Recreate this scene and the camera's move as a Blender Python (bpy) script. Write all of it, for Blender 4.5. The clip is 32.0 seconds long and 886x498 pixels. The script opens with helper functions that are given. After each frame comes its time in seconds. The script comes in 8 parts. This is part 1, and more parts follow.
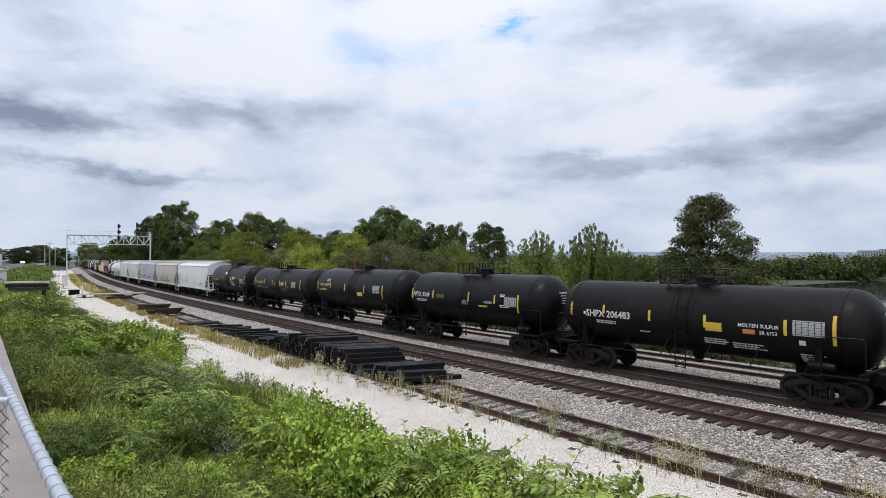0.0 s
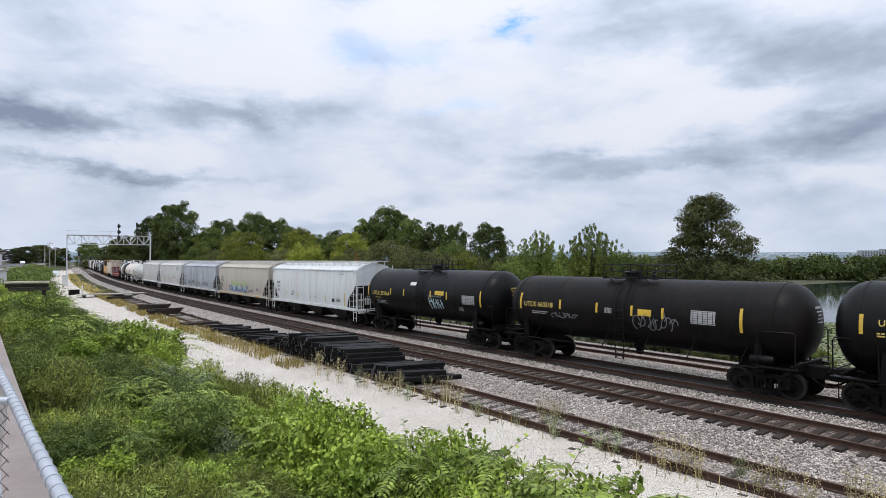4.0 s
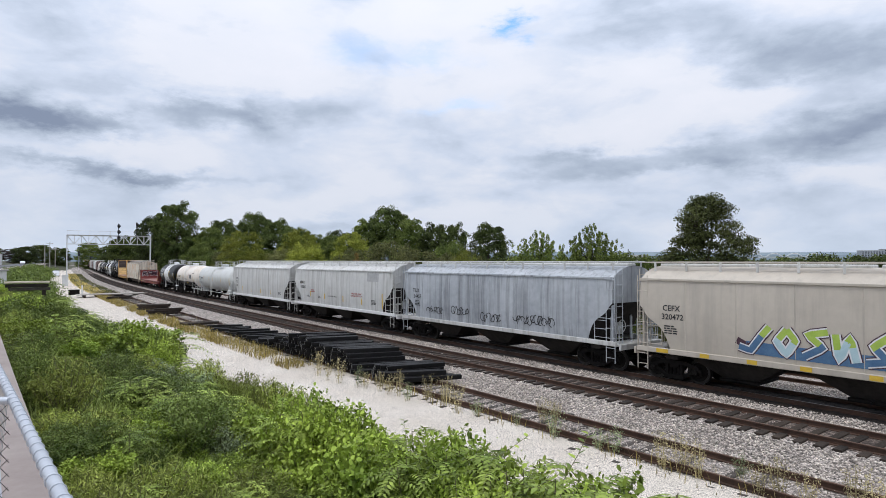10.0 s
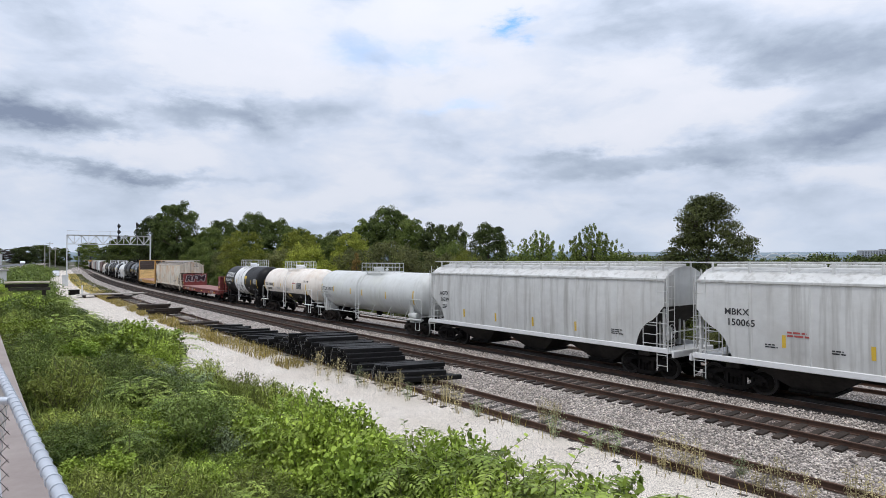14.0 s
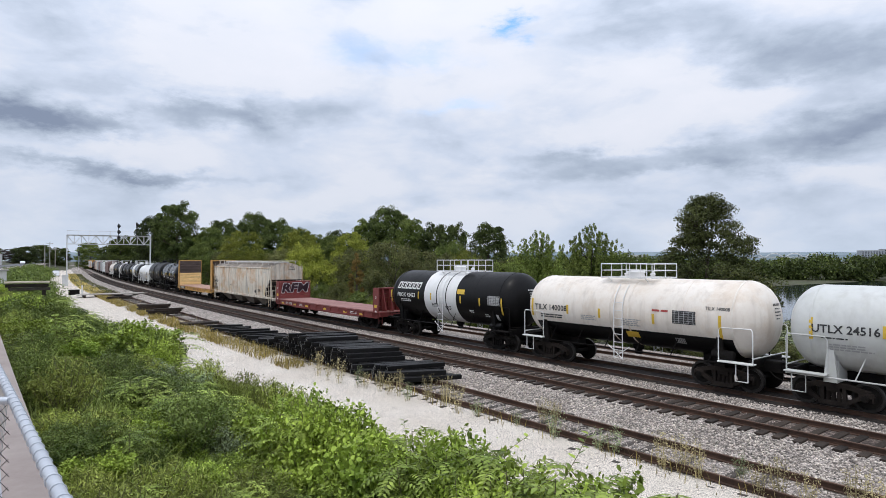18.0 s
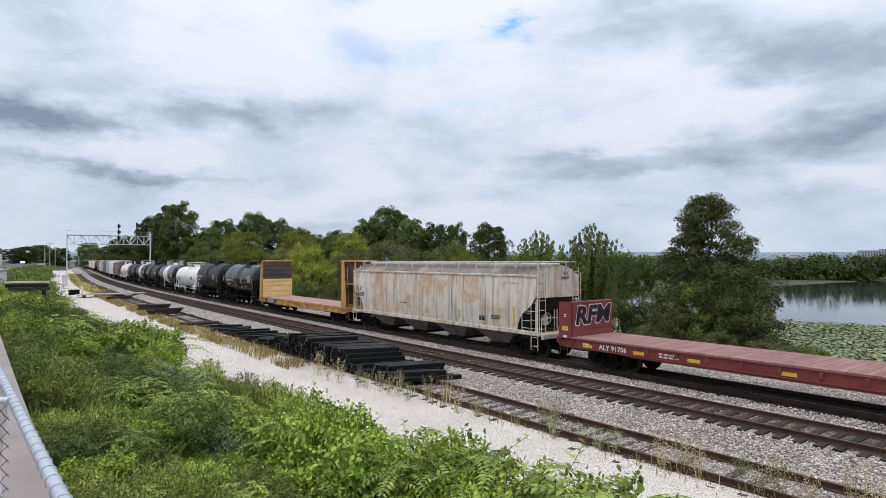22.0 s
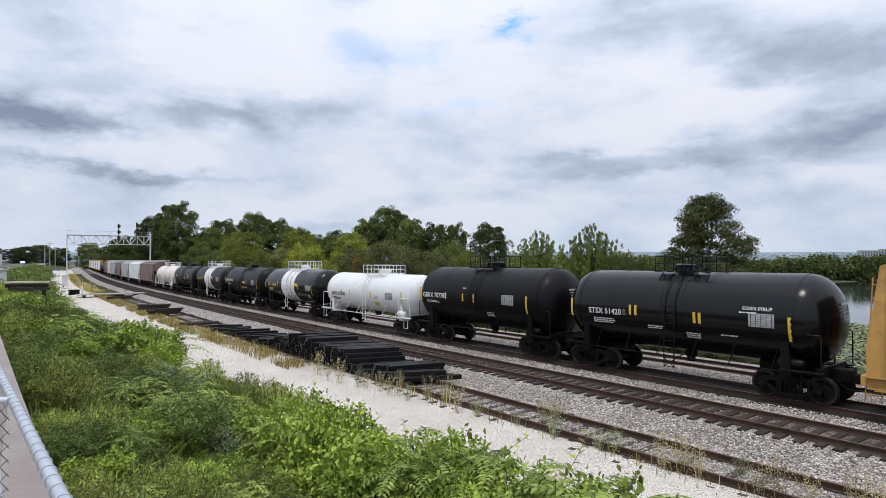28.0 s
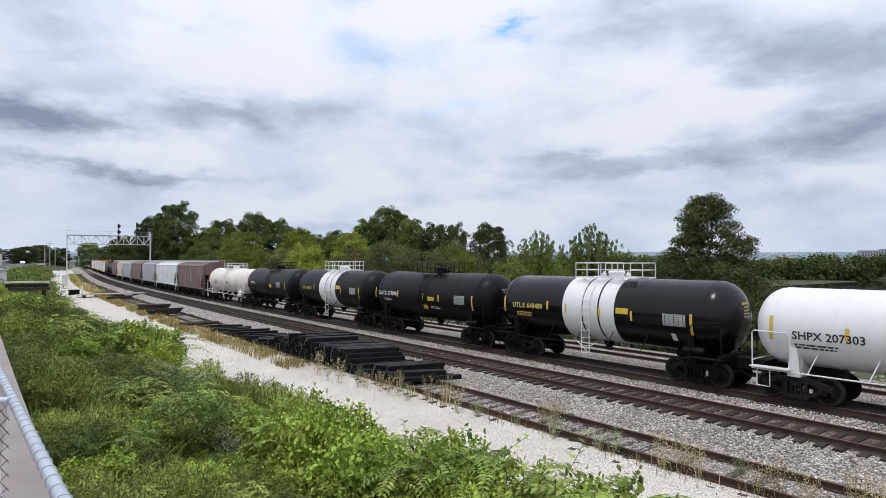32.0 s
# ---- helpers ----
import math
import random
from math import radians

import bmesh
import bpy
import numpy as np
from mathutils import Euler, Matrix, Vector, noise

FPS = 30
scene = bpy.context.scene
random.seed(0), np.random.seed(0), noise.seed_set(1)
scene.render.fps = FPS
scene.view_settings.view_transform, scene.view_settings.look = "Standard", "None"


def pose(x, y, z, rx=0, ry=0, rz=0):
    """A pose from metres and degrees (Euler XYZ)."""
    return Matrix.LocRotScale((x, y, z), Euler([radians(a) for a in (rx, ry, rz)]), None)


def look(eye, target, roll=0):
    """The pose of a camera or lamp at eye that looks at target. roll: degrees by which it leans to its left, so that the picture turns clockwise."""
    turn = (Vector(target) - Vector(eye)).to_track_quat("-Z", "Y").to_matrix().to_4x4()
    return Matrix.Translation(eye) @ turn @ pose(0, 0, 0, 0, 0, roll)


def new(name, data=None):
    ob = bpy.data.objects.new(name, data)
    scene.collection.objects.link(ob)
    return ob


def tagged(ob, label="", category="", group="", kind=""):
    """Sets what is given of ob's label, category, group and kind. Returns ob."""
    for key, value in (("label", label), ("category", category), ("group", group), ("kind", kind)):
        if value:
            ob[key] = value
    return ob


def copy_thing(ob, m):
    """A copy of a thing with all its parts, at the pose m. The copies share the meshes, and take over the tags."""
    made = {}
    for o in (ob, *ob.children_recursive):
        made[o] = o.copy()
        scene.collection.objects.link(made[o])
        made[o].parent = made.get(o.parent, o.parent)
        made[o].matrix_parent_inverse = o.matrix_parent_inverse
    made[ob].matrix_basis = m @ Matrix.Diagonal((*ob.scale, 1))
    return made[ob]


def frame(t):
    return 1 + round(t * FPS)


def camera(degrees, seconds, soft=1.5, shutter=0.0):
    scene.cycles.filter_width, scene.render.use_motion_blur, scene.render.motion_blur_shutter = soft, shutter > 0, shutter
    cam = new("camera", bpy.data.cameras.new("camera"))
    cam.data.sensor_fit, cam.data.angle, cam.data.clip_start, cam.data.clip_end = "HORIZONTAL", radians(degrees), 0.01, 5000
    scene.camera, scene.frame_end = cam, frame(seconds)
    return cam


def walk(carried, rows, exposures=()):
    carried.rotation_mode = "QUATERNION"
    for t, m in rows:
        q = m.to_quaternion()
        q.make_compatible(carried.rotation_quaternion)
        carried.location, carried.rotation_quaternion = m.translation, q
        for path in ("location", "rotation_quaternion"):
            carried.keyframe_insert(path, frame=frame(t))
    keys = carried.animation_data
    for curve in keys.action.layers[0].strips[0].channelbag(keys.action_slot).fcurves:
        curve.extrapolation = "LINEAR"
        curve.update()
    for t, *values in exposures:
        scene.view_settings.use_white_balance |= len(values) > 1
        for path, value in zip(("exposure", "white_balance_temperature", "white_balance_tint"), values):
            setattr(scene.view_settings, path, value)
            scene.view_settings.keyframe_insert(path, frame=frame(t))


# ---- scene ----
# ---------------- camera: handheld over a fence, standing still ----------------
cam = camera(73.19, 32.0, soft=0.75)
EYE = (0.0, 0.0, 4.7435)
walk(cam, [(0.0, pose(*EYE, 91.061, 0, 0)), (32.0, pose(*EYE, 91.061, 0, 0))])

# ---------------- sky, sun, exposure ----------------
SUN_EL, SUN_AZ = 70.0, 215.0     # degrees; azimuth clockwise from +y
scene.view_settings.exposure = 0.0


def nd(tree, kind, links=None, **values):
    """A node, with settings and default inputs; links: {input: socket}."""
    n = tree.nodes.new(kind)
    for k, v in values.items():
        setattr(n, k, v)
    for k, v in (links or {}).items():
        if isinstance(v, bpy.types.NodeSocket):
            tree.links.new(v, n.inputs[k])
        else:
            n.inputs[k].default_value = v
    return n


def mth(tree, op, a, b=0.0, c=0.0, clamp=False):
    n = nd(tree, "ShaderNodeMath", {0: a, 1: b, 2: c}, operation=op)
    n.use_clamp = clamp
    return n.outputs[0]


def build_world():
    w = bpy.data.worlds.new("world")
    scene.world = w
    w.use_nodes = True
    t = w.node_tree
    t.nodes.clear()
    sky = nd(t, "ShaderNodeTexSky", sky_type="NISHITA", sun_disc=False)
    sky.sun_elevation, sky.sun_rotation = radians(SUN_EL), radians(SUN_AZ)
    sky.air_density, sky.dust_density, sky.ozone_density = 1.0, 1.5, 1.5
    co = nd(t, "ShaderNodeTexCoord").outputs["Generated"]
    sp = nd(t, "ShaderNodeSeparateXYZ", {0: co})
    x, y, z = sp.outputs
    up = mth(t, "MAXIMUM", z, 0.0)
    # a flat cloud deck seen in perspective
    den = mth(t, "ADD", up, 0.50)
    deck = nd(t, "ShaderNodeCombineXYZ", {0: mth(t, "DIVIDE", x, den), 1: mth(t, "DIVIDE", y, den), 2: 0.0}).outputs[0]
    big = nd(t, "ShaderNodeTexNoise", {"Vector": deck, "Scale": 2.6, "Detail": 5.0, "Roughness": 0.46, "Distortion": 0.25}).outputs[0]
    puff = nd(t, "ShaderNodeVectorMath", {0: co, 1: (1.0, 1.0, 2.4)}, operation="MULTIPLY").outputs[0]
    fine = nd(t, "ShaderNodeTexNoise", {"Vector": puff, "Scale": 5.0, "Detail": 6.0, "Roughness": 0.50, "Distortion": 0.35}).outputs[0]
    bent = nd(t, "ShaderNodeTexNoise", {"Vector": puff, "Scale": 9.0, "Detail": 5.0, "Roughness": 0.6})
    wob = nd(t, "ShaderNodeVectorMath", {0: bent.outputs["Color"], "Scale": 0.16}, operation="SCALE").outputs[0]
    wob = nd(t, "ShaderNodeVectorMath", {0: puff, 1: wob}, operation="ADD").outputs[0]
    heap = nd(t, "ShaderNodeTexVoronoi", {"Vector": wob, "Scale": 6.0, "Detail": 3.0, "Roughness": 0.5}, feature="SMOOTH_F1").outputs["Distance"]
    # azimuth and elevation, ruffled, for the single clouds
    ruf = nd(t, "ShaderNodeTexNoise", {"Vector": puff, "Scale": 7.0, "Detail": 7.0, "Roughness": 0.62})
    rs = nd(t, "ShaderNodeSeparateXYZ", {0: ruf.outputs["Color"]})
    az = mth(t, "ADD", mth(t, "ARCTAN2", x, y), mth(t, "MULTIPLY", mth(t, "SUBTRACT", rs.outputs[0], 0.5), 0.30))
    el = mth(t, "ADD", mth(t, "ARCSINE", z), mth(t, "MULTIPLY", mth(t, "SUBTRACT", rs.outputs[1], 0.5), 0.115))

    def blob(a, e, ra, re):
        da = mth(t, "DIVIDE", mth(t, "SUBTRACT", az, a), ra)
        de = mth(t, "DIVIDE", mth(t, "SUBTRACT", el, e), re)
        d2 = mth(t, "ADD", mth(t, "MULTIPLY", da, da), mth(t, "MULTIPLY", de, de))
        return mth(t, "EXPONENT", mth(t, "MULTIPLY", d2, -1.0))

    # (azimuth, elevation, half width, half height, how much lighter)
    clouds = [(-0.58, 0.192, 0.12, 0.024, -0.50), (-0.37, 0.226, 0.12, 0.022, -0.34), (-0.49, 0.128, 0.15, 0.012, -0.22),
              (0.53, 0.27, 0.14, 0.055, -0.36), (0.46, 0.168, 0.15, 0.028, -0.24), (0.24, 0.175, 0.16, 0.016, -0.22),
              (0.62, 0.190, 0.10, 0.020, -0.26), (0.36, 0.150, 0.14, 0.018, -0.20), (-0.48, 0.130, 0.12, 0.008, -0.14), (-0.62, 0.36, 0.12, 0.030, -0.16), (0.12, 0.14, 0.14, 0.012, -0.12),
              (-0.20, 0.25, 0.10, 0.02, -0.12), (0.36, 0.36, 0.10, 0.03, -0.14),
              (-0.28, 0.315, 0.10, 0.045, 0.22), (-0.42, 0.30, 0.11, 0.045, 0.14), (0.455, 0.235, 0.07, 0.022, 0.26),
              (0.0, 0.385, 0.16, 0.03, 0.12), (0.33, 0.29, 0.09, 0.04, 0.16), (0.60, 0.115, 0.10, 0.02, 0.18),
              (-0.15, 0.075, 0.30, 0.010, 0.12), (0.28, 0.215, 0.10, 0.02, 0.12)]
    tone = mth(t, "MULTIPLY_ADD", big, 0.62, 0.20)
    tone = mth(t, "MULTIPLY_ADD", mth(t, "SUBTRACT", fine, 0.5), 0.85, tone)
    tone = mth(t, "MULTIPLY_ADD", mth(t, "SUBTRACT", 1.02, heap), 0.30, tone)
    for a, e, ra, re, k in clouds:
        tone = mth(t, "MULTIPLY_ADD", blob(a, e, ra, re), k * 1.12, tone)
    ramp = nd(t, "ShaderNodeValToRGB", {0: tone})
    r = ramp.color_ramp
    r.elements[0].position, r.elements[0].color = 0.0, (0.22, 0.27, 0.38, 1)
    r.elements[1].position, r.elements[1].color = 0.88, (0.755, 0.78, 0.87, 1)
    for p, c in ((0.30, (0.42, 0.49, 0.61, 1)), (0.50, (0.59, 0.66, 0.80, 1)), (0.66, (0.72, 0.755, 0.85, 1))):
        r.elements.new(p).color = c
    # an overcast dome is brighter overhead than at the horizon
    grad = mth(t, "MULTIPLY_ADD", mth(t, "POWER", up, 1.5), 0.85, 1.0)
    cloud = nd(t, "ShaderNodeVectorMath", {0: ramp.outputs[0], "Scale": grad}, operation="SCALE").outputs[0]
    # haze along the horizon
    hz = mth(t, "EXPONENT", mth(t, "MULTIPLY", up, -14.0))
    hazy = nd(t, "ShaderNodeMix", {0: mth(t, "MULTIPLY", hz, 0.55), 6: cloud, 7: (0.60, 0.70, 0.84, 1)}, data_type="RGBA").outputs[2]
    # blue gaps, where the clear sky shows
    gap = blob(0.118, 0.372, 0.030, 0.012)
    for a, e, ra, re, k in ((-0.14, 0.335, 0.06, 0.02, 0.35), (0.03, 0.245, 0.05, 0.012, 0.3), (-0.02, 0.33, 0.05, 0.012, 0.3)):
        gap = mth(t, "MULTIPLY_ADD", blob(a, e, ra, re), k, gap)
    clear = nd(t, "ShaderNodeVectorMath", {0: sky.outputs[0], 1: (0.20, 0.26, 0.30)}, operation="MULTIPLY").outputs[0]
    full = nd(t, "ShaderNodeMix", {0: mth(t, "MULTIPLY", gap, 1.0, clamp=True), 6: hazy, 7: clear}, data_type="RGBA").outputs[2]
    bg = nd(t, "ShaderNodeBackground", {0: full, 1: 1.0})
    nd(t, "ShaderNodeOutputWorld", {0: bg.outputs[0]})


build_world()
sun = new("sun", bpy.data.lights.new("sun", "SUN"))
sun.data.energy, sun.data.angle, sun.data.color = 1.14, radians(14), (1.0, 0.965, 0.91)
_a, _e = radians(SUN_AZ), radians(SUN_EL)
sun.matrix_world = look((math.sin(_a) * math.cos(_e) * 50, math.cos(_a) * math.cos(_e) * 50, math.sin(_e) * 50), (0, 0, 0))

# ---------------- the line of the railway ----------------
# s runs along the train's track in its direction of travel; off is metres to the right of it (towards the fence)
_S = np.arange(-1200, 400.01, 0.5)
_K = 0.00057181 / (1 + np.exp(np.clip(-(_S + 174.03) / 12, -60, 60)))
_K[_S > 60] = 0.0
_i0 = int(np.argmin(abs(_S)))
_T = np.concatenate([[0], np.cumsum((_K[1:] + _K[:-1]) / 2 * 0.5)])
_T = _T - _T[_i0] - 0.908782
_X = np.concatenate([[0], np.cumsum((np.cos(_T)[1:] + np.cos(_T)[:-1]) * 0.25)])
_Y = np.concatenate([[0], np.cumsum((np.sin(_T)[1:] + np.sin(_T)[:-1]) * 0.25)])
_X, _Y = _X - _X[_i0] + 3.681326, _Y - _Y[_i0] + 32.003119


def line_at(s, off=0.0):
    """x, y and heading on the line."""
    x, y, h = np.interp(s, _S, _X), np.interp(s, _S, _Y), np.interp(s, _S, _T)
    return x + np.sin(h) * off, y - np.cos(h) * off, h


def on_line(s, off, z=0.0, turn=0.0):
    """A pose at (s, off) whose x axis runs with the track."""
    x, y, h = line_at(s, off)
    return pose(float(x), float(y), z, 0, 0, math.degrees(float(h)) + turn)


def to_line(x, y):
    """s and off of points of the plan."""
    x, y = np.atleast_1d(x), np.atleast_1d(y)
    k = np.arange(0, len(_S), 8)
    d = (x[:, None] - _X[k]) ** 2 + (y[:, None] - _Y[k]) ** 2
    i = k[d.argmin(1)]
    h = _T[i]
    dx, dy = x - _X[i], y - _Y[i]
    return _S[i] + dx * np.cos(h) + dy * np.sin(h), dx * np.sin(h) - dy * np.cos(h)


# the slack of the couplings: small surges round the even run, every half second
SURGE_T = [0.5 * i for i in range(8)] + [0.5 * i for i in range(11, 30)] + [0.5 * i for i in range(33, 51)] + [0.5 * i for i in range(55, 65)]
SURGE = [0.26, 0.15, -0.08, -0.05, 0.11, 0.04, -0.13, -0.18, 0.10, 0.07, 0.08, 0.24, 0.16, -0.09, -0.08, 0.01, -0.03, -0.05, -0.10, -0.11, 0.08, 0.09, -0.09, -0.11, -0.12, 0.01, -0.02,
         0.32, 0.21, 0.05, 0.04, 0.24, 0.29, 0.09, -0.09, -0.08, -0.13, -0.25, -0.35, -0.36, -0.28, -0.04, 0.04, 0.01, 0.01, -0.32, -0.14, 0.02, 0.10, 0.04, 0.10, 0.16, 0.14, 0.01, 0.0]


def ride(t):
    """How far the train has come at t seconds."""
    u = (t - 16) / 16
    return float(np.interp(t, SURGE_T, SURGE)) + 16 * (8.691757 * u - 0.92708 * u * u / 2 + 0.017868 * u ** 3 / 3 + 0.349444 * u ** 4 / 4)


TRACK_MID, TRACK_SIDING, TRACK_BACK = 3.868, 8.265, -4.3
SIDING_Z, BACK_Z = -0.24, -0.05


# ---------------- mesh building ----------------
class Shape:
    """Collects faces for one mesh."""

    def __init__(self):
        self.v, self.f = [], []

    def add(self, verts, faces):
        n = len(self.v)
        self.v += [tuple(p) for p in verts]
        self.f += [tuple(i + n for i in q) for q in faces]
        return self

    def box(self, c, d, b=0.0, m=None):
        """A box of size d at c, its edges chamfered by b; m turns it."""
        hx, hy, hz = d[0] / 2, d[1] / 2, d[2] / 2
        vs, fs = [], []
        if b <= 0:
            vs = [(sx * hx, sy * hy, sz * hz) for sx in (-1, 1) for sy in (-1, 1) for sz in (-1, 1)]
            fs = [(0, 1, 3, 2), (4, 6, 7, 5), (0, 4, 5, 1), (2, 3, 7, 6), (0, 2, 6, 4), (1, 5, 7, 3)]
        else:
            b = min(b, hx * 0.9, hy * 0.9, hz * 0.9)
            ix = {}
            for sx in (-1, 1):
                for sy in (-1, 1):
                    for sz in (-1, 1):
                        for ax in range(3):
                            p = [sx * (hx - b), sy * (hy - b), sz * (hz - b)]
                            p[ax] = (sx * hx, sy * hy, sz * hz)[ax]
                            ix[sx, sy, sz, ax] = len(vs)
                            vs.append(tuple(p))
            for s in (-1, 1):
                q = [(-1, -1), (1, -1), (1, 1), (-1, 1)]
                if s < 0:
                    q = q[::-1]
                fs.append(tuple(ix[s, a, c2, 0] for a, c2 in q))
                fs.append(tuple(ix[c2, s, a, 1] for a, c2 in q))
                fs.append(tuple(ix[a, c2, s, 2] for a, c2 in q))
            for a in (-1, 1):
                for c2 in (-1, 1):
                    e1 = (ix[a, c2, -1, 0], ix[a, c2, 1, 0], ix[a, c2, 1, 1], ix[a, c2, -1, 1])
                    fs.append(e1 if a * c2 < 0 else e1[::-1])
                    e2 = (ix[-1, a, c2, 1], ix[1, a, c2, 1], ix[1, a, c2, 2], ix[-1, a, c2, 2])
                    fs.append(e2 if a * c2 < 0 else e2[::-1])
                    e3 = (ix[c2, -1, a, 2], ix[c2, 1, a, 2], ix[c2, 1, a, 0], ix[c2, -1, a, 0])
                    fs.append(e3 if a * c2 < 0 else e3[::-1])
                    for d3 in (-1, 1):
                        t3 = (ix[a, c2, d3, 0], ix[a, c2, d3, 1], ix[a, c2, d3, 2])
                        fs.append(t3 if a * c2 * d3 > 0 else t3[::-1])
        if m is not None:
            vs = [m @ Vector(p) for p in vs]
        return self.add([(p[0] + c[0], p[1] + c[1], p[2] + c[2]) for p in vs], fs)

    def tube(self, pts, r, n=8, caps=True, r1=None):
        """A round bar along a row of points."""
        pts = [Vector(p) for p in pts]
        k = len(pts)
        r1 = r if r1 is None else r1
        vs, fs = [], []
        side = None
        for i, p in enumerate(pts):
            d = (pts[min(i + 1, k - 1)] - pts[max(i - 1, 0)]).normalized()
            if side is None:
                side = d.orthogonal().normalized()
            side = (side - d * side.dot(d)).normalized()
            u = d.cross(side)
            rr = r + (r1 - r) * i / max(k - 1, 1)
            for j in range(n):
                a = 2 * math.pi * j / n
                vs.append(p + side * (math.cos(a) * rr) + u * (math.sin(a) * rr))
        for i in range(k - 1):
            for j in range(n):
                a, b = i * n + j, i * n + (j + 1) % n
                fs.append((a, b, b + n, a + n))
        if caps:
            fs.append(tuple(range(n))[::-1])
            fs.append(tuple(range((k - 1) * n, k * n)))
        return self.add(vs, fs)

    def turned(self, prof, axis="x", n=24, c=(0, 0, 0), a0=0.0, a1=2 * math.pi):
        """A turned body: prof is (along, radius)."""
        vs, fs = [], []
        full = abs(a1 - a0 - 2 * math.pi) < 1e-6
        m = n if full else n + 1
        for l, r in prof:
            for j in range(m):
                a = a0 + (a1 - a0) * j / n
                p, q = r * math.cos(a), r * math.sin(a)
                vs.append({"x": (l, p, q), "y": (q, l, p), "z": (p, q, l)}[axis])
        for i in range(len(prof) - 1):
            for j in range(n):
                a, b = i * m + j, i * m + (j + 1) % m
                fs.append((a, b, b + m, a + m))
        if full:
            if prof[0][1] > 1e-4:
                fs.append(tuple(range(m))[::-1])
            if prof[-1][1] > 1e-4:
                fs.append(tuple(range((len(prof) - 1) * m, len(prof) * m)))
        return self.add([(p[0] + c[0], p[1] + c[1], p[2] + c[2]) for p in vs], fs)

    def plate(self, poly, y0, y1, plane="xz"):
        """A polygon given in a plane, made y0..y1 thick across it."""
        n = len(poly)
        put = {"xz": lambda p, y: (p[0], y, p[1]), "xy": lambda p, y: (p[0], p[1], y), "yz": lambda p, y: (y, p[0], p[1])}[plane]
        vs = [put(p, y0) for p in poly] + [put(p, y1) for p in poly]
        fs = [tuple(range(n)), tuple(range(n, 2 * n))[::-1]]
        fs += [(i, i + n, (i + 1) % n + n, (i + 1) % n) for i in range(n)]
        return self.add(vs, fs)

    def loft(self, rings, closed=True, caps=True):
        n, k = len(rings[0]), len(rings)
        vs = [p for r in rings for p in r]
        fs = []
        for i in range(k - 1):
            for j in range(n if closed else n - 1):
                a, b = i * n + j, i * n + (j + 1) % n
                fs.append((a, b, b + n, a + n))
        if caps:
            fs += [tuple(range(n))[::-1], tuple(range((k - 1) * n, k * n))]
        return self.add(vs, fs)

    def mesh(self, name, mat=None, smooth=True, angle=35):
        me = bpy.data.meshes.new(name)
        me.from_pydata(self.v, [], self.f)
        bm = bmesh.new()
        bm.from_mesh(me)
        bmesh.ops.recalc_face_normals(bm, faces=bm.faces)
        bm.to_mesh(me)
        bm.free()
        if smooth:
            me.shade_smooth()
            me.set_sharp_from_angle(angle=radians(angle))
        if mat:
            me.materials.append(mat)
        return me


def part(name, shape, mat, parent, label="", at=None, smooth=True):
    """One mesh object under a thing or a part."""
    me = shape if isinstance(shape, bpy.types.Mesh) else shape.mesh(name, mat, smooth)
    ob = new(name, me)
    ob.parent = parent
    if at is not None:
        ob.matrix_basis = at
    return tagged(ob, label)


def thing(name, label, category, at=None, group="", kind="", shape=None, mat=None, smooth=True):
    """A top-level thing: an Empty, or a mesh where a shape is given."""
    ob = new(name, shape if (shape is None or isinstance(shape, bpy.types.Mesh)) else shape.mesh(name, mat, smooth))
    if at is not None:
        ob.matrix_basis = at
    return tagged(ob, label, category, group, kind)


def array_mesh(name, verts, quads, mat):
    """A mesh from arrays, all faces of the same corner count."""
    me = bpy.data.meshes.new(name)
    verts, quads = np.asarray(verts, float), np.asarray(quads, int)
    n, k = quads.shape
    me.vertices.add(len(verts))
    me.vertices.foreach_set("co", verts.ravel())
    me.loops.add(n * k)
    me.loops.foreach_set("vertex_index", quads.ravel())
    me.polygons.add(n)
    me.polygons.foreach_set("loop_start", np.arange(0, n * k, k))
    me.update(calc_edges=True)
    me.validate()
    if mat:
        me.materials.append(mat)
    return me

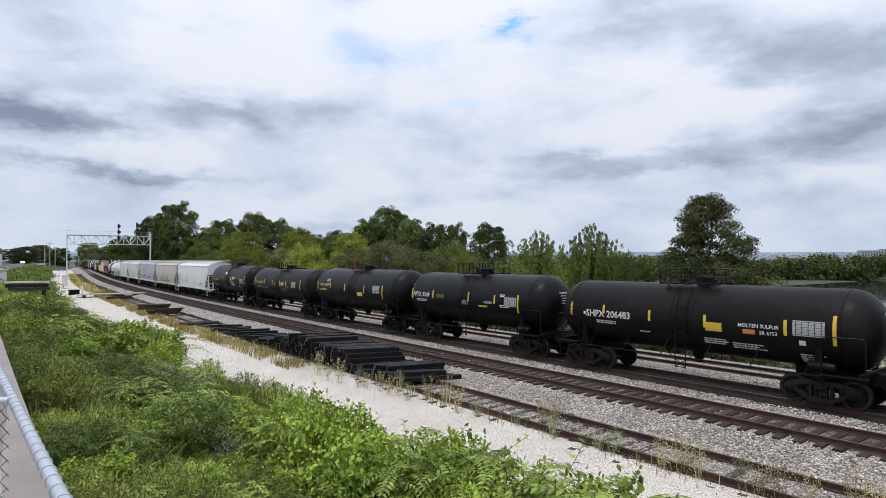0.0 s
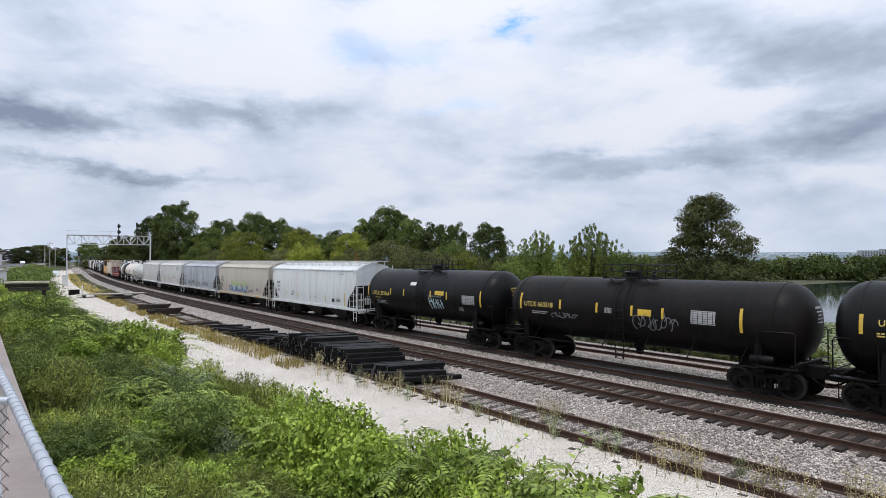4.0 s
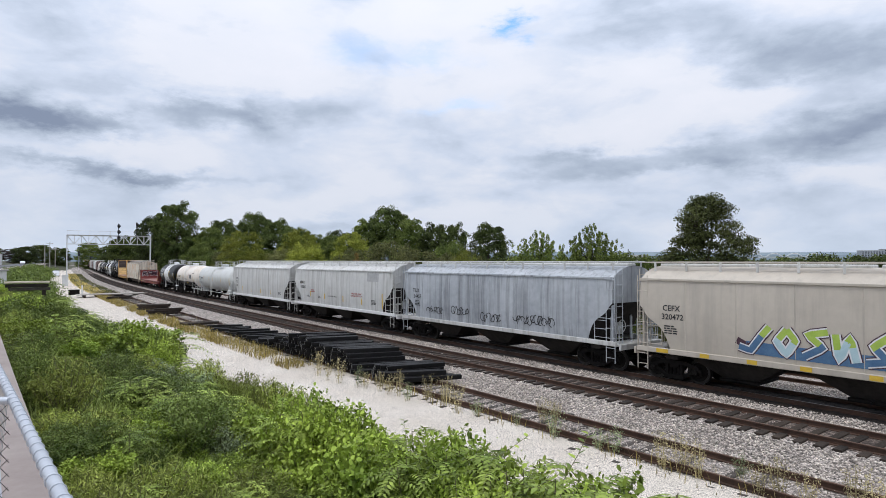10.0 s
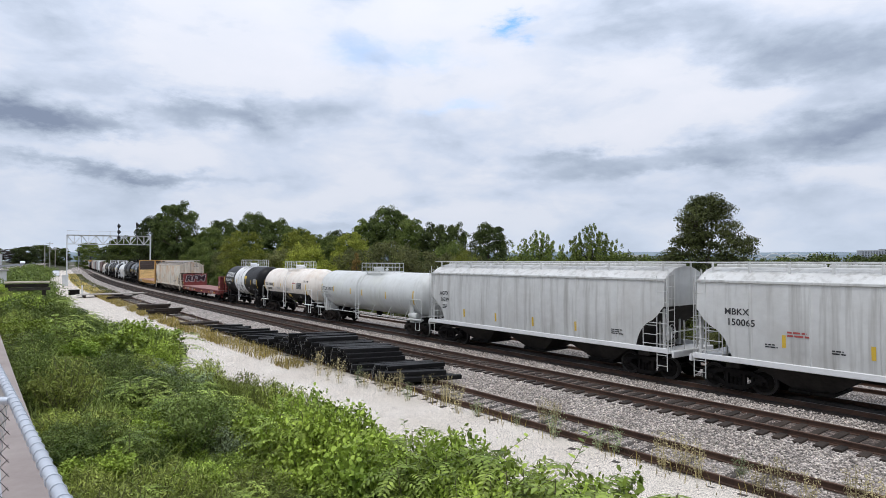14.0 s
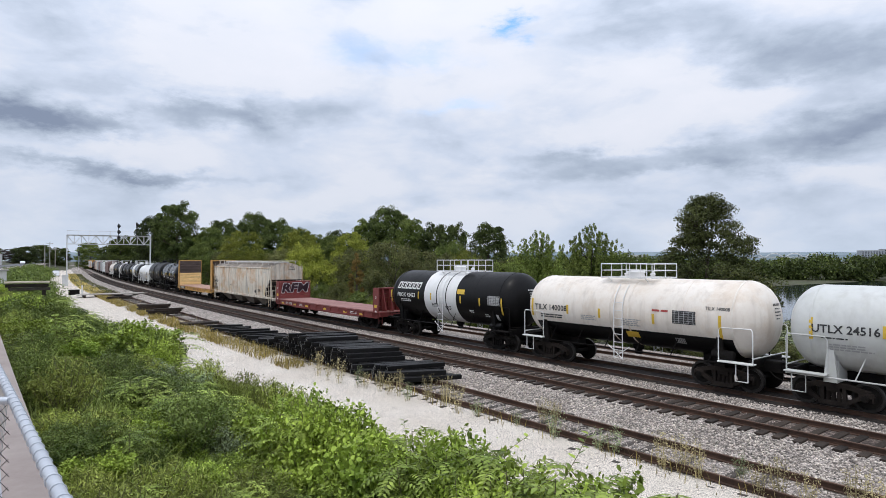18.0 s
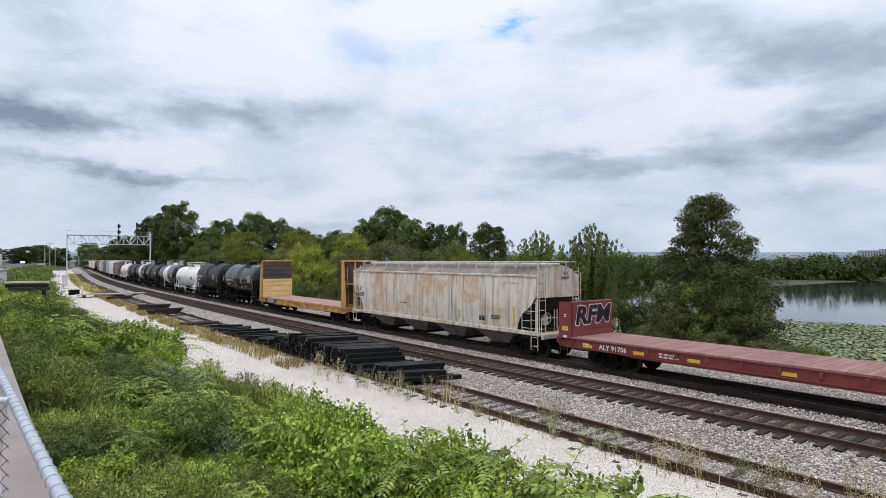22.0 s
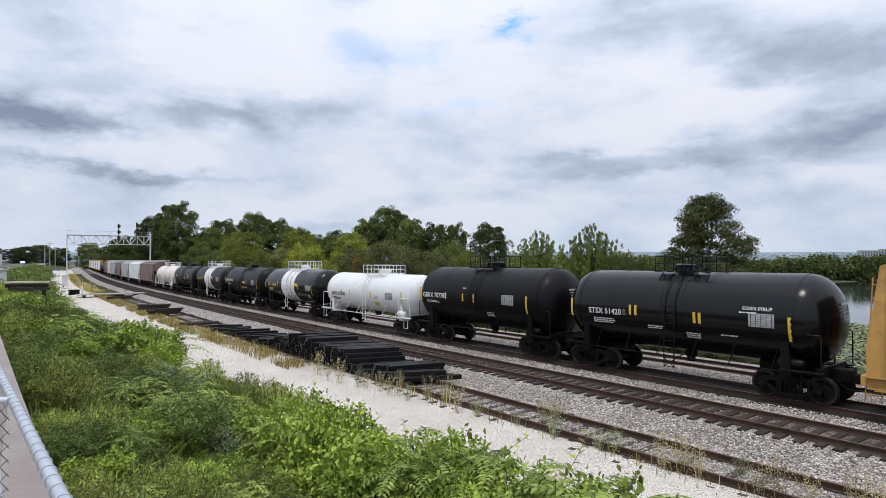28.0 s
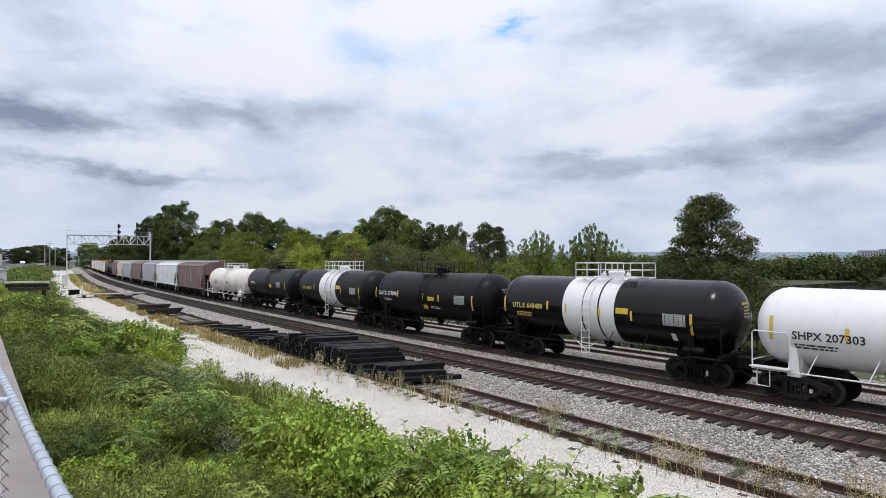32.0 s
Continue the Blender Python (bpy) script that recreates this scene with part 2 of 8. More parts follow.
# ---------------- materials ----------------
def surf(name, c1, c2, scale=3.0, rough=0.6, metal=0.0, bump=0.0, bscale=40.0, streak=None, amount=0.5, sscale=(1.3, 1.3, 0.09),
         rand=0.0, grime=None, gamount=0.4, gscale=1.2, spec=0.5, world=False, fine=9.0, cells=None, translucent=0.0, island=0.0):
    """A worn surface: two tones mixed by noise at two scales, with streaks, grime and relief."""
    m = bpy.data.materials.new(name)
    m.use_nodes = True
    t = m.node_tree
    t.nodes.clear()
    tc = nd(t, "ShaderNodeTexCoord")
    info = nd(t, "ShaderNodeObjectInfo")
    if world:
        co = nd(t, "ShaderNodeNewGeometry").outputs["Position"]
    else:
        off = mth(t, "MULTIPLY", info.outputs["Random"], 57.0)
        co = nd(t, "ShaderNodeVectorMath", {0: tc.outputs["Object"], 1: off}, operation="ADD").outputs[0]
    n1 = nd(t, "ShaderNodeTexNoise", {"Vector": co, "Scale": scale, "Detail": 5.0, "Roughness": 0.6}).outputs[0]
    n2 = nd(t, "ShaderNodeTexNoise", {"Vector": co, "Scale": scale * fine, "Detail": 4.0, "Roughness": 0.65}).outputs[0]
    k = mth(t, "MULTIPLY_ADD", mth(t, "SUBTRACT", n1, 0.5), 2.2, 0.5)
    k = mth(t, "MULTIPLY_ADD", mth(t, "SUBTRACT", n2, 0.5), 1.3, k, clamp=True)
    col = nd(t, "ShaderNodeMix", {0: k, 6: (*c1, 1), 7: (*c2, 1)}, data_type="RGBA").outputs[2]
    ro = mth(t, "MULTIPLY_ADD", mth(t, "SUBTRACT", n2, 0.5), 0.35, rough, clamp=True)
    hgt = nd(t, "ShaderNodeTexNoise", {"Vector": co, "Scale": bscale, "Detail": 4.0, "Roughness": 0.6}).outputs[0]
    if cells:
        # grains: (per metre, how much tones differ)
        vo = nd(t, "ShaderNodeTexVoronoi", {"Vector": co, "Scale": cells[0], "Randomness": 1.0})
        tone = nd(t, "ShaderNodeSeparateColor", {0: vo.outputs["Color"]}).outputs[0]
        val = mth(t, "MULTIPLY_ADD", mth(t, "SUBTRACT", tone, 0.5), cells[1], 1.0)
        # cells darken to their edges: shade in the gaps is painted into the colour
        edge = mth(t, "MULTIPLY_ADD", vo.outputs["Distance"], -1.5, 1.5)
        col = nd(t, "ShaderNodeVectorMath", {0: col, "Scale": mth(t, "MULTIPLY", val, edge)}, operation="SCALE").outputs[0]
        hgt = mth(t, "SUBTRACT", 1.0, vo.outputs["Distance"])
    if streak:
        sv = nd(t, "ShaderNodeVectorMath", {0: co, 1: sscale}, operation="MULTIPLY").outputs[0]
        s1 = nd(t, "ShaderNodeTexNoise", {"Vector": sv, "Scale": 2.2, "Detail": 4.0, "Roughness": 0.6}).outputs[0]
        sk = nd(t, "ShaderNodeMapRange", {0: s1, 1: 0.48, 2: 0.72, 3: 0.0, 4: amount}).outputs[0]
        col = nd(t, "ShaderNodeMix", {0: sk, 6: col, 7: (*streak, 1)}, data_type="RGBA").outputs[2]
    if grime:
        g1 = nd(t, "ShaderNodeTexNoise", {"Vector": co, "Scale": gscale, "Detail": 8.0, "Roughness": 0.72}).outputs[0]
        gk = nd(t, "ShaderNodeMapRange", {0: g1, 1: 0.5, 2: 0.68, 3: 0.0, 4: gamount}).outputs[0]
        col = nd(t, "ShaderNodeMix", {0: gk, 6: col, 7: (*grime, 1)}, data_type="RGBA").outputs[2]
    if rand:
        v = mth(t, "MULTIPLY_ADD", mth(t, "SUBTRACT", info.outputs["Random"], 0.5), 2 * rand, 1.0)
        col = nd(t, "ShaderNodeVectorMath", {0: col, "Scale": v}, operation="SCALE").outputs[0]
    if island:
        ri = nd(t, "ShaderNodeNewGeometry").outputs["Random Per Island"]
        v = mth(t, "MULTIPLY_ADD", mth(t, "SUBTRACT", ri, 0.5), 2 * island, 1.0)
        col = nd(t, "ShaderNodeVectorMath", {0: col, "Scale": v}, operation="SCALE").outputs[0]
    p = nd(t, "ShaderNodeBsdfPrincipled", {"Base Color": col, "Roughness": ro, "Metallic": metal, "Specular IOR Level": spec})
    if bump:
        bn = nd(t, "ShaderNodeBump", {"Height": hgt, "Strength": min(bump, 1.0), "Distance": 0.02})
        t.links.new(bn.outputs[0], p.inputs["Normal"])
    out = p.outputs[0]
    if translucent:
        tr = nd(t, "ShaderNodeBsdfTranslucent", {0: col})
        out = nd(t, "ShaderNodeMixShader", {0: translucent, 1: out, 2: tr.outputs[0]}).outputs[0]
    nd(t, "ShaderNodeOutputMaterial", {0: out})
    return m


def leaf_mat(name, c1, c2, scale=0.35, rough=0.6, tr=0.22, island=0.6, rand=0.38):
    return surf(name, c1, c2, scale, rough, world=True, fine=6.0, translucent=tr, island=island, rand=rand, spec=0.25)


M = {}
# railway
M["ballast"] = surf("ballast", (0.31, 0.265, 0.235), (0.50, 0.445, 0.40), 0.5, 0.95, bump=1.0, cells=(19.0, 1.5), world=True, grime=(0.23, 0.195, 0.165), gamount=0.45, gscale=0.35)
M["stone"] = surf("ballast stone", (0.33, 0.285, 0.25), (0.62, 0.56, 0.505), 2.0, 0.95, world=True, island=0.6, bump=0.3, bscale=60)
# oil stains, taken darker still to paint in the train's shade
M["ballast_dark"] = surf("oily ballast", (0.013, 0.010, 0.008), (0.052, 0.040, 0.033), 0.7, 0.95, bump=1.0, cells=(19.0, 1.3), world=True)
M["gravel_road"] = surf("pale limestone gravel", (0.70, 0.62, 0.53), (0.86, 0.79, 0.705), 0.45, 0.95, bump=0.4, cells=(34.0, 0.13), world=True, grime=(0.58, 0.53, 0.46), gamount=0.45, gscale=0.3)
M["ground"] = surf("earth and grass", (0.032, 0.036, 0.015), (0.085, 0.080, 0.040), 0.25, 0.95, bump=0.8, world=True, grime=(0.07, 0.10, 0.03), gamount=0.7, gscale=0.12)
M["rail_side"] = surf("rusty rail", (0.034, 0.017, 0.0105), (0.085, 0.043, 0.027), 1.2, 0.8, bump=0.2, world=True)
M["rail_top"] = surf("worn rail head", (0.13, 0.10, 0.085), (0.20, 0.17, 0.15), 1.5, 0.42, metal=0.6, world=True)
M["rail_top_rust"] = surf("rusty rail head", (0.085, 0.048, 0.033), (0.15, 0.092, 0.066), 1.5, 0.75, metal=0.0, spec=0.3, world=True)
M["tie"] = surf("creosoted oak tie", (0.012, 0.008, 0.006), (0.042, 0.028, 0.019), 2.0, 0.9, bump=0.6, bscale=25, rand=0.35)
M["tie_old"] = surf("grey weathered tie", (0.030, 0.024, 0.020), (0.085, 0.072, 0.061), 2.0, 0.95, bump=0.6, bscale=25, rand=0.35)
M["tie_new"] = surf("new black creosoted tie", (0.003, 0.003, 0.0034), (0.011, 0.0105, 0.0108), 1.5, 0.5, bump=0.5, bscale=30, rand=0.4, spec=0.2)
M["tie_end"] = surf("pale plate nails", (0.50, 0.49, 0.46), (0.62, 0.60, 0.57), 3, 0.5)
# train
M["black"] = surf("black tank paint", (0.0035, 0.0035, 0.004), (0.0065, 0.0065, 0.0072), 0.8, 0.40, bump=0.05, bscale=6, grime=(0.015, 0.0135, 0.0125), gamount=0.4, gscale=0.5, streak=(0.013, 0.012, 0.011), amount=0.25, sscale=(1.2, 1.2, 0.1), spec=0.17)
M["black_glossy"] = surf("fresh black tank paint", (0.0025, 0.0025, 0.003), (0.0045, 0.0045, 0.0055), 0.8, 0.20, bump=0.03, bscale=5, grime=(0.008, 0.0075, 0.007), gamount=0.25, gscale=0.5, spec=0.32)
M["black_rusty"] = surf("weathered black tank paint", (0.005, 0.0046, 0.0045), (0.010, 0.0088, 0.0084), 0.8, 0.45, bump=0.06, bscale=6, grime=(0.026, 0.017, 0.014), gamount=0.45, gscale=0.6, streak=(0.020, 0.015, 0.013), amount=0.35, sscale=(1.2, 1.2, 0.1), spec=0.15)
M["white"] = surf("white tank paint", (0.74, 0.74, 0.735), (0.82, 0.82, 0.81), 0.7, 0.42, bump=0.04, bscale=6, streak=(0.58, 0.56, 0.53), amount=0.22)
M["white_dirty"] = surf("stained cream tank paint", (0.76, 0.69, 0.61), (0.84, 0.79, 0.725), 0.6, 0.5, bump=0.05, bscale=6, grime=(0.58, 0.42, 0.27), gamount=0.5, gscale=0.45, streak=(0.46, 0.40, 0.34), amount=0.45)
M["grey_white"] = surf("pale grey tank paint", (0.55, 0.56, 0.545), (0.64, 0.65, 0.63), 0.6, 0.45, bump=0.04, bscale=6, grime=(0.50, 0.51, 0.40), gamount=0.35, gscale=0.4, streak=(0.40, 0.39, 0.36), amount=0.4)
M["hop_white"] = surf("chalky white hopper paint", (0.66, 0.70, 0.69), (0.76, 0.79, 0.78), 0.4, 0.55, bump=0.05, bscale=5, streak=(0.44, 0.42, 0.38), amount=0.45, grime=(0.70, 0.66, 0.65), gamount=0.5, gscale=0.3)
M["hop_tan"] = surf("warm grey hopper paint", (0.475, 0.425, 0.36), (0.565, 0.51, 0.435), 0.4, 0.55, bump=0.05, bscale=5, streak=(0.30, 0.275, 0.24), amount=0.4)
M["hop_blue"] = surf("blue grey hopper paint", (0.34, 0.365, 0.395), (0.53, 0.555, 0.585), 0.35, 0.55, bump=0.05, bscale=5, streak=(0.085, 0.085, 0.09), amount=0.62, sscale=(1.9, 1.9, 0.05), grime=(0.50, 0.52, 0.54), gamount=0.4, gscale=0.4)
M["hop_light"] = surf("light grey hopper paint", (0.54, 0.54, 0.525), (0.66, 0.66, 0.64), 0.4, 0.55, bump=0.05, bscale=5, streak=(0.26, 0.245, 0.22), amount=0.65, sscale=(1.6, 1.6, 0.07), grime=(0.46, 0.44, 0.41), gamount=0.5, gscale=0.35)
M["hop_stain"] = surf("rust stained cream hopper paint", (0.64, 0.575, 0.475), (0.77, 0.705, 0.60), 0.5, 0.6, bump=0.05, bscale=5, streak=(0.10, 0.080, 0.065), amount=0.75, sscale=(2.0, 2.0, 0.13), grime=(0.50, 0.24, 0.055), gamount=0.9, gscale=0.42)
M["roof_stain"] = surf("sooty cream hopper roof", (0.07, 0.056, 0.046), (0.30, 0.255, 0.21), 0.55, 0.7, bump=0.05, bscale=5, streak=(0.50, 0.44, 0.37), amount=0.45, sscale=(0.5, 0.3, 0.3))
M["chute_stain"] = surf("stained cream hopper chute", (0.12, 0.10, 0.085), (0.27, 0.235, 0.20), 0.8, 0.75, streak=(0.05, 0.042, 0.036), amount=0.8, grime=(0.10, 0.06, 0.04), gamount=0.6, gscale=1.2)
M["hop_brown"] = surf("oxide brown wagon paint", (0.12, 0.066, 0.056), (0.19, 0.11, 0.095), 0.6, 0.65, bump=0.05, bscale=5, streak=(0.36, 0.32, 0.29), amount=0.6)
M["hop_far"] = surf("grey wagon paint", (0.32, 0.34, 0.345), (0.42, 0.435, 0.435), 0.5, 0.6, streak=(0.22, 0.20, 0.18), amount=0.5)
# shade under the hoppers is painted in: chutes, slope sheets and sills darkened
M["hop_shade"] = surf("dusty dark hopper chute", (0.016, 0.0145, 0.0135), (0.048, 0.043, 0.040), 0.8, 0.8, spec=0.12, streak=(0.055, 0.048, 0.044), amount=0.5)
M["iron"] = surf("dark bogie iron", (0.004, 0.0037, 0.0037), (0.013, 0.0115, 0.0108), 2.5, 0.8, spec=0.12, bump=0.15, bscale=30, grime=(0.032, 0.026, 0.022), gamount=0.4, gscale=2.0)
M["iron_brown"] = surf("dusty bogie iron", (0.012, 0.0095, 0.0085), (0.034, 0.027, 0.023), 2.5, 0.85, spec=0.15, bump=0.15, bscale=30)
M["wheel"] = surf("dark wheel steel", (0.008, 0.0072, 0.007), (0.024, 0.021, 0.019), 3.0, 0.75, spec=0.1)
M["tread"] = surf("bright wheel rim", (0.020, 0.018, 0.017), (0.05, 0.046, 0.043), 3.0, 0.5, metal=0.5)
M["yellow"] = surf("yellow reflective tape", (0.62, 0.40, 0.035), (0.74, 0.50, 0.06), 4.0, 0.5, grime=(0.35, 0.26, 0.08), gamount=0.35, gscale=3)
M["ink_white"] = surf("white stencil paint", (0.62, 0.62, 0.61), (0.76, 0.76, 0.75), 5.0, 0.6)
M["ink_black"] = surf("black stencil paint", (0.02, 0.02, 0.022), (0.045, 0.045, 0.047), 5.0, 0.6)
M["ink_orange"] = surf("orange placard", (0.55, 0.19, 0.05), (0.66, 0.27, 0.09), 5.0, 0.6)
M["ink_yellow"] = surf("yellow stencil paint", (0.60, 0.45, 0.10), (0.70, 0.54, 0.16), 5.0, 0.6)
M["ink_red"] = surf("red stencil paint", (0.32, 0.05, 0.045), (0.42, 0.08, 0.07), 5.0, 0.6)
M["ink_grey"] = surf("grey table panel", (0.34, 0.34, 0.34), (0.46, 0.46, 0.46), 5.0, 0.6)
M["red"] = surf("red oxide flatcar paint", (0.16, 0.024, 0.022), (0.24, 0.046, 0.042), 0.8, 0.6, bump=0.05, bscale=8, grime=(0.13, 0.035, 0.03), gamount=0.5, gscale=0.7, streak=(0.15, 0.06, 0.05), amount=0.4)
M["deck_red"] = surf("worn red deck boards", (0.23, 0.105, 0.095), (0.33, 0.18, 0.16), 0.8, 0.85, bump=0.3, rand=0.12)
M["deck_brown"] = surf("worn brown deck boards", (0.30, 0.17, 0.125), (0.42, 0.27, 0.205), 0.8, 0.85, bump=0.3, rand=0.14)
M["ochre"] = surf("ochre yellow flatcar paint", (0.50, 0.26, 0.06), (0.62, 0.355, 0.10), 0.8, 0.6, bump=0.05, bscale=8, grime=(0.16, 0.085, 0.035), gamount=0.7, gscale=0.9, streak=(0.17, 0.09, 0.04), amount=0.6)
M["plank_yellow"] = surf("fresh yellow bulkhead planks", (0.76, 0.50, 0.19), (0.90, 0.67, 0.32), 1.2, 0.7, bump=0.2, rand=0.12, sscale=(0.3, 0.3, 4), streak=(0.45, 0.26, 0.09), amount=0.5)
M["plank_dark"] = surf("weathered dark bulkhead planks", (0.055, 0.040, 0.036), (0.115, 0.085, 0.075), 1.2, 0.85, bump=0.2, rand=0.25)
M["wrap"] = surf("white lumber wrap", (0.70, 0.71, 0.73), (0.82, 0.83, 0.84), 1.2, 0.5, grime=(0.45, 0.46, 0.48), gamount=0.5, gscale=0.9)
M["spray_green"] = surf("lime spray paint", (0.34, 0.50, 0.07), (0.46, 0.60, 0.12), 4, 0.5)
M["spray_blue"] = surf("blue spray paint", (0.055, 0.13, 0.26), (0.11, 0.22, 0.36), 3, 0.5)
M["spray_pale"] = surf("pale blue spray paint", (0.40, 0.58, 0.64), (0.55, 0.70, 0.74), 3, 0.5)
M["spray_white"] = surf("white spray paint", (0.70, 0.71, 0.73), (0.80, 0.80, 0.81), 4, 0.5)
M["spray_plum"] = surf("plum spray paint", (0.055, 0.022, 0.038), (0.085, 0.04, 0.055), 4, 0.5)
M["spray_grey"] = surf("faint grey spray paint", (0.13, 0.135, 0.15), (0.20, 0.205, 0.22), 4, 0.6)
# place
M["galv"] = surf("galvanised steel", (0.50, 0.53, 0.58), (0.62, 0.65, 0.70), 6.0, 0.38, metal=0.55, bump=0.04, bscale=40)
M["signal_grey"] = surf("silver painted steel", (0.60, 0.61, 0.615), (0.72, 0.73, 0.73), 1.5, 0.5, metal=0.15)
M["signal_black"] = surf("black signal head", (0.012, 0.012, 0.013), (0.025, 0.025, 0.027), 2, 0.5)
M["concrete"] = surf("pale concrete", (0.36, 0.295, 0.265), (0.47, 0.40, 0.365), 0.8, 0.9, bump=0.2, world=True)
M["asphalt"] = surf("grey asphalt", (0.085, 0.088, 0.094), (0.14, 0.143, 0.15), 0.5, 0.9, bump=0.2, world=True)
M["pale_plank"] = surf("sun bleached plank", (0.55, 0.47, 0.36), (0.70, 0.62, 0.50), 2.0, 0.85, bump=0.3)
M["timber"] = surf("grey weathered timber", (0.26, 0.235, 0.205), (0.42, 0.39, 0.35), 2.0, 0.85, bump=0.3)
M["brush_dead"] = surf("dead twigs", (0.10, 0.075, 0.055), (0.20, 0.16, 0.125), 2.0, 0.9)
M["bark"] = surf("grey brown bark", (0.055, 0.043, 0.033), (0.125, 0.10, 0.08), 3.0, 0.95, bump=0.6, bscale=18)
M["stem"] = surf("green brown stem", (0.10, 0.105, 0.045), (0.17, 0.15, 0.075), 3.0, 0.8)
M["leaf_dark"] = leaf_mat("dark tree leaves", (0.040, 0.062, 0.016), (0.110, 0.140, 0.034))
M["leaf_mid"] = leaf_mat("green tree leaves", (0.075, 0.112, 0.024), (0.200, 0.245, 0.052))
M["leaf_locust"] = leaf_mat("bright tree leaves", (0.105, 0.150, 0.028), (0.260, 0.315, 0.070))
M["leaf_maple"] = leaf_mat("olive green maple leaves", (0.062, 0.080, 0.024), (0.170, 0.190, 0.055))
M["leaf_light"] = leaf_mat("light green tree leaves", (0.16, 0.19, 0.022), (0.33, 0.35, 0.055))
M["leaf_olive"] = leaf_mat("olive brush leaves", (0.080, 0.090, 0.030), (0.175, 0.180, 0.060))
M["leaf_rust"] = leaf_mat("rusty autumn leaves", (0.130, 0.095, 0.028), (0.290, 0.185, 0.050))
M["leaf_plum"] = leaf_mat("dark plum leaves", (0.040, 0.024, 0.026), (0.085, 0.052, 0.052))
M["leaf_shrub"] = leaf_mat("bright shrub leaves", (0.140, 0.215, 0.030), (0.410, 0.510, 0.085), 0.6, tr=0.16, island=0.45, rand=0.3)
M["leaf_shrub2"] = leaf_mat("deep green shrub leaves", (0.064, 0.100, 0.024), (0.200, 0.255, 0.060), 0.6, tr=0.16, island=0.45, rand=0.3)
M["leaf_pinnate"] = leaf_mat("pinnate leaflets", (0.110, 0.175, 0.030), (0.350, 0.430, 0.085), 0.6, tr=0.16, island=0.4, rand=0.35)
M["leaf_silver"] = leaf_mat("silvery weed leaves", (0.17, 0.22, 0.11), (0.34, 0.40, 0.22), 0.8)
M["grass"] = leaf_mat("green grass", (0.21, 0.27, 0.055), (0.44, 0.48, 0.13), 0.8)
M["grass_green"] = leaf_mat("green bank grass", (0.105, 0.155, 0.034), (0.320, 0.375, 0.095), 0.8)
M["grass_dry"] = leaf_mat("dry yellow weeds", (0.40, 0.31, 0.085), (0.60, 0.48, 0.16), 0.8, tr=0.2)
M["straw"] = leaf_mat("pale straw stalks", (0.34, 0.29, 0.15), (0.54, 0.47, 0.26), 0.8, tr=0.2)
M["lily"] = leaf_mat("lily pads", (0.17, 0.21, 0.075), (0.33, 0.355, 0.17), 0.12, rough=0.45, tr=0.1, island=0.45)
M["roof_far"] = surf("far roof", (0.30, 0.29, 0.28), (0.42, 0.41, 0.40), 0.5, 0.8)
M["wall_far"] = surf("far white wall", (0.62, 0.62, 0.62), (0.74, 0.74, 0.73), 0.5, 0.8)
M["wall_grey"] = surf("far grey wall", (0.30, 0.33, 0.38), (0.40, 0.43, 0.47), 0.2, 0.8)
M["car_paint"] = surf("white car paint", (0.66, 0.68, 0.71), (0.72, 0.74, 0.76), 1, 0.25)
M["car_dark"] = surf("grey car paint", (0.10, 0.11, 0.13), (0.14, 0.15, 0.17), 1, 0.25)
M["dark_glass"] = surf("dark glass", (0.015, 0.018, 0.02), (0.025, 0.028, 0.03), 1, 0.08)
M["rubber"] = surf("tyre rubber", (0.015, 0.015, 0.015), (0.025, 0.025, 0.025), 3, 0.9)
# distance haze is mixed into the hills' own blue grey colour
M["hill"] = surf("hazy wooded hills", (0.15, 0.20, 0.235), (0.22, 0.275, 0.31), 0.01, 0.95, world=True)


def water_mat():
    m = bpy.data.materials.new("lake water")
    m.use_nodes = True
    t = m.node_tree
    t.nodes.clear()
    co = nd(t, "ShaderNodeNewGeometry").outputs["Position"]
    wv = nd(t, "ShaderNodeVectorMath", {0: co, 1: (0.35, 0.9, 1.0)}, operation="MULTIPLY").outputs[0]
    n = nd(t, "ShaderNodeTexNoise", {"Vector": wv, "Scale": 1.1, "Detail": 4.0}).outputs[0]
    big = nd(t, "ShaderNodeTexNoise", {"Vector": co, "Scale": 0.03, "Detail": 3.0}).outputs[0]
    bn = nd(t, "ShaderNodeBump", {"Height": n, "Strength": 0.10, "Distance": 0.05})
    ro = mth(t, "MULTIPLY_ADD", big, 0.10, 0.02)
    p = nd(t, "ShaderNodeBsdfPrincipled", {"Base Color": (0.020, 0.028, 0.026, 1), "Roughness": ro, "IOR": 1.33, "Normal": bn.outputs[0]})
    nd(t, "ShaderNodeOutputMaterial", {0: p.outputs[0]})
    return m


M["water"] = water_mat()

# ---------------- ground ----------------
def smooth_step(a, b, v):
    u = np.clip((v - a) / (b - a), 0, 1)
    return u * u * (3 - 2 * u)


def land(s, off):
    """Height of the earth at (s, off)."""
    s, off = np.asarray(s, float), np.asarray(off, float)
    z = -0.80 + 0 * off
    z = z + smooth_step(15.3, 22.2, off) * 2.3              # the bank up to the walkway
    z = z + smooth_step(22.3, 23.4, off) * 1.15
    z = z - smooth_step(-7.5, -13.0, off) * 1.35           # down to the lake on the far side
    lake = smooth_step(-18, -40, off) * smooth_step(-62, -38, s)
    z = z - lake * 1.1
    return z


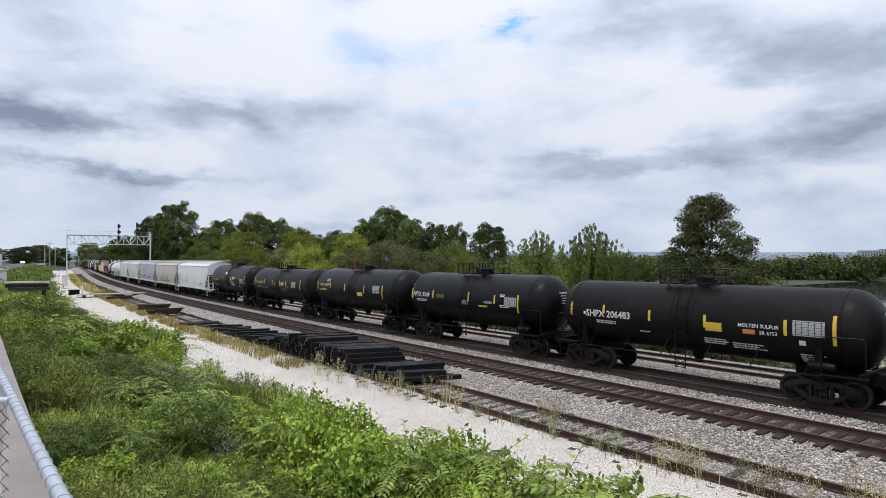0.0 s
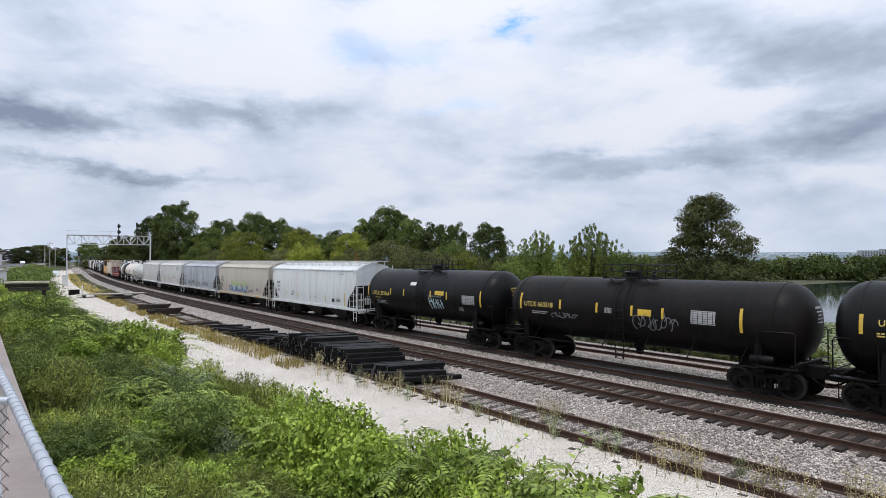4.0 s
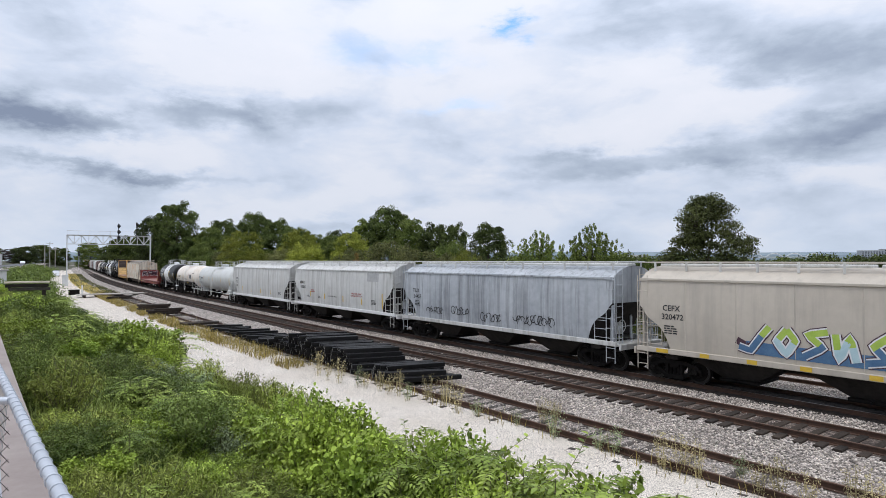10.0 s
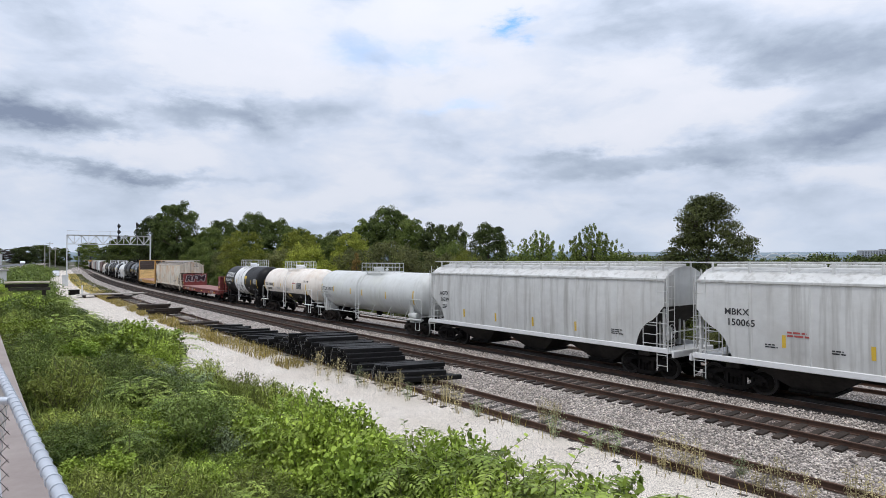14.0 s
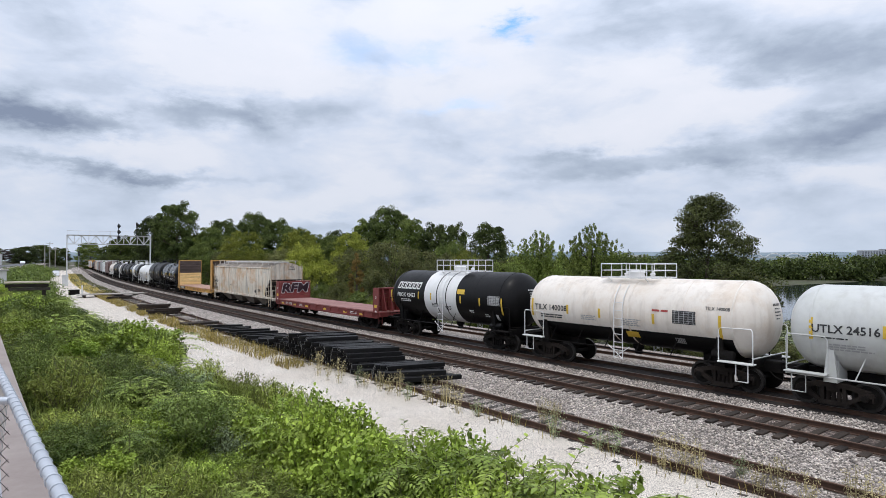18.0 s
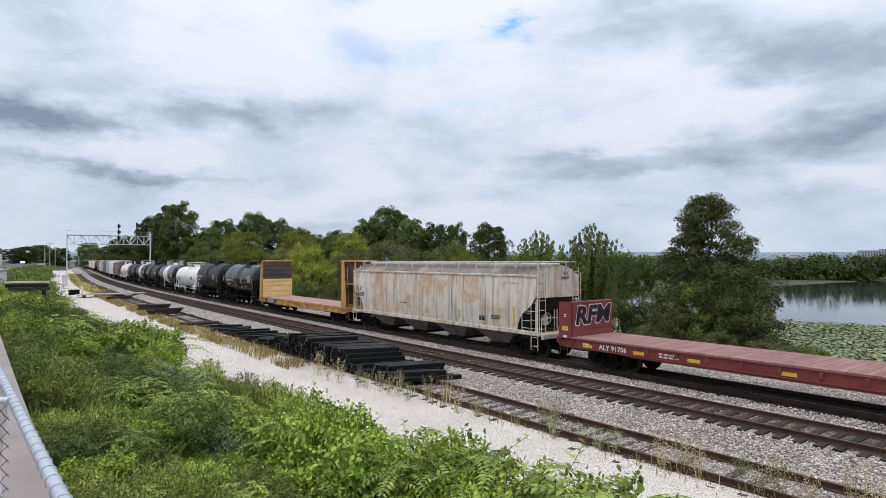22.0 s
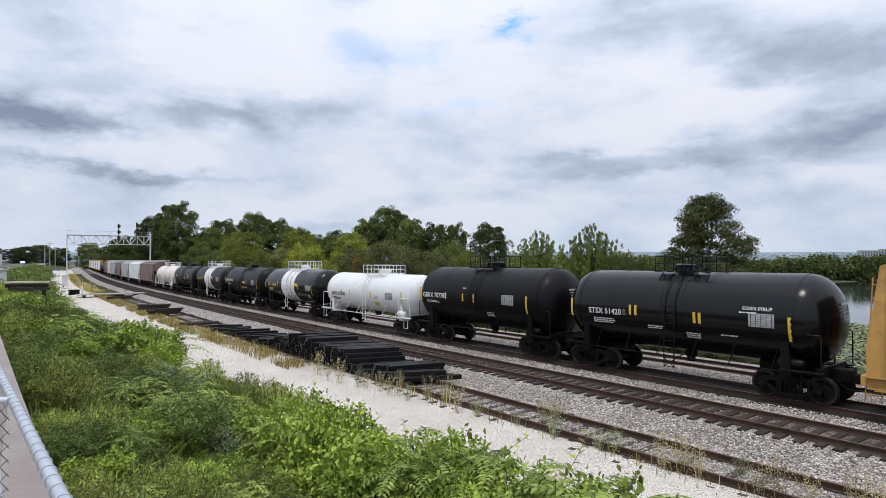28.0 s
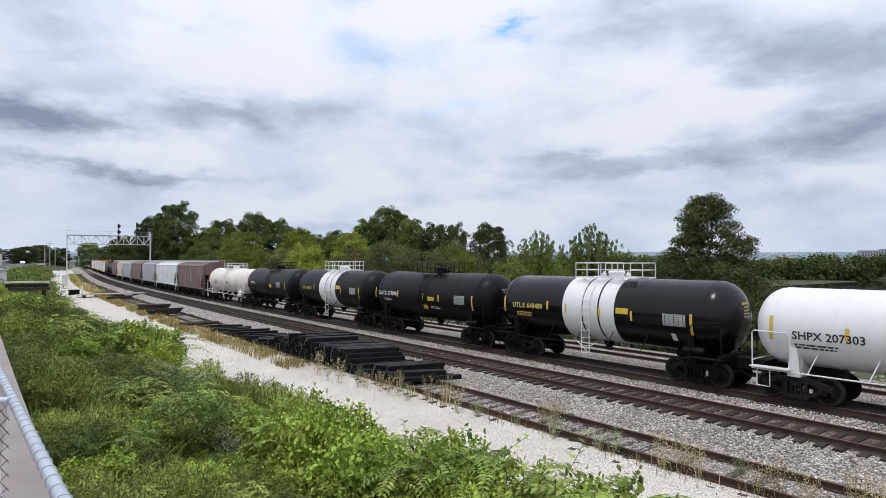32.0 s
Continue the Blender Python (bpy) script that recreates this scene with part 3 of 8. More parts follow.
def build_ground():
    def steps(lo, hi):
        near = list(np.arange(lo, hi + 0.01, 1.7))
        r, l, d = hi, lo, 1.6
        while r < 4300:
            r, l, d = r + d, l - d, d * 1.25
            near = [l] + near + [r]
        return np.array(near)
    xs, ys = steps(-190, 45), steps(-12, 310)
    gx, gy = np.meshgrid(xs, ys)
    s, off = to_line(gx.ravel(), gy.ravel())
    z = land(s, off)
    far = smooth_step(500, 900, np.hypot(gx, gy).ravel())
    z = z + smooth_step(-18, -40, off) * smooth_step(-62, -38, s) * smooth_step(206, 218, gy.ravel()) * 1.7   # the far shore
    z = z * (1 - far) + far * -2.1
    nse = np.array([noise.noise((a * 0.35, b * 0.35, 0.0)) for a, b in zip(gx.ravel(), gy.ravel())])
    z = z + nse * 0.12 * smooth_step(14.8, 16, off) * (1 - smooth_step(21, 22, off))
    nx, ny = len(xs), len(ys)
    i = np.arange(nx * ny).reshape(ny, nx)
    quads = np.stack([i[:-1, :-1], i[:-1, 1:], i[1:, 1:], i[1:, :-1]], -1).reshape(-1, 4)
    me = array_mesh("ground", np.stack([gx.ravel(), gy.ravel(), z], 1), quads, M["ground"])
    me.shade_smooth()
    tagged(new("ground", me), "rough earth with grass and weeds", "ground", kind="structure")


build_ground()


def strip(name, label, mat, prof, s0, s1, ds=1.0, wob=0.0, category="", parent=None, kind="structure"):
    """A sheet swept along the line: prof is (off, z) across it."""
    ss = np.arange(s0, s1 + ds / 2, ds)
    vs = []
    for j, (o, z) in enumerate(prof):
        w = np.array([noise.noise((q * 0.25, o * 3.1, 7.0)) for q in ss]) * wob
        x, y, _ = line_at(ss, o + w)
        vs.append(np.stack([x, y, np.full_like(x, z)], 1))
    vs = np.stack(vs, 1).reshape(-1, 3)
    k = len(prof)
    i = np.arange(len(ss) * k).reshape(len(ss), k)
    quads = np.stack([i[:-1, :-1], i[1:, :-1], i[1:, 1:], i[:-1, 1:]], -1).reshape(-1, 4)
    me = array_mesh(name, vs, quads, mat)
    me.flip_normals()
    me.shade_smooth()
    ob = new(name, me)
    if parent:
        ob.parent = parent
    return tagged(ob, label, category, kind=kind)


# ballast beds: crowned under each track, lower between them
bed = [(-9.5, -0.72), (-7.2, -0.60), (-5.9, -0.22), (-4.3, -0.20), (-2.7, -0.21), (-2.1, -0.30), (-1.5, -0.165), (0.0, -0.16), (1.5, -0.165),
       (1.95, -0.27), (2.4, -0.195), (3.87, -0.19), (5.25, -0.205), (5.9, -0.34), (6.5, -0.50), (6.9, -0.44), (8.26, -0.432), (9.1, -0.44), (9.8, -0.56), (10.5, -0.66), (10.9, -0.75)]
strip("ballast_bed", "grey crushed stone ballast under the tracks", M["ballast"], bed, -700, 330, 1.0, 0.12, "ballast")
M["ballast_rust"] = surf("rust dusted ballast", (0.06, 0.042, 0.034), (0.23, 0.18, 0.15), 0.9, 0.95, bump=1.0, cells=(19.0, 1.4), world=True)
# strip carries oil and the painted shade beneath the wagons
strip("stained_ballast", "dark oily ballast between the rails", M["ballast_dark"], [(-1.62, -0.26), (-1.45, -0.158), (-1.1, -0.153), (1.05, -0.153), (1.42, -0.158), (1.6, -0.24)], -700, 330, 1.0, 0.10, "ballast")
strip("rusty_ballast", "rust dusted ballast between the rails", M["ballast_rust"], [(2.95, -0.21), (3.05, -0.178), (4.70, -0.178), (4.80, -0.215)], -700, 330, 1.0, 0.10, "ballast")
strip("gravel_road", "pale crushed limestone service road", M["gravel_road"],
      [(8.98, -0.47), (9.20, -0.402), (10.0, -0.445), (10.6, -0.50), (11.4, -0.51), (12.1, -0.55), (13.2, -0.50), (14.0, -0.55), (14.9, -0.53), (15.6, -0.64)], -330, 120, 1.0, 0.35, "road")
strip("walkway", "pale concrete walkway along the fence", M["concrete"], [(22.10, 0.9), (22.10, 2.80), (24.6, 2.80), (24.6, 2.66), (24.62, 2.6)], -420, 120, 2.0, 0, "walkway")
strip("street", "grey asphalt street beside the walkway", M["asphalt"], [(24.9, 2.55), (25.0, 2.78), (29.0, 2.85), (33.0, 2.78), (33.1, 2.5)], -620, 150, 4.0, 0, "road")


def ballast_stones():
    """Loose angular stones on the near ballast."""
    rng = np.random.default_rng(77)
    bo, bz = np.array([p[0] for p in bed]), np.array([p[1] for p in bed])
    lanes = [(5.2, 6.95, -18, 27, 21000), (6.9, 8.95, -12, 27, 5500), (1.35, 2.6, -14, 26, 11000), (-3.0, -1.4, -6, 22, 5000), (9.0, 9.8, -6, 25, 1200), (3.0, 4.7, -12, 26, 600)]
    s = np.concatenate([q[2] + (q[3] - q[2]) * rng.uniform(0, 1, q[4]) ** 0.8 for q in lanes])
    o = np.concatenate([rng.uniform(q[0], q[1], q[4]) for q in lanes])
    x, y, _ = line_at(s, o)
    z = np.interp(o, bo, bz)
    n = len(x)
    r = rng.uniform(0.018, 0.046, n)
    P = np.array([(1, 0, 0), (0, 1, 0), (-1, 0, 0), (0, -1, 0), (0, 0, 1), (0, 0, -1)], float)
    V = P[None] * rng.uniform(0.6, 1.25, (n, 6, 1)) + rng.normal(size=(n, 6, 3)) * 0.16
    a = rng.uniform(0, 6.28, n)
    ca, sa = np.cos(a)[:, None], np.sin(a)[:, None]
    V = np.stack([V[..., 0] * ca - V[..., 1] * sa, V[..., 0] * sa + V[..., 1] * ca, V[..., 2] * 0.75], -1) * r[:, None, None]
    V += np.stack([x, y, z + r * 0.45], 1)[:, None]
    F = np.array([(0, 1, 4), (1, 2, 4), (2, 3, 4), (3, 0, 4), (1, 0, 5), (2, 1, 5), (3, 2, 5), (0, 3, 5)])
    Q = (np.arange(n)[:, None, None] * 6 + F).reshape(-1, 3)
    tagged(new("ballast_stones", array_mesh("ballast_stones", V.reshape(-1, 3), Q, M["stone"])), "loose grey crushed stones on the ballast", "stones", kind="stuff")


ballast_stones()


# ---------------- tracks ----------------
def rail_shape(off, top, s0, s1):
    prof = [(-0.068, -0.172), (-0.068, -0.160), (-0.012, -0.140), (-0.009, -0.045), (-0.036, -0.034), (-0.037, -0.008), (-0.030, 0.0),
            (0.030, 0.0), (0.037, -0.008), (0.036, -0.034), (0.009, -0.045), (0.012, -0.140), (0.068, -0.160), (0.068, -0.172)]
    ss = np.concatenate([np.arange(s0, -60, 5.0), np.arange(max(s0, -60), s1 + 0.1, 1.5)])
    rings = []
    for q in ss:
        ring = []
        for o, z in prof:
            x, y, _ = line_at(q, off + o)
            ring.append((float(x), float(y), top + z))
        rings.append(ring)
    return Shape().loft(rings), len(prof)


def build_track(name, label, off, top, s0, s1, tie_s0, tie_s1, tie_mat, head, spacing, rise, missing=0.0, skew=0.0, seed=1, beyond=120):
    rnd = random.Random(seed)
    tr = thing(name, label, "railway track", kind="structure")
    for g in (-0.755, 0.755):
        sh, k = rail_shape(off + g, top, s0, s1)
        me = sh.mesh("rail", M["rail_side"], smooth=False)
        me.materials.append(head)
        idx = [1 if abs(p.normal.z) > 0.9 and p.center.z > top - 0.01 else 0 for p in me.polygons]
        me.polygons.foreach_set("material_index", idx)
        part("rail", me, None, tr)
    base = [Shape().box((0, 0, 0), (0.225, 2.6, 0.18), 0.014).mesh("tie", tie_mat) for _ in range(1)]
    plate = Shape().box((0, 0, 0), (0.19, 0.34, 0.022), 0.004).mesh("tie_plate", M["rail_side"])
    q, n = tie_s1, 0
    while q > tie_s0 and n < 300:
        if rnd.random() > missing:
            m = on_line(q + rnd.uniform(-0.03, 0.03), off + rnd.uniform(-0.07, 0.07) * (1 + 3 * skew), top - 0.18 - 0.088 + rise + rnd.uniform(-0.012, 0.008), rnd.uniform(-1.2, 1.2) * (1 + 4 * skew))
            part("tie", base[0], None, tr, at=m)
            n += 1
        q -= spacing
    # beyond the single ties: the rest of them as one body
    rest = Shape()
    while q > tie_s0 - beyond:
        rest.box((0, 0, 0), (0.22, 2.6, 0.18))
        for i in range(len(rest.v) - 8, len(rest.v)):
            rest.v[i] = tuple(on_line(q, off, top - 0.268 + rise) @ Vector(rest.v[i]))
        q -= spacing
    r = part("far_ties", rest, tie_mat, tr, smooth=False)
    tagged(r, kind="stuff")
    return tr


build_track("track_main", "rusty mainline track on timber ties, train on it", 0.0, 0.0, -900, 330, -75, 36, M["tie"], M["rail_top"], 0.50, 0.03, seed=3)
build_track("track_middle", "empty rusty mainline track on timber ties", TRACK_MID, 0.0, -900, 330, -95, 30, M["tie"], M["rail_top_rust"], 0.50, 0.034, seed=4)
build_track("track_siding", "disused siding with weathered ties", TRACK_SIDING, SIDING_Z, -86, 330, -70, 26, M["tie_old"], M["rail_top_rust"], 0.60, 0.006, missing=0.12, skew=0.8, seed=5, beyond=8)
build_track("track_back", "far track behind the train", TRACK_BACK, BACK_Z, -900, 330, -20, 45, M["tie"], M["rail_top_rust"], 0.50, 0.012, seed=6)

# ---------------- the train ----------------
_texts = {}


def text_faces(words, size):
    """Flat faces of words in the built-in font: points (u, v) centred on their middle, and faces."""
    if words not in _texts:
        cu = bpy.data.curves.new("words", "FONT")
        cu.body, cu.align_x, cu.align_y, cu.resolution_u = words, "CENTER", "CENTER", 2
        cu.offset = 0.018
        ob = new("words", cu)
        me = bpy.data.meshes.new_from_object(ob.evaluated_get(bpy.context.evaluated_depsgraph_get()))
        _texts[words] = ([tuple(v.co[:2]) for v in me.vertices], [tuple(p.vertices) for p in me.polygons])
        bpy.data.objects.remove(ob)
        bpy.data.curves.remove(cu)
        bpy.data.meshes.remove(me)
    v, f = _texts[words]
    return [(a * size * 1.32, b * size * 1.32) for a, b in v], f


def wheelset_mesh():
    sh = Shape()
    for k in (-1, 1):
        y = 0.755 * k
        prof = [(y - 0.075 * k, 0.10), (y - 0.07 * k, 0.36), (y - 0.07 * k, 0.470), (y - 0.055 * k, 0.485), (y - 0.035 * k, 0.468), (y - 0.03 * k, 0.459), (y + 0.07 * k, 0.455), (y + 0.07 * k, 0.375),
                (y + 0.035 * k, 0.35), (y + 0.01 * k, 0.22), (y + 0.05 * k, 0.17), (y + 0.10 * k, 0.13), (y + 0.10 * k, 0.09)]
        sh.turned(prof, "y", 28)
        sh.turned([(y + 0.10 * k, 0.08), (y + 0.34 * k, 0.08), (y + 0.345 * k, 0.10), (y + 0.38 * k, 0.10), (y + 0.385 * k, 0.0)], "y", 12)
        for j in range(3):
            a = j * 2.094
            sh.box((0.055 * math.cos(a), y + 0.39 * k, 0.055 * math.sin(a)), (0.035, 0.03, 0.035))
    sh.turned([(-0.70, 0.085), (0.70, 0.085)], "y", 12)
    me = sh.mesh("wheelset", M["wheel"])
    me.materials.append(M["tread"])
    idx = []
    for p in me.polygons:
        r = math.hypot(p.center.x, p.center.z)
        idx.append(1 if 0.36 < r < 0.47 and abs(p.center.y) > 0.76 else 0)
    me.polygons.foreach_set("material_index", idx)
    return me


def bogie_meshes(mat):
    sf = Shape()

    def bar(p, q, w, y0, y1):
        d = Vector((q[0] - p[0], q[1] - p[1])).normalized()
        n = Vector((-d.y, d.x)) * w / 2
        sf.plate([(p[0] + n.x, p[1] + n.y), (q[0] + n.x, q[1] + n.y), (q[0] - n.x, q[1] - n.y), (p[0] - n.x, p[1] - n.y)], y0, y1)
    y0, y1 = -0.08, 0.08
    bar((-0.98, 0.60), (-0.42, 0.745), 0.15, y0, y1)
    bar((-0.46, 0.745), (0.46, 0.745), 0.15, y0 - 0.01, y1 + 0.01)
    bar((0.42, 0.745), (0.98, 0.60), 0.15, y0, y1)
    bar((-0.80, 0.48), (-0.34, 0.215), 0.13, y0, y1)
    bar((-0.40, 0.20), (0.40, 0.20), 0.14, y0 - 0.03, y1 + 0.03)
    bar((0.34, 0.215), (0.80, 0.48), 0.13, y0, y1)
    bar((-0.31, 0.20), (-0.31, 0.72), 0.10, y0, y1)
    bar((0.31, 0.20), (0.31, 0.72), 0.10, y0, y1)
    for k in (-1, 1):
        sf.box((0.89 * k, 0, 0.545), (0.40, 0.19, 0.17), 0.03)
        sf.box((1.075 * k, 0, 0.45), (0.07, 0.17, 0.22), 0.02)
        sf.box((0.715 * k, 0, 0.45), (0.07, 0.17, 0.16), 0.02)
    side = sf.mesh("side_frame", mat)
    sp = Shape()
    pr = []
    for j in range(9):
        pr += [(0.27 + j * 0.031, 0.062), (0.27 + j * 0.031 + 0.013, 0.075), (0.27 + j * 0.031 + 0.026, 0.062)]
    spring = sp.turned(pr, "z", 10).mesh("spring", mat)
    bo = Shape().box((0, 0, 0.62), (0.40, 2.16, 0.17), 0.03).box((0, 0, 0.72), (0.55, 1.1, 0.10), 0.02)
    bo.turned([(0.76, 0.20), (0.84, 0.20)], "z", 16)
    bo.box((0.52, 0, 0.40), (0.09, 1.5, 0.10), 0.01).box((-0.52, 0, 0.40), (0.09, 1.5, 0.10), 0.01)
    for k in (-1, 1):
        bo.box((0.55 * k, 0.755, 0.45), (0.06, 0.10, 0.28), 0.01).box((0.55 * k, -0.755, 0.45), (0.06, 0.10, 0.28), 0.01)
    return side, spring, bo.mesh("bogie", mat)


WHEELSET = wheelset_mesh()
BOGIE = {"iron": bogie_meshes(M["iron"]), "brown": bogie_meshes(M["iron_brown"])}
WHEELS = []


def bogie(car, x, kind="iron"):
    side, spring, bol = BOGIE[kind]
    b = part("bogie", bol, None, car, at=pose(x, 0, 0))
    for k in (-1, 1):
        part("side_frame", side, None, b, at=pose(0, 0.99 * k, 0))
        for i in (-1, 0, 1):
            part("spring", spring, None, b, at=pose(i * 0.155, 0.99 * k, 0))
        w = part("wheelset", WHEELSET, None, b, at=pose(0.89 * k, 0, 0.457))
        WHEELS.append((w, 0.89 * k))


def coupler_mesh(mat):
    sh = Shape().box((-0.45, 0, 0.88), (0.9, 0.20, 0.22), 0.03).box((0.06, 0.04, 0.88), (0.26, 0.24, 0.30), 0.05)
    sh.box((0.18, 0.13, 0.88), (0.16, 0.10, 0.28), 0.04)
    sh.tube([(-0.35, -0.28, 0.78), (-0.15, -0.30, 0.60), (0.08, -0.26, 0.50), (0.30, -0.18, 0.52)], 0.032, 8)
    return sh.mesh("coupler", mat)


COUPLER = coupler_mesh(M["iron"])


def ladder(sh, p, top, w=0.42, r=0.016, step=0.36, across=(1, 0, 0), lean=(0, 0, 0)):
    """Two stiles from p up to height top, with rungs."""
    a = Vector(across).normalized() * (w / 2)
    p = Vector(p)
    q = Vector((p.x + lean[0], p.y + lean[1], top))
    sh.tube([p - a, q - a], r * 1.2, 6)
    sh.tube([p + a, q + a], r * 1.2, 6)
    n = max(2, int((top - p.z) / step))
    for i in range(n):
        c = p.lerp(q, (i + 0.5) / n)
        sh.tube([c - a, c + a], r, 6)
    return sh


def tank_car(spec):
    """A tank wagon: shell, manway platform, ladders, sills, bogies and lettering."""
    L, span, top = spec["L"], spec["span"], spec["top"]
    low = spec.get("low", 1.12)
    R, zc = (top - low) / 2, (top + low) / 2
    half = L / 2 - spec.get("inset", 0.30)
    car = thing("tank_car", spec["label"], "tank wagon", group="wagons of the freight train")
    skin = M[spec["paint"]]
    trim = M[spec.get("trim", "black")]
    head = 0.95 * spec.get("dome", 1.0)
    prof = []
    for i in range(9):
        a = math.pi / 2 * i / 8
        prof.append((-half + head * (1 - math.sin(a)), R * math.cos(a) ** 0.9 if i < 8 else 0.0))
    prof = [(x, r) for x, r in prof][::-1]
    body = [(p[0], max(p[1], 0.0)) for p in prof]
    mid = [(-half + head + (2 * half - 2 * head) * j / 6, R) for j in range(1, 6)]
    body = body + mid + [(-x, r) for x, r in body[::-1]]
    body[0], body[-1] = (body[0][0], 0.0), (body[-1][0], 0.0)
    shell = part("tank", Shape().turned(body, "x", 48, (0, 0, zc)), skin, car)

    def ring(name, x0, x1, lift, mat, a0=0.0, a1=2 * math.pi, lab="", sub=shell):
        pr = [(x0, R + 0.001), (x0, R + lift), (x1, R + lift), (x1, R + 0.001)]
        return part(name, Shape().turned(pr, "x", 48, (0, 0, zc), a0, a1), mat, sub, lab)
    for x in spec.get("seams", (-half * 0.5, half * 0.5)):
        ring("weld_seam", x - 0.012, x + 0.012, 0.006, skin)
    for k in (-1, 1):
        ring("head_seam", (half - head) * k - 0.03, (half - head) * k + 0.03, 0.012, skin)
    if spec.get("jacket", True):
        ring("strap", -0.48, -0.40, 0.012, skin)
        ring("strap", 0.40, 0.48, 0.012, skin)
    if "band" in spec:
        x0, x1 = spec["band"]
        ring("band", x0, x1, 0.009, M["white"], lab="wide white painted band round the tank")
    if "skirt" in spec:
        # the lower part in another colour
        z = spec["skirt"]
        a = math.asin((z - zc) / R)
        ring("skirt", -half + head, half - head, 0.008, M["black"], math.pi - a, 2 * math.pi + a, "black painted underside")

    def side(x, z, lift=0.012):
        a = max(-1.0, min(1.0, (z - zc) / R))
        return (x, -math.sqrt(max(0.0, 1 - a * a)) * (R + lift), zc + a * (R + lift))

    def patch(sh, x0, x1, z0, z1, lift=0.012, n=4):
        # rows spaced by angle, so that a patch hugs the shell
        a0, a1 = math.asin(max(-1, min(1, (z0 - zc) / R))), math.asin(max(-1, min(1, (z1 - zc) / R)))
        vs, fs = [], []
        for i in range(n + 1):
            a = a0 + (a1 - a0) * i / n
            for x in (x0, x1):
                vs.append((x, -math.cos(a) * (R + lift), zc + math.sin(a) * (R + lift)))
        for i in range(n):
            fs.append((2 * i, 2 * i + 1, 2 * i + 3, 2 * i + 2))
        return sh.add(vs, fs)

    def write(words, x, z, size, mat, name="lettering"):
        v, f = text_faces(words, size)
        part(name, Shape().add([side(x + u, z + w) for u, w in v], f), M[mat], shell, smooth=False)

    def bars(x, z, w, rows, h, mat, name="stencil_lines", seed=0):
        rnd = random.Random(seed + int(x * 100))
        sh = Shape()
        for i in range(rows):
            c, zz = x - w / 2, z - i * h * 1.75
            end = x + w / 2 - rnd.uniform(0, 0.25) * w
            while c < end:
                ww = rnd.uniform(1.5, 5.0) * h
                patch(sh, c, min(c + ww, end), zz - h / 2, zz + h / 2, n=1)
                c += ww + h * 0.7
        part(name, sh, M[mat], shell, smooth=False)
    for x, z, hh in spec.get("stripes", ()):
        part("reflector", patch(Shape(), x - 0.055, x + 0.055, z - hh / 2, z + hh / 2), M["yellow"], shell, smooth=False)
    for args in spec.get("words", ()):
        write(*args)
    for args in spec.get("lines", ()):
        bars(*args)
    for x, z, w, h, mat in spec.get("panels", ()):
        part("panel", patch(Shape(), x - w / 2, x + w / 2, z - h / 2, z + h / 2), M[mat], shell, smooth=False)
        if mat in ("ink_grey", "ink_black"):
            sh = Shape()
            for i in range(6):
                zz = z + h / 2 - (i + 0.5) * h / 6
                patch(sh, x - w / 2 + 0.02, x + w / 2 - 0.02, zz - h * 0.012, zz + h * 0.012, 0.016, 1)
            for j in range(5):
                xx = x - w / 2 + (j + 0.5) * w / 5
                patch(sh, xx - 0.012, xx + 0.012, z - h / 2 + 0.02, z + h / 2 - 0.02, 0.016, 4)
            tagged(part("table_lines", sh, M["ink_black" if mat == "ink_grey" else "ink_grey"], shell, smooth=False), kind="stuff")
    for kind, x, z, w, h in spec.get("sprays", ()):
        spray(kind, x, z, w, h, shell, side)
    if "blocks" in spec:
        # a maker's mark as plain leaning blocks with open middles
        bx, bz, bw, bh = spec["blocks"]
        for i in range(6):
            x0, x1, t = bx - bw / 2 + bw * i / 6 + 0.03, bx - bw / 2 + bw * (i + 1) / 6 - 0.03, 0.085
            sh = Shape()
            for u0, u1, w0, w1 in ((x0, x1, bh / 2 - t, bh / 2), (x0, x1, -bh / 2, -bh / 2 + t), (x0, x0 + t, -bh / 2 + t, bh / 2 - t), (x1 - t, x1, -bh / 2 + t, bh / 2 - t)):
                sh.add([side(u + 0.2 * w, bz + w) for u, w in ((u0, w0), (u1, w0), (u1, w1), (u0, w1))], [(0, 1, 2, 3)])
            part("painted_block", sh, M["ink_white"], shell, smooth=False)
    # head end marks on the front head
    rnd = random.Random(int(L * 100))
    sh = Shape()
    for i in range(5):
        zz = zc + 0.55 - i * 0.12
        ww = 0.5 if i == 0 else rnd.uniform(0.22, 0.42)
        hh = 0.085 if i == 0 else 0.045
        c = -ww / 2
        while c < ww / 2:
            d = rnd.uniform(0.04, 0.12)
            xs = [half - head * (1 - math.sqrt(max(0.0, 1 - ((abs(yy) ** 2 + (zz - zc) ** 2) / (R * R)) ** 1.15))) + 0.03 for yy in (c, c + d)]
            sh.add([(xs[0], c, zz), (xs[1], c + d, zz), (xs[1], c + d, zz + hh), (xs[0], c, zz + hh)], [(0, 1, 2, 3)])
            c += d + 0.02
    tagged(part("head_stencil", sh, M[spec.get("mark", "ink_white")], shell, smooth=False), kind="stuff")

    # manway, platform and rails on top
    rail_mat = M[spec.get("rails", "black")]
    lx, pl = spec.get("plat_x", 0.0), spec.get("plat", 2.4)
    px = lx + spec.get("plat_dx", 0.0)
    zt = top - 0.02
    part("manway", Shape().turned([(zt - 0.15, 0.34), (zt + 0.22, 0.34), (zt + 0.24, 0.38), (zt + 0.29, 0.38), (zt + 0.33, 0.30), (zt + 0.36, 0.0)], "z", 24, (px + spec.get("man", 0.0), 0, 0)), M[spec.get("man_mat", "white" if "band" in spec else spec["paint"])], car)
    g = Shape()
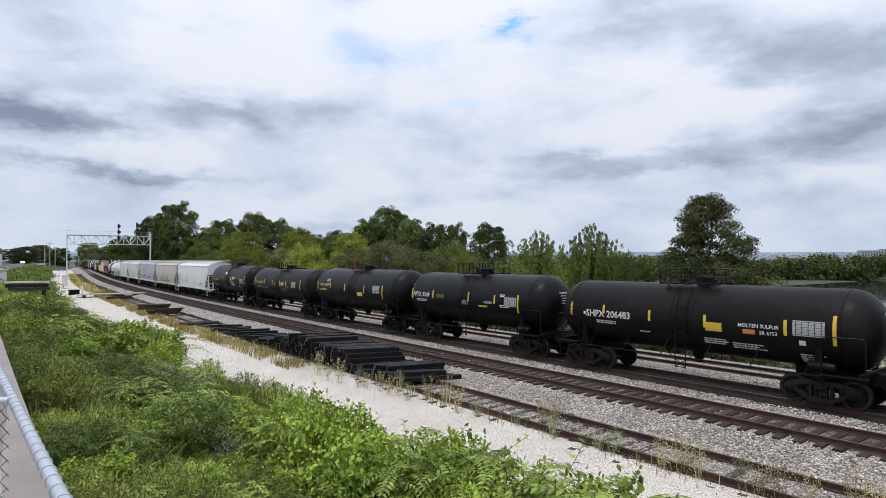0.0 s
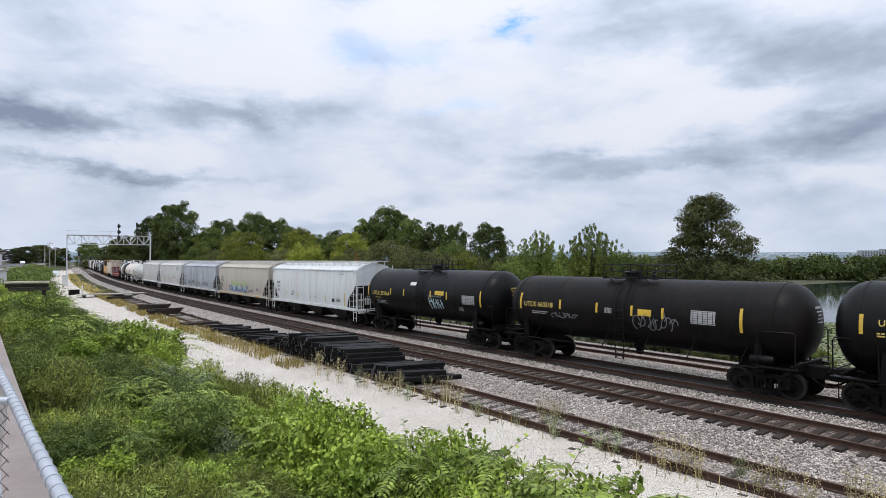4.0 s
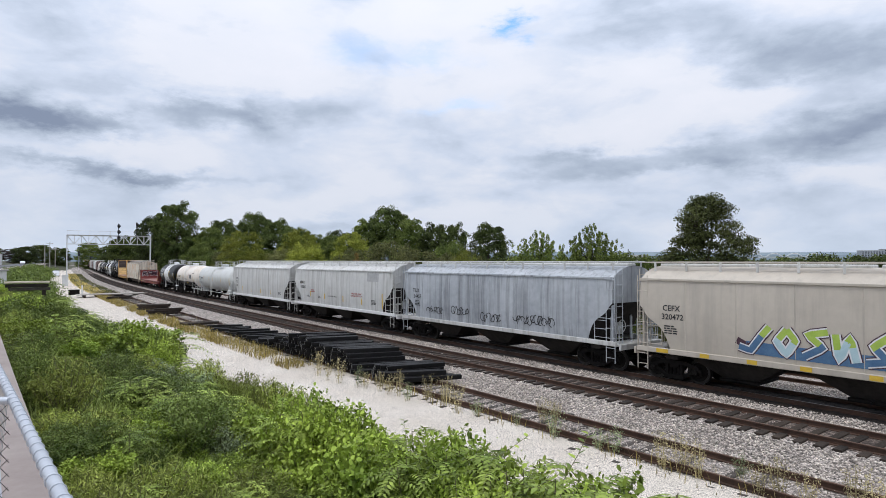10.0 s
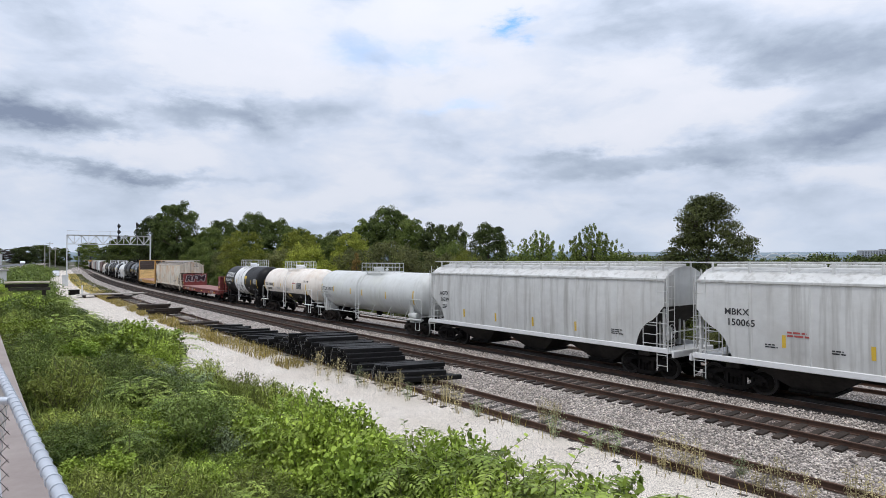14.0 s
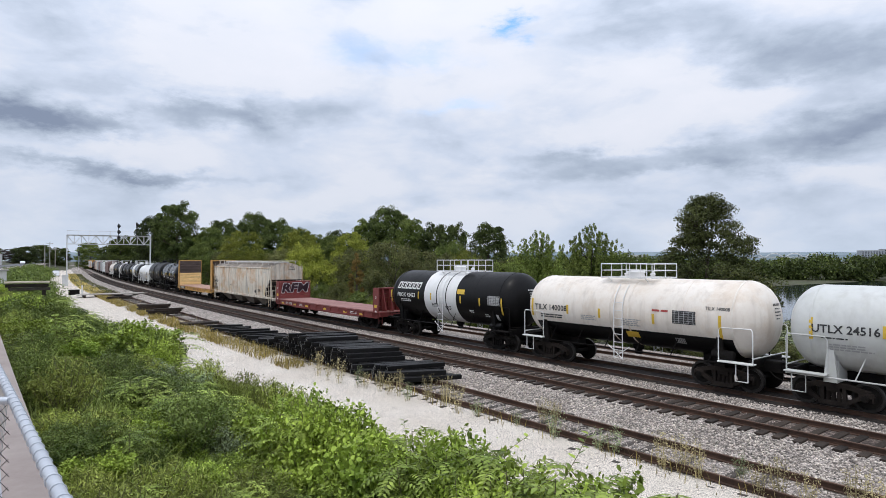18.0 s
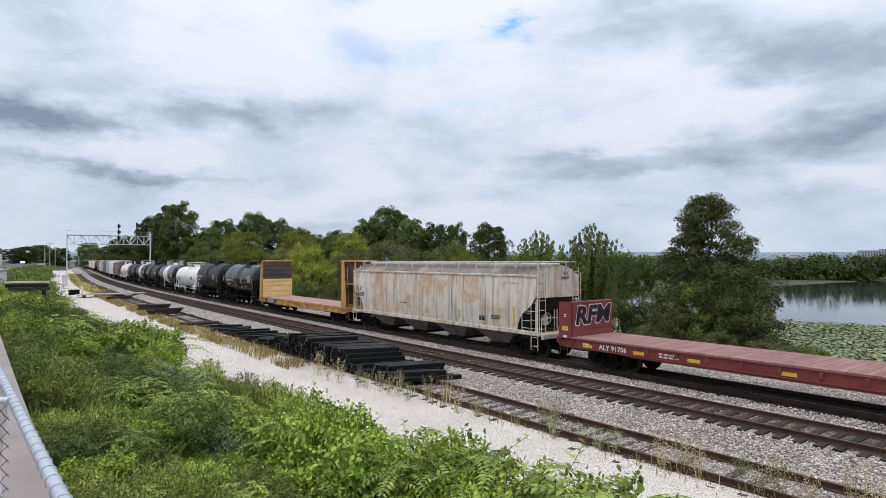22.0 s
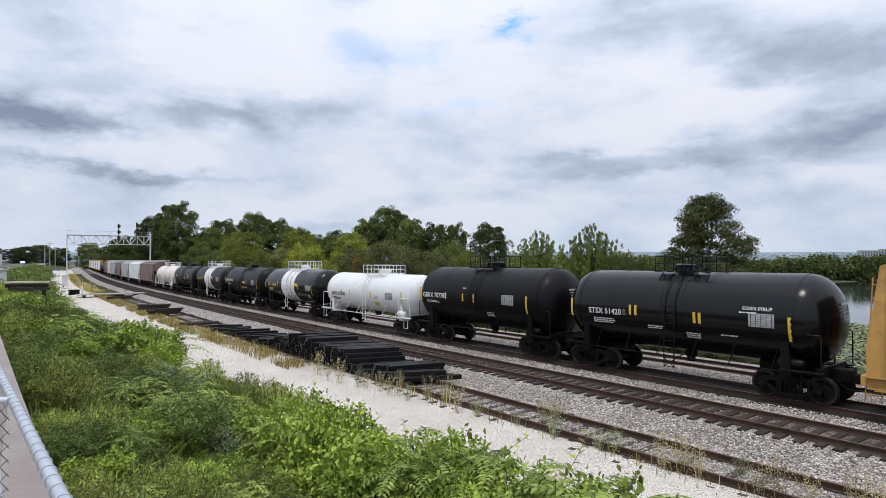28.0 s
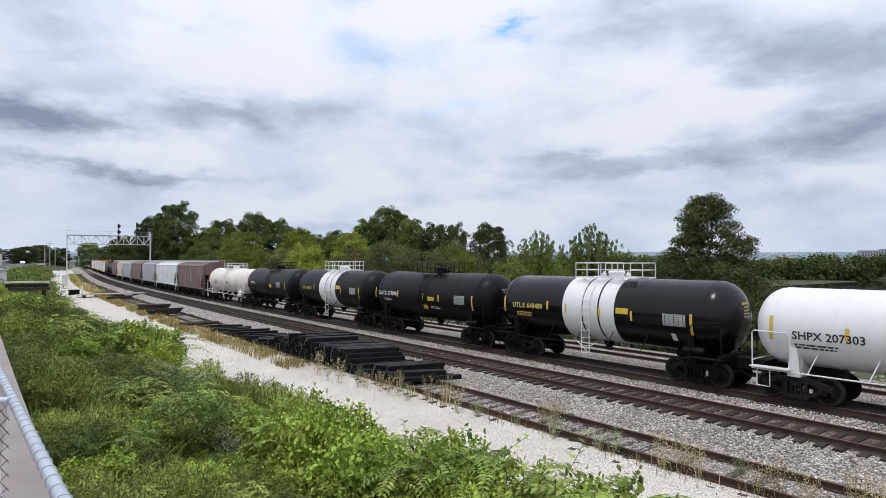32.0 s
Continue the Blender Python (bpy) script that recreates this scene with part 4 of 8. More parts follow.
    for i in range(9):
        for k in (-1, 1):
            g.box((px, k * (0.46 + i * 0.055), zt + 0.05), (pl, 0.02, 0.035))
    for i in range(5):
        xx = px - pl / 2 + pl * i / 4
        g.box((xx, 0.68, zt + 0.03), (0.04, 0.5, 0.05)).box((xx, -0.68, zt + 0.03), (0.04, 0.5, 0.05))
    for k in (-1, 1):
        for e in (-0.45, 0.45):
            g.tube([(px + e * pl * 0.8, k * 0.88, zt + 0.03), (px + e * pl * 0.8, k * 0.62, zt - 0.16)], 0.02, 6)
    platform = part("platform", g, rail_mat, car)
    rh = spec.get("rail_h", 0.62)
    for k in (-1, 1):
        y = k * 0.92
        sh = Shape()
        gap = 0.38
        for x0, x1 in ((px - pl / 2, px - gap / 2), (px + gap / 2, px + pl / 2)):
            sh.tube([(x0, y, zt + 0.02), (x0, y, zt + rh), (x1, y, zt + rh), (x1, y, zt + 0.02)], 0.023, 6)
            sh.tube([((x0 + x1) / 2, y, zt + 0.02), ((x0 + x1) / 2, y, zt + rh)], 0.02, 6)
            if spec.get("rail_mid", True):
                sh.tube([(x0, y, zt + rh * 0.55), (x1, y, zt + rh * 0.55)], 0.017, 6)
        part("handrail", sh, rail_mat, platform)
    for e in (-1, 1):
        xx = px + e * pl / 2
        part("end_rail", Shape().tube([(xx, -0.92, zt + rh), (xx, 0.92, zt + rh)], 0.023, 6).tube([(xx, -0.92, zt + rh * 0.55), (xx, 0.92, zt + rh * 0.55)], 0.017, 6), rail_mat, platform)
    for vx in spec.get("valves", (0.62, -0.66)):
        part("valve", Shape().turned([(zt - 0.05, 0.09), (zt + 0.14, 0.09), (zt + 0.15, 0.12), (zt + 0.2, 0.12), (zt + 0.22, 0.05), (zt + 0.30, 0.04), (zt + 0.31, 0.0)], "z", 12, (px + vx, 0.12, 0)), rail_mat, car)
    # ladders up both sides, bent round the shell
    for k in (-1, 1):
        sh = Shape()
        for e in (-0.21, 0.21):
            pts = [(lx + e, k * (R + 0.05), 0.62), (lx + e, k * (R + 0.06), zc)]
            for j in range(1, 6):
                a = j / 6 * 1.05
                pts.append((lx + e, k * math.cos(a) * (R + 0.07), zc + math.sin(a) * (R + 0.07)))
            sh.tube(pts, 0.02, 6)
        for j in range(8):
            zz = 0.66 + j * 0.33
            yy = (R + 0.055) if zz < zc else math.sqrt(max(0.0, (R + 0.065) ** 2 - (zz - zc) ** 2))
            sh.tube([(lx - 0.21, k * yy, zz), (lx + 0.21, k * yy, zz)], 0.015, 6)
        sh.tube([(lx - 0.21, k * (R + 0.05), 0.66), (lx + 0.55, k * (R + 0.02), 1.18)], 0.017, 6)
        sh.tube([(lx + 0.21, k * (R + 0.05), 0.66), (lx - 0.55, k * (R + 0.02), 1.18)], 0.017, 6)
        part("ladder", sh, rail_mat, car)
        # running rail along the side
        z0 = 1.02
        sr = Shape().tube([(-half + 0.2, k * 1.36, z0), (half - 0.2, k * 1.36, z0)], 0.028, 6)
        for j in range(6):
            xx = (-0.8 + 0.32 * j) * (half - 0.9)
            sr.tube([(xx, k * 1.36, z0), (xx + 0.22, k * (R * 0.80), zc - R * 0.58)], 0.02, 5)
        part("side_rail", sr, trim, car)
    # sills, saddles, brake gear
    for e in (-1, 1):
        xb = e * span / 2
        st = Shape().box((e * (half - 1.2), 0, 0.93), (2.9, 0.52, 0.42), 0.03)
        st.box((e * (L / 2 - 0.72), 0, 1.06), (0.10, 2.5, 0.30), 0.02)
        part("stub_sill", st, M["iron"], car)
        sd = Shape()
        for k in (-1, 1):
            sd.plate([(xb - 0.20, 0.86), (xb + 0.20, 0.86), (xb + 0.10, zc - R * 0.42), (xb - 0.10, zc - R * 0.42)], k * R * 0.90, k * R * 0.90 - k * 0.10)
            sd.plate([(xb - 0.16, 0.84), (xb + 0.16, 0.84), (xb + 0.16, zc - R * 0.62), (xb - 0.16, zc - R * 0.62)], k * 0.25, k * R * 0.72)
        part("saddle", sd, trim, car)
        xe = e * (L / 2 - 0.70)
        er = Shape()
        xi = xe - e * 1.05
        for k in (-1, 1):
            er.tube([(xi, k * 1.40, 1.08), (xi, k * 1.40, 2.20), (xi + e * 0.08, k * 1.40, 2.30), (xe + e * 0.10, k * 1.40, 2.32), (xe + e * 0.16, k * 1.40, 2.24), (xe + e * 0.16, k * 1.40, 1.10)], 0.022, 6)
            er.tube([(xe, k * 1.42, 0.46), (xe - e * 0.42, k * 1.42, 0.46), (xe - e * 0.42, k * 1.42, 1.08)], 0.02, 6)
            er.tube([(xe, k * 1.42, 0.45), (xe, k * 1.42, 1.10)], 0.02, 6)
            er.box((xe - e * 0.42, k * 1.38, 1.10), (1.25, 0.32, 0.05), 0.01)
        er.tube([(xe + e * 0.16, -1.40, 1.30), (xe + e * 0.16, 1.40, 1.30)], 0.022, 6)
        part("end_rail", er, M[spec.get("ends", "iron" if "band" in spec else spec.get("rails", "iron"))], car)
        part("coupler", COUPLER, None, car, at=pose(e * (L / 2 - 0.12), 0, 0, 0, 0, 0 if e > 0 else 180))
        bogie(car, xb, spec.get("bogie", "iron"))
    cy = Shape().turned([(-0.42, 0.0), (-0.40, 0.14), (-0.34, 0.17), (0.34, 0.17), (0.40, 0.14), (0.42, 0.0)], "x", 14, (span / 2 + 0.10, -1.18, 1.30))
    part("air_reservoir", cy, trim, car)
    part("outlet", Shape().turned([(low - 0.42, 0.10), (low - 0.40, 0.16), (low - 0.22, 0.16), (low - 0.2, 0.22), (low + 0.05, 0.24)], "z", 14), M["iron"], car)
    bw = Shape().tube([(L / 2 - 0.78, 0.45, 1.0), (L / 2 - 0.78, 0.45, 1.95)], 0.03, 6)
    for j in range(16):
        a, b = j * math.pi / 8, (j + 1) * math.pi / 8
        bw.tube([(L / 2 - 0.66, 0.45 + 0.26 * math.cos(a), 1.75 + 0.26 * math.sin(a)), (L / 2 - 0.66, 0.45 + 0.26 * math.cos(b), 1.75 + 0.26 * math.sin(b))], 0.014, 4)
    part("brake_wheel", bw, M["iron"], car)
    return car


def spray(kind, x, z, w, h, parent, side):
    """Painted tags: bands of strokes laid on a wagon's side. side(x, z, lift) gives the surface."""
    rnd = random.Random(kind + str(round(x, 2)))

    def stroke(pts, wd, mat, lift):
        vs, fs = [], []
        for i, p in enumerate(pts):
            a, b = Vector(pts[max(i - 1, 0)]), Vector(pts[min(i + 1, len(pts) - 1)])
            d = (b - a).normalized()
            n = Vector((-d.y, d.x)) * wd / 2
            for q in (1, -1):
                vs.append(side(x + (p[0] + n.x * q - 0.5 * 0) * 1.0, z + p[1] + n.y * q, lift))
            if i:
                fs.append((2 * i - 2, 2 * i - 1, 2 * i + 1, 2 * i))
        part("spray_paint", Shape().add(vs, fs), M[mat], parent, smooth=False)
    if kind.startswith("scrawl"):
        ink = "spray_grey" if kind == "scrawl_pale" else "ink_black"
        # loose loops and slashes, no words
        n = max(3, int(w / 0.22))
        for i in range(n):
            cx, cz = -w / 2 + (i + 0.5) * w / n, rnd.uniform(-0.12, 0.12) * h
            a0, sweep, r = rnd.uniform(0, 6.28), rnd.choice((-1, 1)) * rnd.uniform(3.0, 5.6), h * rnd.uniform(0.22, 0.40)
            stroke([(cx + 0.17 * math.cos(a0 + sweep * j / 10), cz + r * math.sin(a0 + sweep * j / 10)) for j in range(11)], 0.042, ink, 0.012)
            if i % 2:
                stroke([(cx - 0.12, cz - h * 0.35), (cx + rnd.uniform(-0.05, 0.05), cz), (cx + 0.10, cz + h * rnd.uniform(0.25, 0.5))], 0.034, ink, 0.0135)
    elif kind == "pale_tag":
        n = 6
        for i in range(n):
            cx = -w / 2 + (i + 0.5) * w / n
            hh = h * (1 - 0.25 * i / n)
            stroke([(cx - 0.08, hh / 2), (cx + rnd.uniform(-0.12, 0.12), 0.05), (cx + 0.06, -hh / 2)], 0.075, "spray_pale", 0.014)
            stroke([(cx - 0.10, rnd.uniform(-0.1, 0.2)), (cx + 0.12, rnd.uniform(-0.2, 0.15))], 0.06, "spray_pale", 0.014)
        for i in range(9):
            cx = -w * 0.55 + i * w * 0.11
            stroke([(cx, h * 0.62 + rnd.uniform(-0.03, 0.03)), (cx + 0.05, h * 0.74), (cx + 0.09, h * 0.62)], 0.028, "spray_pale", 0.014)
    elif kind == "big_piece":
        # a long piece: dark blue ground, leaning blocks in lime over pale blue, edged in black and white
        stroke([(-w / 2, -h * 0.30), (-w * 0.2, -h * 0.34), (w * 0.2, -h * 0.36), (w / 2, -h * 0.34)], h * 0.40, "spray_blue", 0.011)
        stroke([(w * 0.40, -h * 0.35), (w * 0.57, h * 0.0)], h * 0.34, "spray_blue", 0.0115)
        stroke([(-w * 0.56, -h * 0.1), (-w * 0.44, -h * 0.40)], h * 0.24, "spray_plum", 0.0115)
        shapes = [((-0.8, -0.30), (-0.3, -0.40), (0.1, 0.10), (0.4, 0.42)), ((0.0, 0.38), (0.36, 0.05), (0.05, -0.40), (-0.36, -0.02), (0.0, 0.38)),
                  ((0.42, 0.40), (-0.3, 0.28), (0.3, -0.08), (-0.35, -0.40)), ((-0.4, 0.36), (-0.2, -0.40), (0.1, 0.30), (0.40, -0.42)),
                  ((-0.36, -0.40), (0.30, -0.30), (-0.20, 0.10), (0.36, 0.46)), ((-0.42, -0.44), (-0.1, 0.46), (0.2, 0.40), (0.46, -0.34))]
        pitch = w / len(shapes)
        for i, way in enumerate(shapes):
            cx, lo = -w / 2 + (i + 0.5) * pitch, 0.012 + i * 0.0006
            fine = []
            for (a0, b0), (a1, b1) in zip(way[:-1], way[1:]):
                for j in range(5):
                    fine.append((cx + (a0 + (a1 - a0) * j / 5) * pitch * 0.92 + 0.10 * (b0 + (b1 - b0) * j / 5), (b0 + (b1 - b0) * j / 5) * h))
            fine.append((cx + way[-1][0] * pitch * 0.92 + 0.10 * way[-1][1], way[-1][1] * h))
            stroke(fine, 0.36, "spray_plum", lo)
            stroke(fine, 0.29, "spray_white", lo + 0.004)
            run = []
            for k, q in enumerate(fine):
                run.append(q)
                last = k == len(fine) - 1
                if len(run) > 1 and (last or (q[1] > 0.02 * h) != (run[0][1] > 0.02 * h)):
                    stroke(run, 0.20, "spray_green" if run[0][1] > 0.02 * h else "spray_pale" if i % 2 else "spray_blue", lo + 0.008)
                    run = [q]


def hopper_side(z, w=1.52):
    """Half width of a hopper's bulging side at height z."""
    u = (z - 2.55) / 1.45
    return w + 0.07 * (1 - u * u)


def hopper_car(spec):
    """A covered hopper wagon: bulged body on slope sheets, chutes, roof walk, ladders."""
    L, span = spec["L"], spec["span"]
    roof = spec.get("roof", 4.48)
    eave = roof - 0.50
    car = thing("hopper_car", spec["label"], "hopper wagon", group="wagons of the freight train")
    skin = M[spec["paint"]]
    hb = L / 2 - 0.66
    zs = 1.30

    def ring(x, zb):
        pts = []
        hs = [zb + (eave - zb) * j / 6 for j in range(7)]
        for z in hs:
            pts.append((x, -hopper_side(z), z))
        w = hopper_side(eave)
        for j in range(1, 8):
            a = j / 8
            yy = -w + 2 * w * a
            pts.append((x, yy, eave + 0.02 + (roof - eave) * (1 - abs(2 * a - 1) ** 2.2)))
        for z in hs[::-1]:
            pts.append((x, hopper_side(z), z))
        return pts
    cut = [(-hb, 2.92), (-hb + 0.12, 2.80), (-hb + 0.28, 2.56), (-hb + 0.50, 2.38), (-hb + 0.80, 2.20), (-hb + 1.02, 1.95), (-hb + 1.18, 1.62), (-hb + 1.28, zs)]
    st = cut + [(hb * k / 6, zs) for k in range(-4, 5)] + [(-x, z) for x, z in cut[::-1]]
    body = part("body", Shape().loft([ring(x, z) for x, z in st]), skin, car)
    body.data.materials.append(M[spec.get("roof_paint", spec["paint"])])
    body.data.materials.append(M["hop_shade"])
    # downward faces at the end cuts get the painted shade colour
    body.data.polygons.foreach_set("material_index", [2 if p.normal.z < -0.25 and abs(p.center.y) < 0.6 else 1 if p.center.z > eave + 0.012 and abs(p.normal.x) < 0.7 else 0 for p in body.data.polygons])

    def side(x, z, lift=0.012):
        return (x, -hopper_side(z) - lift, z)
    # eave strip, upright seams
    for k in (-1, 1):
        w = hopper_side(eave)
        part("eave_strip", Shape().box((0, k * (w + 0.02), eave), (2 * hb, 0.07, 0.10), 0.015), skin, body)
    for i in range(1, spec.get("seams", 7)):
        x = -hb + 2 * hb * i / spec.get("seams", 7)
        zb = zs if abs(x) < hb - 1.3 else 2.95
        vs, fs = [], []
        for j in range(7):
            z = zb + (eave - zb) * j / 6
            vs += [side(x - 0.035, z, 0.0), side(x, z, 0.018), side(x + 0.035, z, 0.0)]
            if j:
                o = 3 * j
                fs += [(o - 3, o - 2, o + 1, o), (o - 2, o - 1, o + 2, o + 1)]
        part("side_rib" if spec.get("ribs") else "weld_seam", Shape().add(vs, fs), skin, body)
    # side sills
    for k in (-1, 1):
        part("side_sill", Shape().box((0, k * 1.53, 1.22), (L - 1.0, 0.10, 0.20), 0.015).box((0, k * 1.46, 1.13), (L - 1.0, 0.20, 0.03), 0.005), M[spec.get("sill", spec["paint"])], car)
    # the end: slope sheet, posts, platform
    for e in (-1, 1):
        sl = Shape()
        sl.add([(e * (hb - 0.04), -1.40, 2.88), (e * (hb - 0.04), 1.40, 2.88), (e * (hb - 1.95), 1.40, 1.30), (e * (hb - 1.95), -1.40, 1.30)], [(0, 1, 2, 3)])
        sl.add([(e * (hb - 0.08), -1.40, 2.88), (e * (hb - 0.08), 1.40, 2.88), (e * (hb - 2.00), 1.40, 1.27), (e * (hb - 2.00), -1.40, 1.27)], [(3, 2, 1, 0)])
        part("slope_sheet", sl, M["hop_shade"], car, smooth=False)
        xe = e * (L / 2 - 0.45)
        en = Shape().box((e * (L / 2 - 0.72), 0, 1.17), (0.85, 2.9, 0.08), 0.01).box((xe + e * 0.1, 0, 1.10), (0.10, 3.0, 0.26), 0.02)
        part("end_platform", en, M[spec.get("sill", spec["paint"])], car)
        for k in (-1, 1):
            part("end_post", Shape().box((e * (hb - 0.08), k * 1.44, 2.0), (0.09, 0.09, 1.7), 0.01), skin, car)
            part("slope_brace", Shape().box((e * (hb - 0.70), k * 0.72, 1.75), (0.07, 0.07, 1.1), 0.01), skin, car)
        for k in (-1, 1):
            la = Shape()
            xl = e * (hb + 0.06)
            ladder(la, (xl - e * 0.16, k * 1.56, 0.42), roof - 0.35, 0.44, 0.016, 0.40)
            part("side_ladder", la, skin, car)
            lb = Shape()
            ladder(lb, (e * (hb + 0.10), k * 1.22, 1.2), roof - 0.1, 0.44, 0.016, 0.40, across=(0, 1, 0))
            part("end_ladder", lb, skin, car)
            st2 = Shape().tube([(xl - e * 1.0, k * 1.54, 1.15), (xl - e * 1.0, k * 1.56, 2.28), (xl - e * 0.40, k * 1.56, 2.28)], 0.02, 6)
            for j in range(3):
                st2.tube([(xl - e * 1.0, k * 1.55, 1.45 + j * 0.36), (xl - e * 0.40, k * 1.55, 1.45 + j * 0.36)], 0.015, 6)
            part("grab_iron", st2, skin, car)
        er = Shape().tube([(xe, -1.4, 1.95), (xe, 1.4, 1.95)], 0.02, 6)
        for yy in (-1.4, -0.5, 0.5, 1.4):
            er.tube([(xe, yy, 1.15), (xe, yy, 2.35 if abs(yy) < 1 else 1.95)], 0.02, 6)
        part("end_rail", er, skin, car)
        part("coupler", COUPLER, None, car, at=pose(e * (L / 2 - 0.12), 0, 0, 0, 0, 0 if e > 0 else 180))
        bogie(car, e * span / 2, spec.get("bogie", "iron"))
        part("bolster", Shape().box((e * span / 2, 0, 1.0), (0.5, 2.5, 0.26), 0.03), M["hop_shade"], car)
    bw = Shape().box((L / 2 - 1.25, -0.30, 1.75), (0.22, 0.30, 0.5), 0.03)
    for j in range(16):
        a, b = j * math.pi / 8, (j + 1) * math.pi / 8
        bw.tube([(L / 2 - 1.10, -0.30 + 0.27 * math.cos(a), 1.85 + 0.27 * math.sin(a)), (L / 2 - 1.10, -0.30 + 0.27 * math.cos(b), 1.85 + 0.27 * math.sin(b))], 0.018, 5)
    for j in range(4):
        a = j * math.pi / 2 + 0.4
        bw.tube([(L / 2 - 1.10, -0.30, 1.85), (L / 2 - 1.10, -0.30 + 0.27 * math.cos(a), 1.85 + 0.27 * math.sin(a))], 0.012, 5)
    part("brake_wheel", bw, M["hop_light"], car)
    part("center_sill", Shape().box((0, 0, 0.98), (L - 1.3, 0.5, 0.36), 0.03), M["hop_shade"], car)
    # chutes
    n = spec.get("chutes", 3)
    room = 2 * hb - 3.0
    for i in range(n):
        cx = -room / 2 + room * (i + 0.5) / n
        hw = room / n / 2 - 0.04
        top4 = [(cx - hw, -1.42, 1.28), (cx + hw, -1.42, 1.28), (cx + hw, 1.42, 1.28), (cx - hw, 1.42, 1.28)]
        b4 = [(cx - 0.62, -0.75, 0.40), (cx + 0.62, -0.75, 0.40), (cx + 0.62, 0.75, 0.40), (cx - 0.62, 0.75, 0.40)]
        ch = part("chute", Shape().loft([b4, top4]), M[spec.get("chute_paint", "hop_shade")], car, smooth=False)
        part("outlet_gate", Shape().box((cx, 0, 0.345), (1.35, 1.8, 0.13), 0.02).tube([(cx, -1.02, 0.34), (cx, 1.02, 0.34)], 0.04, 8), M["iron"], ch)
    # roof walk on brackets, hatches
    rz = roof + 0.17
    wk = Shape()
    for k in (-1, 1):
        wk.box((0, k * 0.98, rz), (L - 1.6, 0.10, 0.06), 0.006).box((0, k * 0.80, rz), (L - 1.6, 0.10, 0.03), 0.006).box((0, k * 0.62, rz), (L - 1.6, 0.10, 0.03), 0.006)
    for e in (-1, 1):
        wk.box((e * (hb + 0.12), 0, rz), (0.30, 2.1, 0.035), 0.006)
    part("roof_walk", wk, M["hop_light"] if spec["paint"] not in ("hop_tan", "hop_stain") else skin, car)
    nb = 12
    bmesh_br = Shape().box((0, 0, 0), (0.085, 0.035, 0.36), 0.006).mesh("bracket", M["hop_light"])
    for i in range(nb):
        x = -hb + 0.35 + (2 * hb - 0.7) * i / (nb - 1)
        for k in (-1, 1):
            part("bracket", bmesh_br, None, car, at=pose(x, k * 1.03, rz - 0.165))
    for i in range(4):
        x = -hb + 2 * hb * (i + 0.5) / 4
        part("roof_hatch", Shape().box((x, 0, roof + 0.05), (2 * hb / 4 - 0.25, 0.62, 0.13), 0.03), M["hop_light"], car)

    def write(words, x, z, size, mat, name="lettering"):
        v, f = text_faces(words, size)
        part(name, Shape().add([side(x + u, z + q) for u, q in v], f), M[mat], body, smooth=False)
    for args in spec.get("words", ()):
        write(*args)
    for args in spec.get("end_words", ()):
        words, y, z, size, mat = args
        v, f = text_faces(words, size)
        part("lettering", Shape().add([(hb + 0.012, y + u, z + q) for u, q in v], f), M[mat], body, smooth=False)
    rnd = random.Random(int(L * 1000) + len(spec["label"]))
    for x, z, w, rows, h, mat in spec.get("lines", ()):
        sh = Shape()
        for i in range(rows):
            c, zz = x - w / 2, z - i * h * 1.8
            end = x + w / 2 - rnd.uniform(0, 0.3) * w
            while c < end:
                ww = rnd.uniform(1.5, 5.0) * h
                d = min(c + ww, end)
                sh.add([side(c, zz - h / 2), side(d, zz - h / 2), side(d, zz + h / 2), side(c, zz + h / 2)], [(0, 1, 2, 3)])
                c += ww + h * 0.7
        tagged(part("stencil_lines", sh, M[mat], body, smooth=False), kind="stuff")
    for x, z, w, h, mat in spec.get("panels", ()):
        part("panel", Shape().add([side(x - w / 2, z - h / 2), side(x + w / 2, z - h / 2), side(x + w / 2, z + h / 2), side(x - w / 2, z + h / 2)], [(0, 1, 2, 3)]), M[mat], body, smooth=False)
    for x, z, hh in spec.get("stripes", ()):
        part("reflector", Shape().add([side(x - 0.06, z - hh / 2), side(x + 0.06, z - hh / 2), side(x + 0.06, z + hh / 2), side(x - 0.06, z + hh / 2)], [(0, 1, 2, 3)]), M["yellow"], body, smooth=False)
    for x, w in spec.get("sill_marks", ()):
        part("reflector", Shape().box((x, -1.586, 1.22), (w, 0.008, 0.15)), M["yellow"], car)
    for kind, x, z, w, h in spec.get("sprays", ()):
        spray(kind, x, z, w, h, body, side)
    return car


